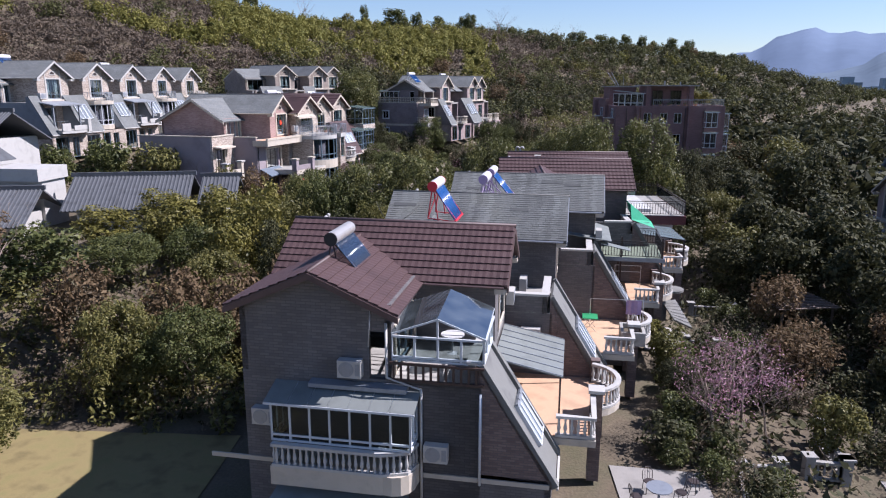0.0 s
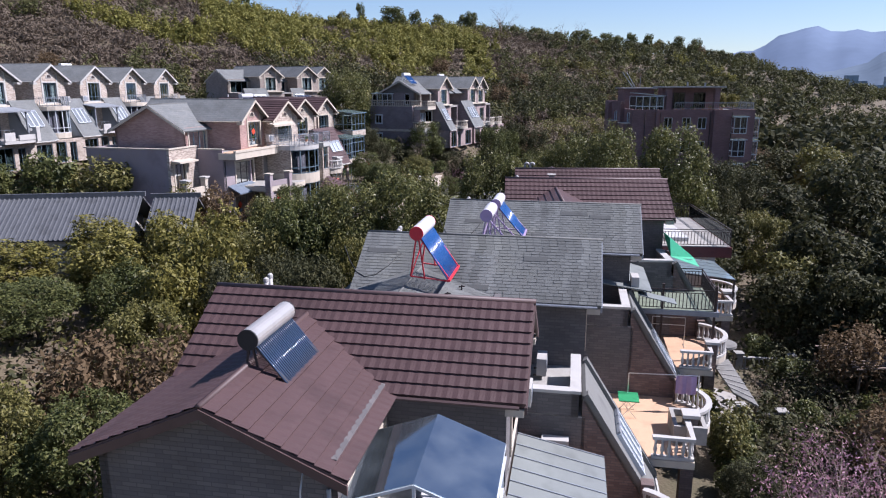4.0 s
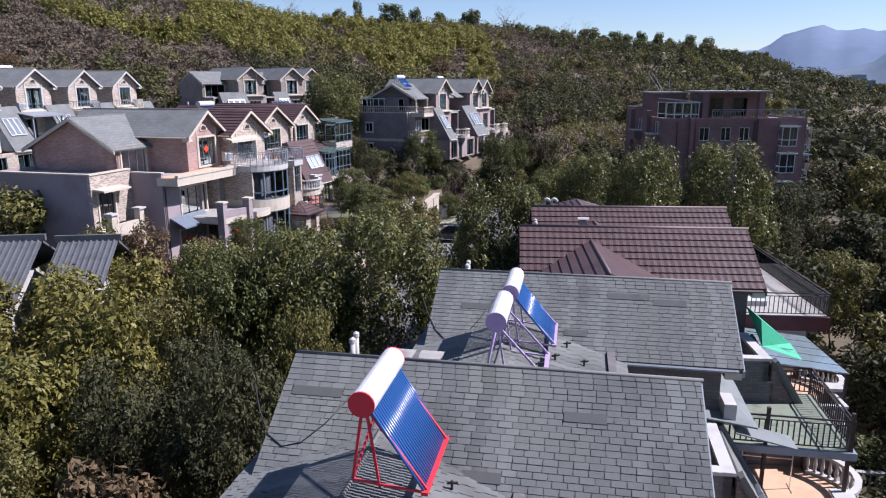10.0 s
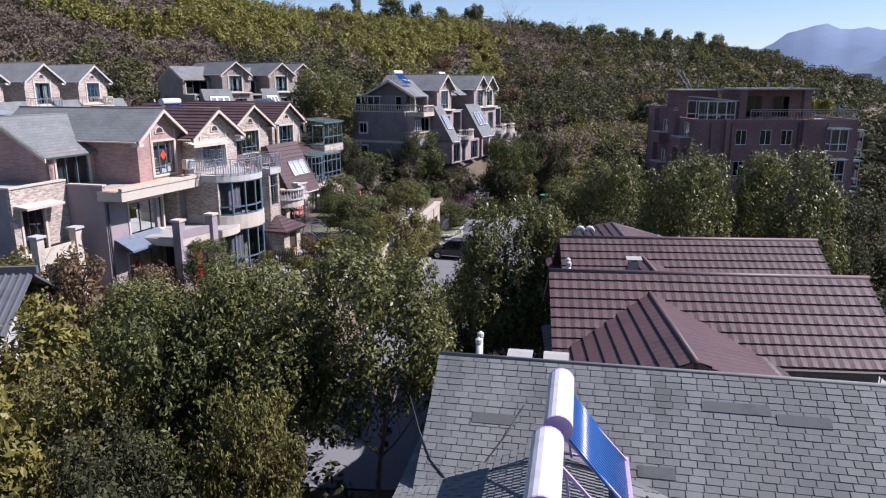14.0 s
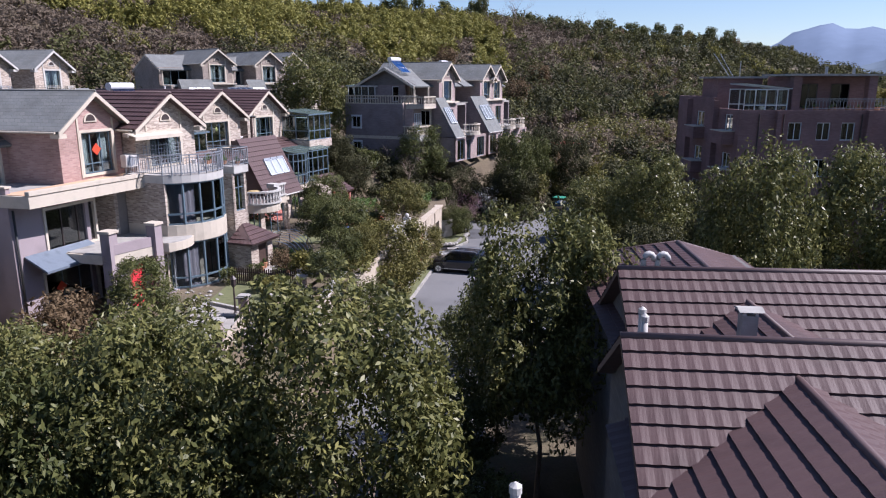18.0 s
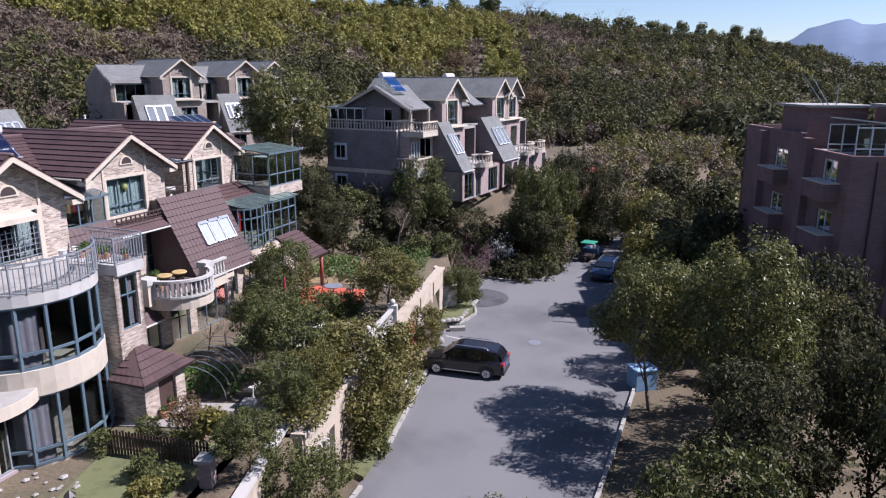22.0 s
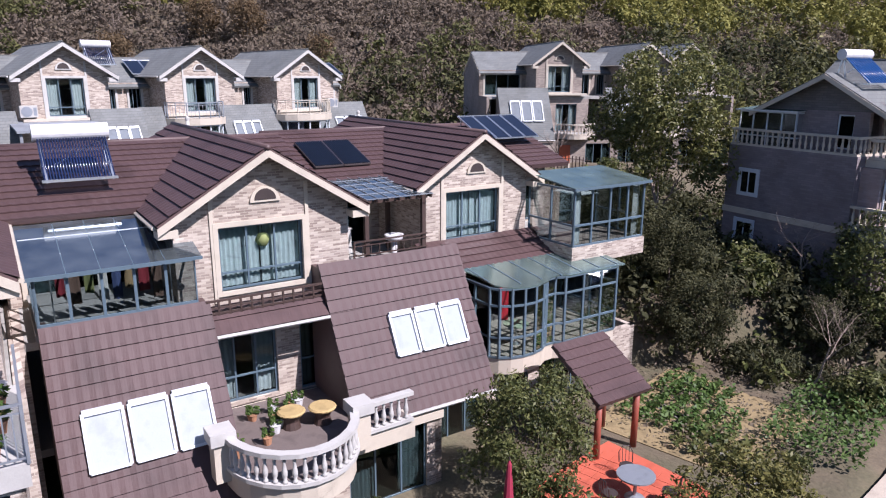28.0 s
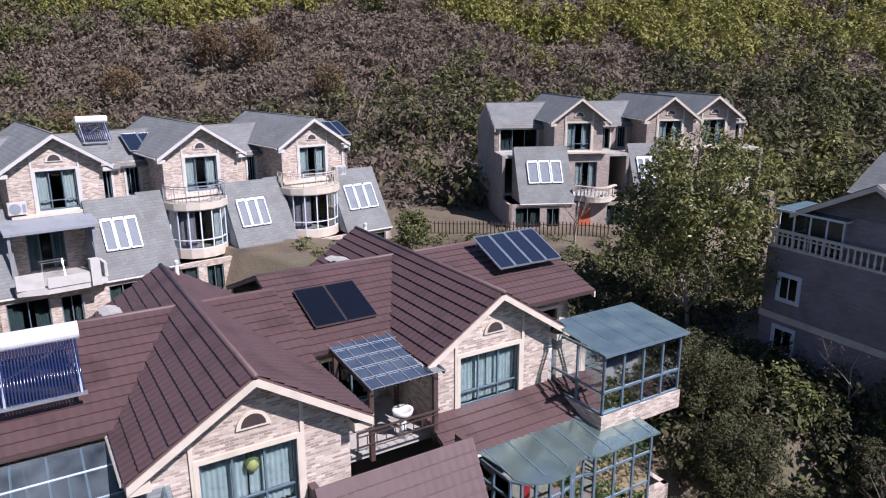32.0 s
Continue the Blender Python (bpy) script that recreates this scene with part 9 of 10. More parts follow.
# ---- apartment block ----
ap = thing("apartment_block", pose(17.0, 95.0, 2.85, 0, 0, 3), "mauve brick apartment block with roof terraces", "apartment building")
AW, AD, AH = 14.0, 14.5, 12.7
AP_WALL = masonry("mauve_apartment_brick", (0.175, 0.1, 0.098), (0.225, 0.132, 0.128), (0.175, 0.11, 0.106), 0.3, 0.09, 0.008)
fa = Face((0, 0), (AW, 0))
holes = [(s, s + 1.0, z, z + 1.3) for z in (2.0, 4.9, 7.8, 10.5) for s in (3.6, 5.7, 7.5)]
wall(ap, (0, 0), (AW, 0), 0, AH, AP_WALL, holes, 0.25, "front_wall")
for s0, s1, h0, h1 in holes:
    window(ap, fa, s0, s1, h0, h1, 2, FRAME_WHITE, GLASS_DIM, curtain=CURTAIN)
fl = Face((0, AD), (0, 0.25))
left_holes = [(s, s + w, z, z + h) for z in (1.6, 4.5, 7.4, 10.3) for s, w, h in ((2.4, 1.0, 1.5), (5.2, 1.8, 2.0), (9.0, 1.0, 1.4), (11.6, 1.6, 2.0))]
wall(ap, (0, AD), (0, 0.25), 0, AH, AP_WALL, left_holes, 0.25, "side_wall")
for s0, s1, h0, h1 in left_holes:
    window(ap, fl, s0, s1, h0, h1, 2, FRAME_WHITE, GLASS_DIM)
for z in (1.4, 4.3, 7.2, 10.1):
    for y in (2.0, 8.4):
        part("balcony", Shape().box(-0.9, y - 1.2, z, -0.003, y + 1.2, z + 0.95), AP_WALL, ap, "mauve brick balcony on the side")
        part("balcony_cap", Shape().box(-0.95, y - 1.25, z + 0.954, -0.003, y + 1.25, z + 1.02), CREAM, ap)
wall(ap, (AW, 0.25), (AW, AD), 0, AH, AP_WALL, (), 0.25, "side_wall")
wall(ap, (AW, AD), (0, AD), 0, AH, AP_WALL, (), 0.25, "back_wall")
slab(ap, [(0.25, 0.25), (AW - 0.25, 0.25), (AW - 0.25, AD - 0.25), (0.25, AD - 0.25)], AH - 0.4, AH - 0.2, CONCRETE, "roof_slab")
for x in (2.6, 9.2):
    slab(ap, [(x, -0.35), (x + 0.3, -0.35), (x + 0.3, -0.003), (x, -0.003)], 0, AH, AP_WALL, "pilaster")
for y0, y1 in ((4.2, 4.9), (10.6, 11.3)):
    slab(ap, [(-0.45, y0), (-0.003, y0), (-0.003, y1), (-0.45, y1)], 0, AH + 0.6, AP_WALL, "pilaster")
for z in (1.8, 4.6, 7.4, 10.0):
    bx = thing("bay_window", on(ap, AW - 1.9, -0.05, z, -90), "blue glazed bay window on the block", "bay window", "apartment bays")
    glass_room(bx, 0.0, 0.75, -0.75, 0.75, 0, 1.9, 2.0, FRAME_WHITE, nx=2, ny=1, sill=0.6, wall_sides="fsn", name="glazed_frame")
    bx2 = thing("bay_window", on(ap, AW - 0.1, 1.2, z - 0.6, 0), "blue glazed bay window on the block", "bay window", "apartment bays")
    glass_room(bx2, 0.0, 0.8, -1.0, 1.0, 0, 2.3, 2.4, FRAME_WHITE, nx=3, ny=1, sill=0.7, wall_sides="fsn", name="glazed_frame")
# roof terraces
rg = thing("roof_glass_room", on(ap, 0.4, 0.5, AH - 0.2, 0), "white framed glass room on the block's roof", "conservatory")
glass_room(rg, 0, 3.2, 0, 3.0, 0, 1.7, 2.1, FRAME_WHITE, nx=3, ny=4, sill=0.5, wall_sides="fsn", name="glazed_frame")
for x in (3.9, 9.4):
    part("roof_pier", Shape().box(x, 0.5, AH - 0.2, x + 0.6, 1.1, AH + 2.45), AP_WALL, ap)
part("roof_slab_upper", Shape().box(3.6, 0.3, AH + 2.45, 10.6, 5.4, AH + 2.6), CONCRETE, ap)
room = part("roof_room", Shape().box(4.6, 2.4, AH - 0.2, 10.2, 6.6, AH + 2.44), AP_WALL, ap)
for x in (5.2, 7.6):
    window(ap, Face((4.6, 2.4), (10.2, 2.4)), x - 4.6, x - 3.2, AH + 0.1, AH + 1.9, 2, METAL_DARK, GLASS_DIM, set_in=-0.06)
part("stair_head", Shape().box(0.6, 6.6, AH - 0.2, 4.2, 10.2, AH + 2.3), AP_WALL, ap)
part("stair_head_roof", Shape().box(0.3, 6.3, AH + 2.304, 4.5, 10.5, AH + 2.45), CONCRETE, ap)
part("parapet", Shape().box(0, 5.6, AH + 0.003, 0.25, AD, AH + 0.8).box(0.25, AD - 0.25, AH + 0.003, AW, AD, AH + 0.8), AP_WALL, ap)
for p, q, w in (((6.2, 0.6, AH + 2.6), (6.2, 0.6, AH + 3.1), 0.15), ((8.2, 0.6, AH + 2.6), (8.2, 0.6, AH + 3.0), 0.15), ((1.6, 7.0, AH + 2.45), (0.4, 7.6, AH + 4.3), 0.06), ((1.9, 7.0, AH + 2.45), (0.9, 7.6, AH + 4.3), 0.06), ((2.6, 7.4, AH + 2.45), (2.6, 7.4, AH + 3.7), 0.05)):
    part("roof_post", Shape().bar(p, q, w), METAL_GREY, ap)
for x in (1.4, 3.2, 8.9, 11.4):
    part("downpipe", Shape().tube([(x, -0.07, 0), (x, -0.07, AH - 0.3)], 0.05, 6), METAL_DARK, ap)
railing(ap, [(4.8, 0.2), (13.8, 0.2), (13.8, 8.0)], AH, 0.8, 0.25, METAL_GREY)
for i in range(8):
    pot(on(ap, 5.0 + i * 0.75 + 0.2 * (i % 3), 0.7 + 0.3 * (i % 2), AH - 0.2), 0.2 + 0.05 * (i % 2))
for x, y, k in ((11.8, 1.5, 0.55), (12.8, 3.0, 0.5), (11.2, 3.4, 0.6), (13.0, 5.0, 0.5)):
    tree("lime", *(ap.matrix_basis @ V(x, y, 0)).to_2d(), k, z=2.85 + AH - 0.2)

# ---- village roofs ----
def village_house(ax, ay, bx, by, z, drop=2.2, run=4.0, eave_wall=1.6, tail=(0, 1)):
    """A low white house with a grey clay-tile roof; its ridge runs from a to b."""
    a, b = V(ax, ay, z), V(bx, by, z)
    d = (b - a).normalized()
    n = V(d.y, -d.x, 0)
    t = thing("village_house", Matrix(), "low white house with a grey ribbed clay-tile roof", "house", "village houses")
    for s in (1, -1):
        e0, e1 = a + n * run * s - V(0, 0, drop), b + n * run * s - V(0, 0, drop)
        nr = d.cross((a - e0)).normalized()
        nr = nr if nr.z > 0 else -nr
        dk = part("roof_slope", Shape().prism([e0, e1, b, a], -nr * 0.12), VILLAGE_TILE, t)
        L = (b - a).length
        k = int(L / 0.3)
        rib = None
        for i in range(k):
            p, q = e0.lerp(e1, (i + 0.5) / k), a.lerp(b, (i + 0.5) / k)
            part("tile_rib", Shape().tube([p + nr * 0.02, q + nr * 0.02], 0.06, 5), VILLAGE_TILE, dk)
    part("ridge", Shape().bar(a - d * 0.2 + V(0, 0, 0.12), b + d * 0.2 + V(0, 0, 0.12), 0.22, 0.34), VILLAGE_TILE, t)
    w = run - 0.6
    zz = z - drop - eave_wall
    poly = [a + n * w + d * 1.0, b + n * w - d * 1.0, b - n * w - d * 1.0, a - n * w + d * 1.0]
    part("wall_body", Shape().prism([V(p.x, p.y, zz - 1.5) for p in poly], (0, 0, eave_wall + 1.5 + 0.3)), WHITE, t)
    return t


village_house(-33.0, 57.6, -23.9, 59.6, 10.8)
village_house(-23.6, 60.6, -20.6, 61.2, 10.5, 1.8, 3.2)
village_house(-44.5, 52.5, -33.8, 54.6, 10.2, 2.2, 4.2)
villa = village_house(-58.5, 62.8, -40.1, 61.4, 15.8, 2.6, 4.6, 4.5)
pd = thing("villa_porch", pose(-42.0, 56.6, 6.6, 0, 0, -4), "white arched villa porch with a small gable", "porch")
fp = Face((-2.4, 0), (2.4, 0))
arch_in = [(1.25 * math.cos(radians(a)), 0, 4.0 + 1.25 * math.sin(radians(a))) for a in range(0, 181, 15)]
ring = [(-2.4, 0, 0), (-2.4, 0, 5.4), (0, 0, 7.0), (2.4, 0, 5.4), (2.4, 0, 0), (1.25, 0, 0)] + arch_in + [(-1.25, 0, 0)]
part("arched_front", Shape().prism(ring, (0, 0.3, 0)), WHITE, pd)
# near-black panel stands for the shade inside the arch
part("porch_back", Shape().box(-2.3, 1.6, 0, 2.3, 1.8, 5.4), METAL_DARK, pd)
for sx in (-1, 1):
    part("rake", Shape().prism([(0, -0.2, 7.25), (sx * 2.9, -0.2, 5.35), (sx * 2.9, -0.2, 5.15), (0, -0.2, 7.0)], (0, 0.5, 0)), WHITE, pd)
    part("roof_slope", Shape().prism([(0, 0.3, 7.25), (sx * 2.9, 0.3, 5.35), (sx * 2.9, 3.0, 5.35), (0, 3.0, 7.25)], (0, 0, 0.08)), VILLAGE_TILE, pd)
part("round_window", Shape().tube([(0, -0.03, 5.9), (0, 0.02, 5.9)], 0.4, 16), METAL_DARK, pd)
part("balcony", Shape().box(2.4, -0.6, 4.0, 7.4, 3.0, 5.0), WHITE, pd)
part("lower_wall", Shape().box(2.5, 0.0, 0, 7.2, 2.8, 4.0), WHITE, pd)
window(pd, Face((2.5, 0), (7.2, 0)), 0.8, 2.6, 1.4, 3.4, 3, METAL_DARK, GLASS_DIM, set_in=-0.06)

window(villa, Face((-50.5, 57.55), (-42.1, 57.05)), 4.6, 7.4, 10.8, 12.6, 3, METAL_DARK, GLASS_DIM, set_in=-0.08)

# ---- far right houses ----
# the nearer houses stand out of view, added to shade the lower gardens
far_right = far_row([(36.0, 66.0, -4.0, 3.6), (33.8, 58.4, -3.6, 3.9), (31.2, 50.8, -3.6, 3.9), (29.2, 43.2, -3.6, 3.9), (28.0, 35.6, -3.6, 3.9), (27.0, 28.0, -3.6, 3.9)], 0.4, 174, (STONE_MAUVE, STONE_DARK, CREAM), "stone house of the partly unseen row shading the lower gardens")
far_right2 = far_row([(58.0, 98.0, -4.0, 3.6), (60.0, 105.5, -3.6, 4.4)], 3.0, 172, (STONE_MAUVE, STONE_DARK, CREAM), "shaded stone house beyond the woods")

# ---- mountains and town in the distance, with haze put into their colours ----
MOUNT = surface("haze_tinted_mountain", (0.15, 0.195, 0.275), 1.0, vary=0.12, scale=0.004, fine=0.02, bump=0.0, spec=0.0)
MOUNT2 = surface("haze_tinted_nearer_mountain", (0.145, 0.185, 0.235), 1.0, vary=0.18, scale=0.006, fine=0.03, bump=0.0, spec=0.0)


def range_sheet(dist, a0, a1, top, seed, mat, name, n=90):
    rng = random.Random(seed)
    ph = [(rng.uniform(0, 6.28), k) for k in (3, 7, 13, 29)]
    pts = []
    for i in range(n + 1):
        t = i / n
        a = radians(a0 + (a1 - a0) * t)
        hgt = top(t) * (1 + sum(0.16 / (j + 1) * math.sin(p + k * 2.2 * t * 3) for j, (p, k) in enumerate(ph)))
        for d, zz in ((dist, -60), (dist + 500, hgt * 0.55), (dist + 900, hgt), (dist + 1400, hgt * 0.4)):
            pts.append((d * math.sin(a), d * math.cos(a), zz))
    f = [(4 * i + j, 4 * i + 4 + j, 4 * i + 5 + j, 4 * i + 1 + j) for i in range(n) for j in range(3)]
    return solid(name, Shape().add(pts, f), mat, "distant range on the horizon with haze put into its colour", "mountains", kind="structure", smooth=True)


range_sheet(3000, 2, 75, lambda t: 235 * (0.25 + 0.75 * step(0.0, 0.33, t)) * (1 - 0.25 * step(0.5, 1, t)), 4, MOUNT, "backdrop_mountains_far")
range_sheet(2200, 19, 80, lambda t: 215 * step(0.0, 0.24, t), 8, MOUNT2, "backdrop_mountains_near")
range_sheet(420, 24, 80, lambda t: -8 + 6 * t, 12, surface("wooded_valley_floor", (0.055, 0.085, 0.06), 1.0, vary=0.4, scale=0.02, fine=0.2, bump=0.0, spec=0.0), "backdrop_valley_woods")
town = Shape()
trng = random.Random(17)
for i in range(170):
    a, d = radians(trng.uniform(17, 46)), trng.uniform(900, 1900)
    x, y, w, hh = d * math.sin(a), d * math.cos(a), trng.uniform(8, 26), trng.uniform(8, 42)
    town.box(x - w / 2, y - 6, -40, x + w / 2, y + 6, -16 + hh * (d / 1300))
# the facades are paled and blued by haze put into the colour
solid("distant_town", town, surface("haze_tinted_facade", (0.34, 0.39, 0.46), 0.95, vary=0.1, scale=0.02, island=0.5, bump=0.0), "pale town blocks in the valley with haze put into the colour", "town", kind="stuff")

# ---- garden planting along the lane ----
for kind, x, y, k in (("near_dark", -13.5, 92.0, 0.6), ("near_dark", -12.2, 85.2, 0.56), ("near_dark", -10.4, 82.4, 0.6), ("near_olive", -9.0, 81.3, 0.4), ("near_dark", -9.6, 79.4, 0.4), ("bush", -10.6, 90.8, 0.8), ("bush", -9.9, 91.6, 0.7), ("bush", -12.6, 76.9, 0.5),
                      ("lime", -11.2, 76.6, 0.55), ("bush", -15.2, 76.6, 0.5), ("bush", -14.0, 77.6, 0.5), ("near_dark", -4.3, 102.6, 0.5), ("bare", -15.2, 85.3, 0.55), ("bare", -14.6, 86.2, 0.5), ("bare", -13.2, 84.4, 0.6), ("rust", -12.6, 77.6, 0.35), ("bush", -8.2, 98.4, 0.5), ("bare", -9.4, 104.6, 0.8),
                      ("near_dark", -16.0, 69.0, 0.5), ("bare", -13.6, 66.9, 0.3), ("lime", -11.6, 72.8, 0.45), ("bush", -11.9, 74.4, 0.6), ("bush", -13.0, 75.2, 0.5), ("near_dark", -9.6, 75.6, 0.36), ("rust", -18.2, 67.6, 0.6)):
    tree(kind, x, y, k)
for kind, x, y, k, z in (("near_olive", -7.7, 84.7, 0.9, 3.6), ("near_olive", -7.7, 92.2, 0.62, 6.6), ("near_olive", -6.1, 93.6, 0.5, 3.7), ("near_dark", -8.4, 77.0, 0.6, 3.5), ("near_olive", -7.4, 88.2, 0.5, 3.6), ("bush", -6.9, 83.0, 0.7, 3.7)):
    tree(kind, x, y, k, z)
for kind, x, y, k in (("bamboo", 8.6, 103.6, 1.05), ("bamboo", 11.4, 119.6, 0.95), ("dark", 10.8, 109.5, 0.9)):
    tree(kind, x, y, k)
grown("camphor", -20.0, 114.6, 20.2, 7.4)
# bank below the dark house
for kind, x, y, k in (("near_deep", -8.6, 107.5, 0.6), ("near_deep", -11.5, 106.0, 0.6), ("near_deep", -14.0, 105.2, 0.6), ("near_deep", -6.4, 110.0, 0.6), ("near_deep", -9.8, 110.0, 0.55), ("bare", -5.4, 107.6, 0.9), ("white_blossom", -1.8, 112.6, 0.8), ("near_deep", -4.2, 113.6, 0.8),
                      ("near_deep", 1.2, 114.0, 0.85), ("bush", 0.6, 112.0, 1.0), ("bush", 2.2, 112.6, 1.0), ("olive", 3.0, 117.0, 0.8), ("near_deep", 0.2, 117.0, 0.75), ("pink_blossom", -3.4, 109.0, 0.75), ("bare", 4.6, 116.0, 0.8), ("olive", 5.2, 123.0, 0.8), ("rust", 6.6, 128, 0.8),
                      ("bush", -13.2, 109.4, 1.1), ("bush", -16.5, 108.4, 1.1), ("near_deep", -18.0, 104.6, 0.7), ("bush", -14.6, 111.4, 1.0), ("bare", -17.2, 103.4, 0.9),
                      ("near_dark", -8.4, 112.4, 0.95), ("bare", -9.6, 112.0, 0.8), ("bare", -11.4, 111.4, 0.8), ("bush", -7.6, 104.6, 0.9), ("bush", -5.8, 105.4, 0.9), ("near_deep", -16.0, 106.6, 0.6), ("bare", -31.0, 121.0, 1.0), ("bush", -27.0, 122, 1.2)):
    tree(kind, x, y, k)
# behind the row along the lane, between it and the upper row
for kind, x, y, k in (("dark", -31.5, 84, 0.7), ("lime", -33.0, 92.0, 1.0), ("dark", -32, 97, 0.6), ("lime", -33, 101, 1.0), ("dark", -34.5, 108.5, 0.45), ("dark", -31.5, 76, 0.8), ("bamboo", -33, 70, 0.8), ("dark", -49, 110, 0.7),
                      ("olive", -30, 66, 0.9), ("dark", -35, 66, 0.9), ("dark", -41, 68, 0.8), ("bare", -26.8, 66.4, 0.9), ("bare", -23.5, 65.6, 0.9), ("olive", -38, 74, 0.7)):
    tree(kind, x, y, k)
# lower gardens beside the row: blossom, shrubs, dark woods
for kind, x, y, k in (("pink_blossom", 10.9, 33.2, 1.15), ("pink_blossom", 13.0, 35.6, 1.1), ("bare", 11.6, 34.2, 1.1), ("rust", 16.6, 39.6, 0.85), ("rust", 18.4, 41.2, 0.8), ("bare", 13.6, 33.2, 0.9), ("olive", 10.6, 40.6, 0.45), ("lime", 10.2, 43.4, 0.7), ("lime", 9.6, 44.4, 0.7), ("olive", 16.2, 33.0, 0.5),
                      ("bush", 8.9, 32.2, 0.8), ("bush", 9.4, 34.2, 0.9), ("near_deep", 10.0, 36.4, 0.4), ("bush", 10.4, 38.2, 0.9), ("bush", 10.9, 40.4, 0.9), ("bush", 11.6, 42.2, 0.9), ("bush", 8.4, 30.6, 0.6), ("bush", 9.8, 29.6, 0.7), ("bush", 10.6, 31.2, 0.7), ("bush", 12.2, 29.0, 0.7), ("bush", 18.2, 44.6, 1.0), ("bush", 20.2, 46.2, 1.0), ("bush", 16.2, 45.6, 0.9), ("rust", 20.0, 49.2, 0.9), ("bush", 17.8, 50.8, 1.0),
                      ("bush", 21.5, 52.0, 1.0), ("dark", 22.5, 55.0, 0.9), ("dark", 19.5, 57.5, 0.75), ("olive", 21.0, 60.0, 0.85), ("dark", 25.0, 59.0, 1.0), ("dark", 24.0, 64.0, 1.05), 
                      ("dark", 22.0, 38.0, 0.6), ("pink_blossom", 21.0, 30.5, 1.0), ("dark", 25.5, 33.5, 0.9), 
                      ("rust", 24.0, 42.0, 0.9), ("dark", 33.0, 78.0, 1.3), ("dark", 38.0, 84.0, 1.3), ("olive", 39.0, 92.0, 1.2), ("olive", 41.0, 100.0, 1.2), ("dark", 36.5, 104.0, 1.0), ("rust", 38.0, 112.0, 1.2), ("near_dark", 20.0, 90.0, 0.8), ("dark", 29.0, 90.0, 1.0),
                      ("bare", 15.8, 96.0, 1.1), ("bare", 22.0, 96.5, 1.0), ("bare", 13.0, 101.0, 1.1), ("dark", 14.0, 108.0, 1.0), ("dark", 12.5, 116.0, 0.9), ("bare", 15.0, 113.0, 1.2), ("dark", 17.0, 119.0, 1.1), ("olive", 13.0, 124.0, 0.9), ("dark", 16.0, 131.0, 1.1), 
                      ("dark", 14.2, 66.5, 0.9), ("dark", 16.6, 62.5, 0.8), ("dark", 18.5, 67.5, 1.0), ("dark", 11.0, 72.5, 1.0), ("bush", 17.2, 54.4, 1.0), ("dark", 26.2, 50.5, 1.05), ("dark", 27.6, 56.5, 1.1), ("dark", 29.8, 62.5, 1.15), ("dark", 25.0, 45.0, 0.9)):
    tree(kind, x, y, k)
# paths, balustrades and beds of the lower gardens
for nm, poly, mat, lab in (("garden_paving", [(5.6, 25.4), (9.2, 25.0), (9.4, 30.0), (5.6, 30.4)], PAVING, "pale paved yard with garden chairs"),
                           ("garden_paving", [(10.2, 44.4), (12.4, 44.0), (14.2, 49.6), (12.0, 50.4)], PAVING, "pale paved garden path"),
                           ("lower_road", [(15.4, 16.0), (24.0, 14.0), (26.0, 30.0), (17.6, 31.5)], PAVING, "pale concrete drive beside the gardens"),
                           ("garden_bed", [(14.0, 47.0), (21.0, 46.6), (21.4, 54.0), (14.6, 54.4)], EARTH, "brown garden bed with low edging")):
    solid(nm, Shape().prism([(*p, ground_z(*p) - 0.1) for p in poly], (0, 0, 0.16)), mat, lab, "paving" if "bed" not in nm else "garden bed", kind="structure")
gb = thing("garden_balustrade", pose(0, 0, 1.2), "weathered white stone balustrade in the lower garden", "balustrade", "garden balustrades")
for run in ([(10.4, 27.4), (11.2, 30.8), (12.95, 30.9)], [(16.4, 34.7), (15.9, 31.3)], [(14.4, 31.4), (15.9, 31.2)], [(15.6, 53.4), (18.6, 53.2), (21.6, 52.8)], [(13.2, 46.2), (15.0, 45.6)]):
    balustrade(gb, run, 0.1, CONCRETE, 0.27)
    for p in run:
        part("pier", Shape().box(p[0] - 0.2, p[1] - 0.2, -0.8, p[0] + 0.2, p[1] + 0.2, 1.15), CONCRETE, gb)
        part("pier_cap", Shape().box(p[0] - 0.27, p[1] - 0.27, 1.15, p[0] + 0.27, p[1] + 0.27, 1.25), CONCRETE, gb)
garden_table(7.0, 27.6, 2.22, 0.5, METAL_GREY, "round metal table in the paved yard")
for a in (10, 100, 190, 280):
    garden_chair(7.0 + 0.9 * math.cos(radians(a)), 27.6 + 0.9 * math.sin(radians(a)), 2.22, a - 90)
garden_chair(8.4, 26.2, 2.22, 30)
garden_chair(8.6, 28.6, 2.22, 140)
pz = thing("garden_pergola", pose(21.5, 50.0, 1.3, 0, 0, 10), "weathered grey slatted garden pergola", "pergola")
for x in (-1.8, 1.8):
    for y in (-1.5, 1.5):
        part("post", Shape().bar((x, y, 0), (x, y, 2.3), 0.12), BARK, pz)
for i in range(11):
    part("slat", Shape().bar((-2.2, -1.7 + i * 0.34, 2.42), (2.2, -1.7 + i * 0.34, 2.42), 0.1, 0.06), BARK_PALE, pz)
part("beam", Shape().bar((-1.8, -1.9, 2.33), (-1.8, 1.9, 2.33), 0.1).bar((1.8, -1.9, 2.33), (1.8, 1.9, 2.33), 0.1), BARK, pz)
lawn_x, lawn_y = steps_of((-25, -11, 1.0)), steps_of((16, 32, 1.0))
pts = [(x, y, ground_z(x, y) + 0.05 + 0.02 * math.sin(x * 1.7 + y)) for y in lawn_y for x in lawn_x]
nx = len(lawn_x)
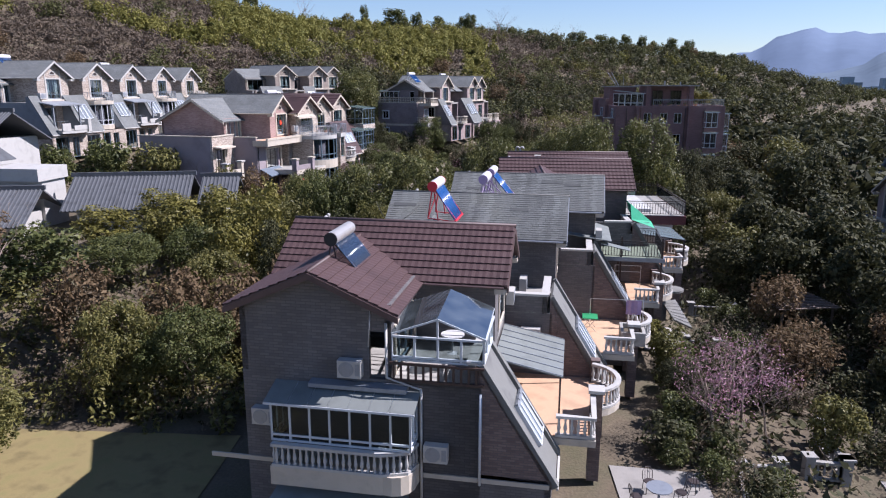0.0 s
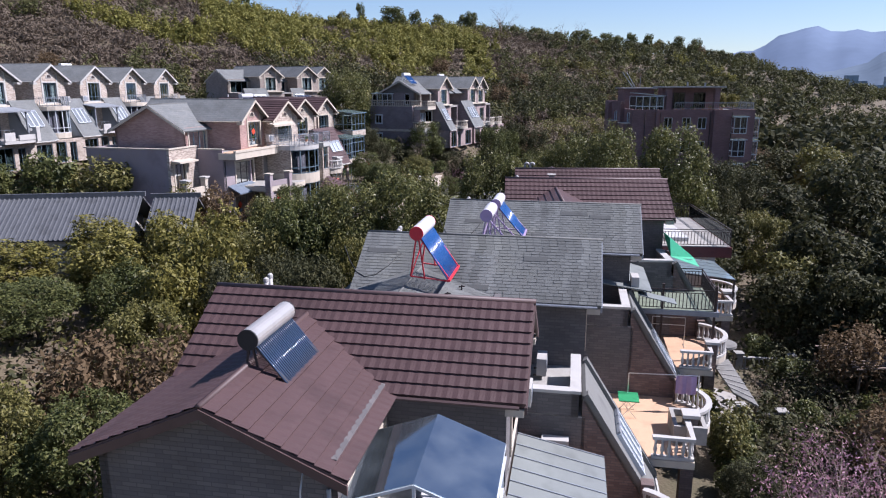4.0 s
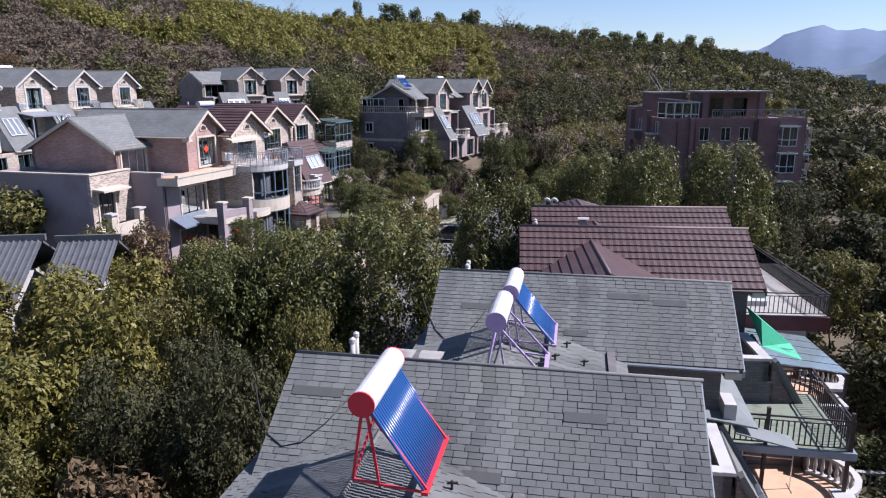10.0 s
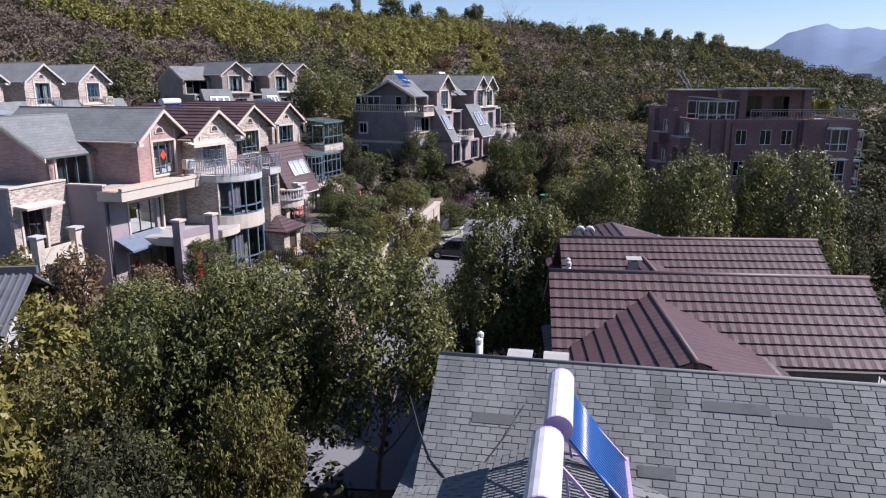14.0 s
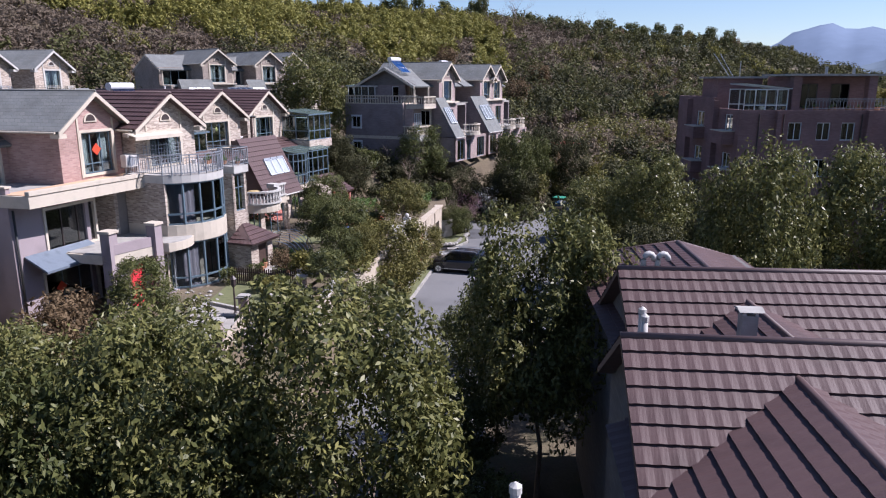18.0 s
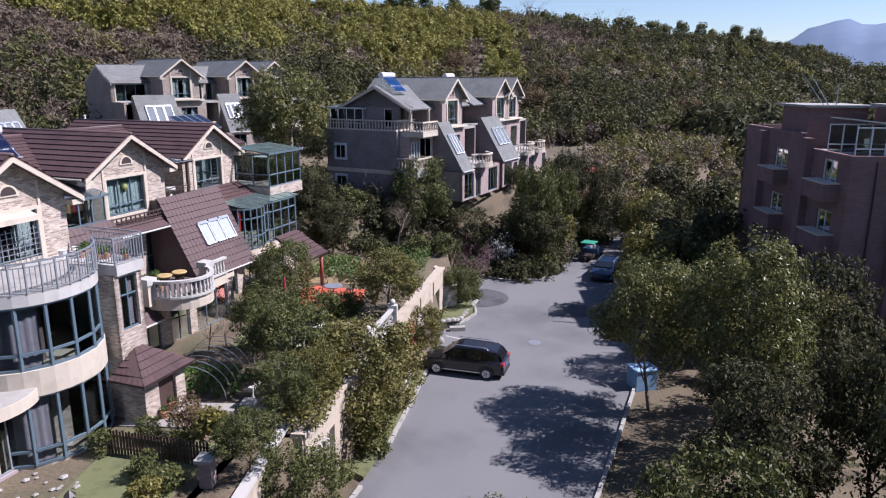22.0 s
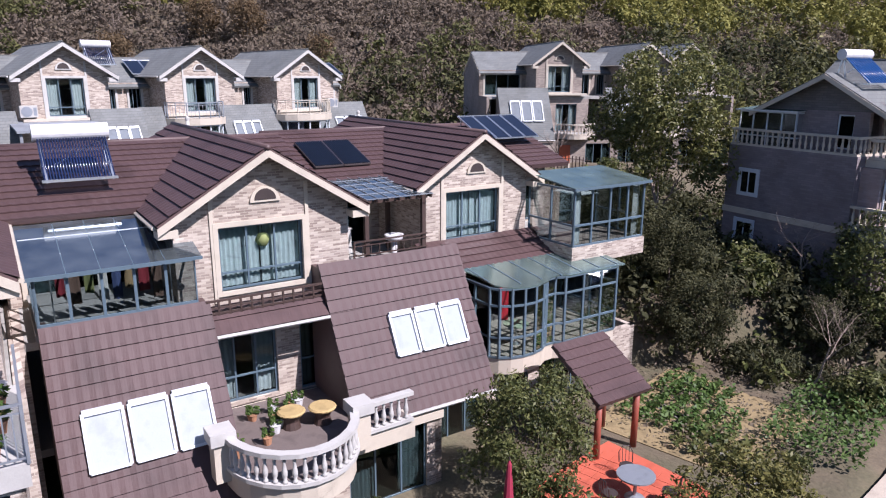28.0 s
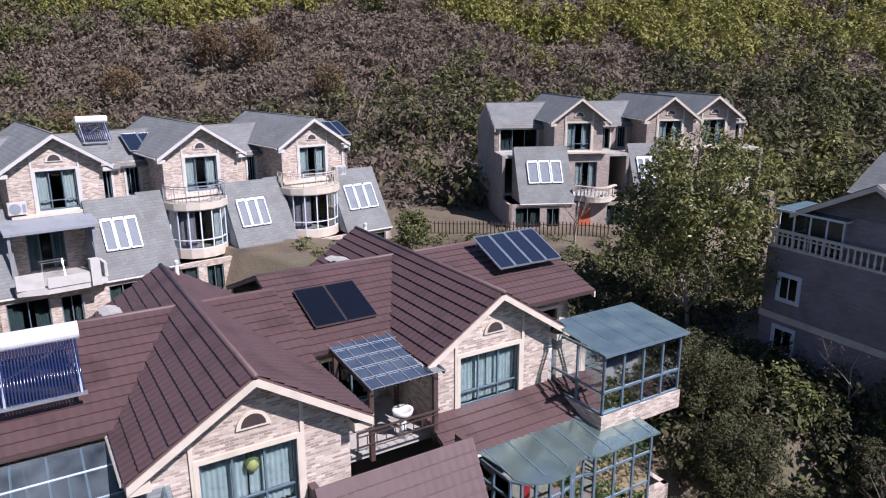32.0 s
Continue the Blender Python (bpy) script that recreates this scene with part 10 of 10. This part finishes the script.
solid("yard_lawn", Shape().add(pts, [(j * nx + i, j * nx + i + 1, (j + 1) * nx + i + 1, (j + 1) * nx + i) for j in range(len(lawn_y) - 1) for i in range(nx - 1)]), LAWN, "yellowed winter lawn behind the end house", "lawn", kind="structure", smooth=True)
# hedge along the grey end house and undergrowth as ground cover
# shade under the trees is put into the darkest of these leaves
for nm, mat, x0, x1, y0, y1, h, n, size, seed, lab in (("undergrowth", LEAF_SHADED, -27, -5, 33, 66, 1.3, 9000, 0.2, 61, "dark undergrowth below the trees"), ("undergrowth", LEAF_OLIVE, -27, -12, 36, 64, 1.6, 6000, 0.2, 62, "olive undergrowth below the trees"),
                                                      ("undergrowth", LEAF_SHADED, 10.5, 46, 28, 96, 1.2, 14000, 0.22, 63, "dark undergrowth of the lower gardens"), ("undergrowth", LEAF_BROWN, 10.5, 40, 28, 62, 1.0, 5000, 0.18, 64, "brown winter undergrowth of the gardens"),
                                                      ("undergrowth", LEAF_DARK, -29, -10, 104, 126, 1.0, 7000, 0.18, 65, "dark undergrowth on the bank"), ("undergrowth", LEAF_SHADED, 9.6, 30, 96, 140, 1.4, 6000, 0.22, 66, "dark undergrowth beyond the lane")):
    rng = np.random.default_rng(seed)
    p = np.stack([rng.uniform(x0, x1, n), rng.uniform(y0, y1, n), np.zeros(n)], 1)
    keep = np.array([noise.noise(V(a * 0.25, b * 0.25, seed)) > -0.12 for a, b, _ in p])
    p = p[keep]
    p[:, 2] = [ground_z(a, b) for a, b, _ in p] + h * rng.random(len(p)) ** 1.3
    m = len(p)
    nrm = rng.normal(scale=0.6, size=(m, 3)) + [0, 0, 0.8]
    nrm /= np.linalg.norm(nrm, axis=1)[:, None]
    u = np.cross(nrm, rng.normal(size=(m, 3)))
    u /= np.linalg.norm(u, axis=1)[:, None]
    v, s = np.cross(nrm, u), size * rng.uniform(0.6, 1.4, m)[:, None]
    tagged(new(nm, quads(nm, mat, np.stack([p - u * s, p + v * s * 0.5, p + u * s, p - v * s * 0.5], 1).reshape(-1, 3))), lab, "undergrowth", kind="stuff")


def inside(poly, x, y):
    hit = False
    for (xa, ya), (xb, yb) in zip(poly, poly[1:] + poly[:1]):
        if (ya > y) != (yb > y) and x < xa + (y - ya) / (yb - ya) * (xb - xa):
            hit = not hit
    return hit


def bank_free(x, y):
    lx, ly = 0.927 * (x + 5.2) - 0.375 * (y - 119.3), 0.375 * (x + 5.2) + 0.927 * (y - 119.3)
    if -12.5 < lx < 3.0 and ly > -7.4 and not (lx > -4.0 and ly < -4.2):
        return False
    dx, dy = 0.766 * (x + 35) - 0.643 * (y - 128), 0.643 * (x + 35) + 0.766 * (y - 128)
    if -11 < dx < 4 and -7 < dy < 20:
        return False
    return not inside(LANE, x, y) and not (x > -16.5 and y < 105.5 and x < wall_x(y) + 0.5) and not (x < -16 and y < 102.5)


yp = thing("yard_pergola", pose(7.6, 131.4, ground_z(7.6, 131.4), 0, 0, 30), "dark red-brown wooden pergola in the upper yard", "pergola")
for x in (-1.5, 1.5):
    for y in (-1.2, 1.2):
        part("post", Shape().bar((x, y, -0.2), (x, y, 2.3), 0.13), WOOD_DARK, yp)
    part("beam", Shape().bar((x, -1.6, 2.36), (x, 1.6, 2.36), 0.12), WOOD_DARK, yp)
for i in range(9):
    part("slat", Shape().bar((-1.9, -1.5 + i * 0.375, 2.47), (1.9, -1.5 + i * 0.375, 2.47), 0.09), RED_POST, yp)
yard = lambda x, y: not inside(LANE, x, y) and -4.5 < (x + 2.5) * 0.93 + (y - 118) * -0.37 < 11 and 111 < y < 128 and (x + 2.5) * 0.93 + (y - 118) * -0.37 > 2.8 - 1.2 * noise.noise(V(x * 0.4, y * 0.4, 2))
woods("yard_shrubs", LEAF_SHADED, "dark clipped shrubs of the upper yard", 150, (-4, 10, 110, 128, yard), 94, w=(1.2, 2.4), h=(0.9, 2.0), leaves=220, size=0.12)
for kind, x, y, top, w in (("near_dark", 1.2, 114.6, 12.6, 4.4), ("near_dark", 3.4, 118.4, 12.4, 4.0), ("near_deep", 4.8, 125.0, 13.0, 4.6), ("near_deep", 8.4, 122.6, 11.6, 4.4), ("near_deep", -0.4, 124.0, 11.4, 2.6)):
    grown(kind, x, y, top, w)
for x, y, k in ((-4.6, 113.4, 0.85), (9.8, 126.5, 1.2), (11.6, 122.4, 1.3), (13.6, 127.2, 1.4), (10.8, 131.0, 1.2)):
    tree("bare", x, y, k)
woods("bank_shrubs", LEAF_SHADED, "dense evergreen shrubs on the bank below the houses", 480, (-27, 10, 101, 128, bank_free), 81, w=(1.4, 2.8), h=(1.0, 2.6), leaves=190, size=0.15)
woods("bank_scrub", LEAF_BROWN, "brown winter scrub on the bank", 150, (-28, 12, 104, 130, bank_free), 82, w=(1.2, 2.2), h=(0.8, 2.0), leaves=130, size=0.12)
woods("slope_shrubs", LEAF_OLIVE, "olive shrubs on the slope beyond the lane", 420, (6, 40, 108, 165, lambda x, y: bank_free(x, y) and x > 8.5), 83, w=(1.8, 3.6), h=(1.4, 3.6), leaves=150, size=0.22)
woods("slope_scrub", LEAF_BROWN, "brown thicket on the slope beyond the lane", 420, (-20, 40, 128, 170, lambda x, y: bank_free(x, y) and hill_s(x, y) < 135), 84, w=(1.8, 3.4), h=(1.2, 2.8), leaves=110, size=0.25)

low_free = lambda x, y: x > max(7.6, 7.4 + (y - 31) * 0.43) and not (x < 10 and y < 31) and x < 24 + (y - 28) * 0.14 and not (15 < x < 26 and y < 32) and not (10 < x < 12.5 and 44 < y < 50) and not (11.6 < x < 18.0 and 27 < y < 37.6)
woods("garden_thicket", LEAF_SHADED, "dense evergreen shrubs of the lower gardens", 420, (7, 28, 27, 66, low_free), 85, w=(1.3, 2.6), h=(0.9, 2.4), leaves=170, size=0.12)
woods("garden_brush", LEAF_BROWN, "brown leafless shrubs of the lower gardens", 320, (7, 28, 27, 66, low_free), 86, w=(1.2, 2.4), h=(0.8, 2.2), leaves=150, size=0.09)
west_free = lambda x, y: not (-24.5 < x < -10 and y < 32.5)
woods("west_thicket", LEAF_OLIVE, "olive shrubs beyond the winter lawn", 200, (-42, -11, 16, 40, west_free), 87, w=(1.4, 2.8), h=(1.0, 2.6), leaves=170, size=0.13)
woods("west_brush", LEAF_BROWN, "brown winter shrubs beyond the lawn", 130, (-42, -11, 16, 40, west_free), 88, w=(1.4, 2.6), h=(1.0, 2.4), leaves=130, size=0.1)
woods("leaf_litter", LEAF_RUST, "dry weeds and leaf litter on the bare ground", 130, (-20.5, -12.7, 62.5, 67.4, lambda x, y: True), 90, w=(0.8, 2.2), h=(0.1, 0.5), leaves=110, size=0.075)
woods("leaf_litter", LEAF_BROWN, "brown dry weeds before the end house", 90, (-20.0, -14.8, 68.6, 75.0, lambda x, y: x < -15.2), 91, w=(0.6, 1.4), h=(0.08, 0.3), leaves=80, size=0.06)
woods("end_house_shrubs", LEAF_BAMBOO, "yellow-green shrubs along the end house", 60, (-26, -17.6, 61.5, 66.5, lambda x, y: True), 92, w=(1.2, 2.4), h=(1.2, 2.6), leaves=200, size=0.1)
woods("garden_thicket", LEAF_DARK, "low evergreen shrubs before the upper houses", 90, (-40, -25, 104, 122, lambda x, y: bank_free(x, y) and -0.6 * x + 0.8 * y < 116), 93, w=(0.9, 2.0), h=(0.5, 1.3), leaves=150, size=0.11)
df = thing("picket_fence", Matrix(), "dark picket fence before the upper houses", "fence")
for i in range(48):
    x, y = -40.0 + i * 0.21, 116.0 + i * 0.17
    z = ground_z(x, y)
    part("picket", Shape().box(x, y, z - 0.1, x + 0.07, y + 0.04, z + 0.95), WOOD_DARK, df)
for i in range(8):
    x, y = -40.0 + i * 1.26, 116.0 + i * 1.02
    part("rail", Shape().bar((x, y, ground_z(x, y) + 0.75), (x + 1.3, y + 1.05, ground_z(x + 1.3, y + 1.05) + 0.75), 0.05), WOOD_DARK, df)
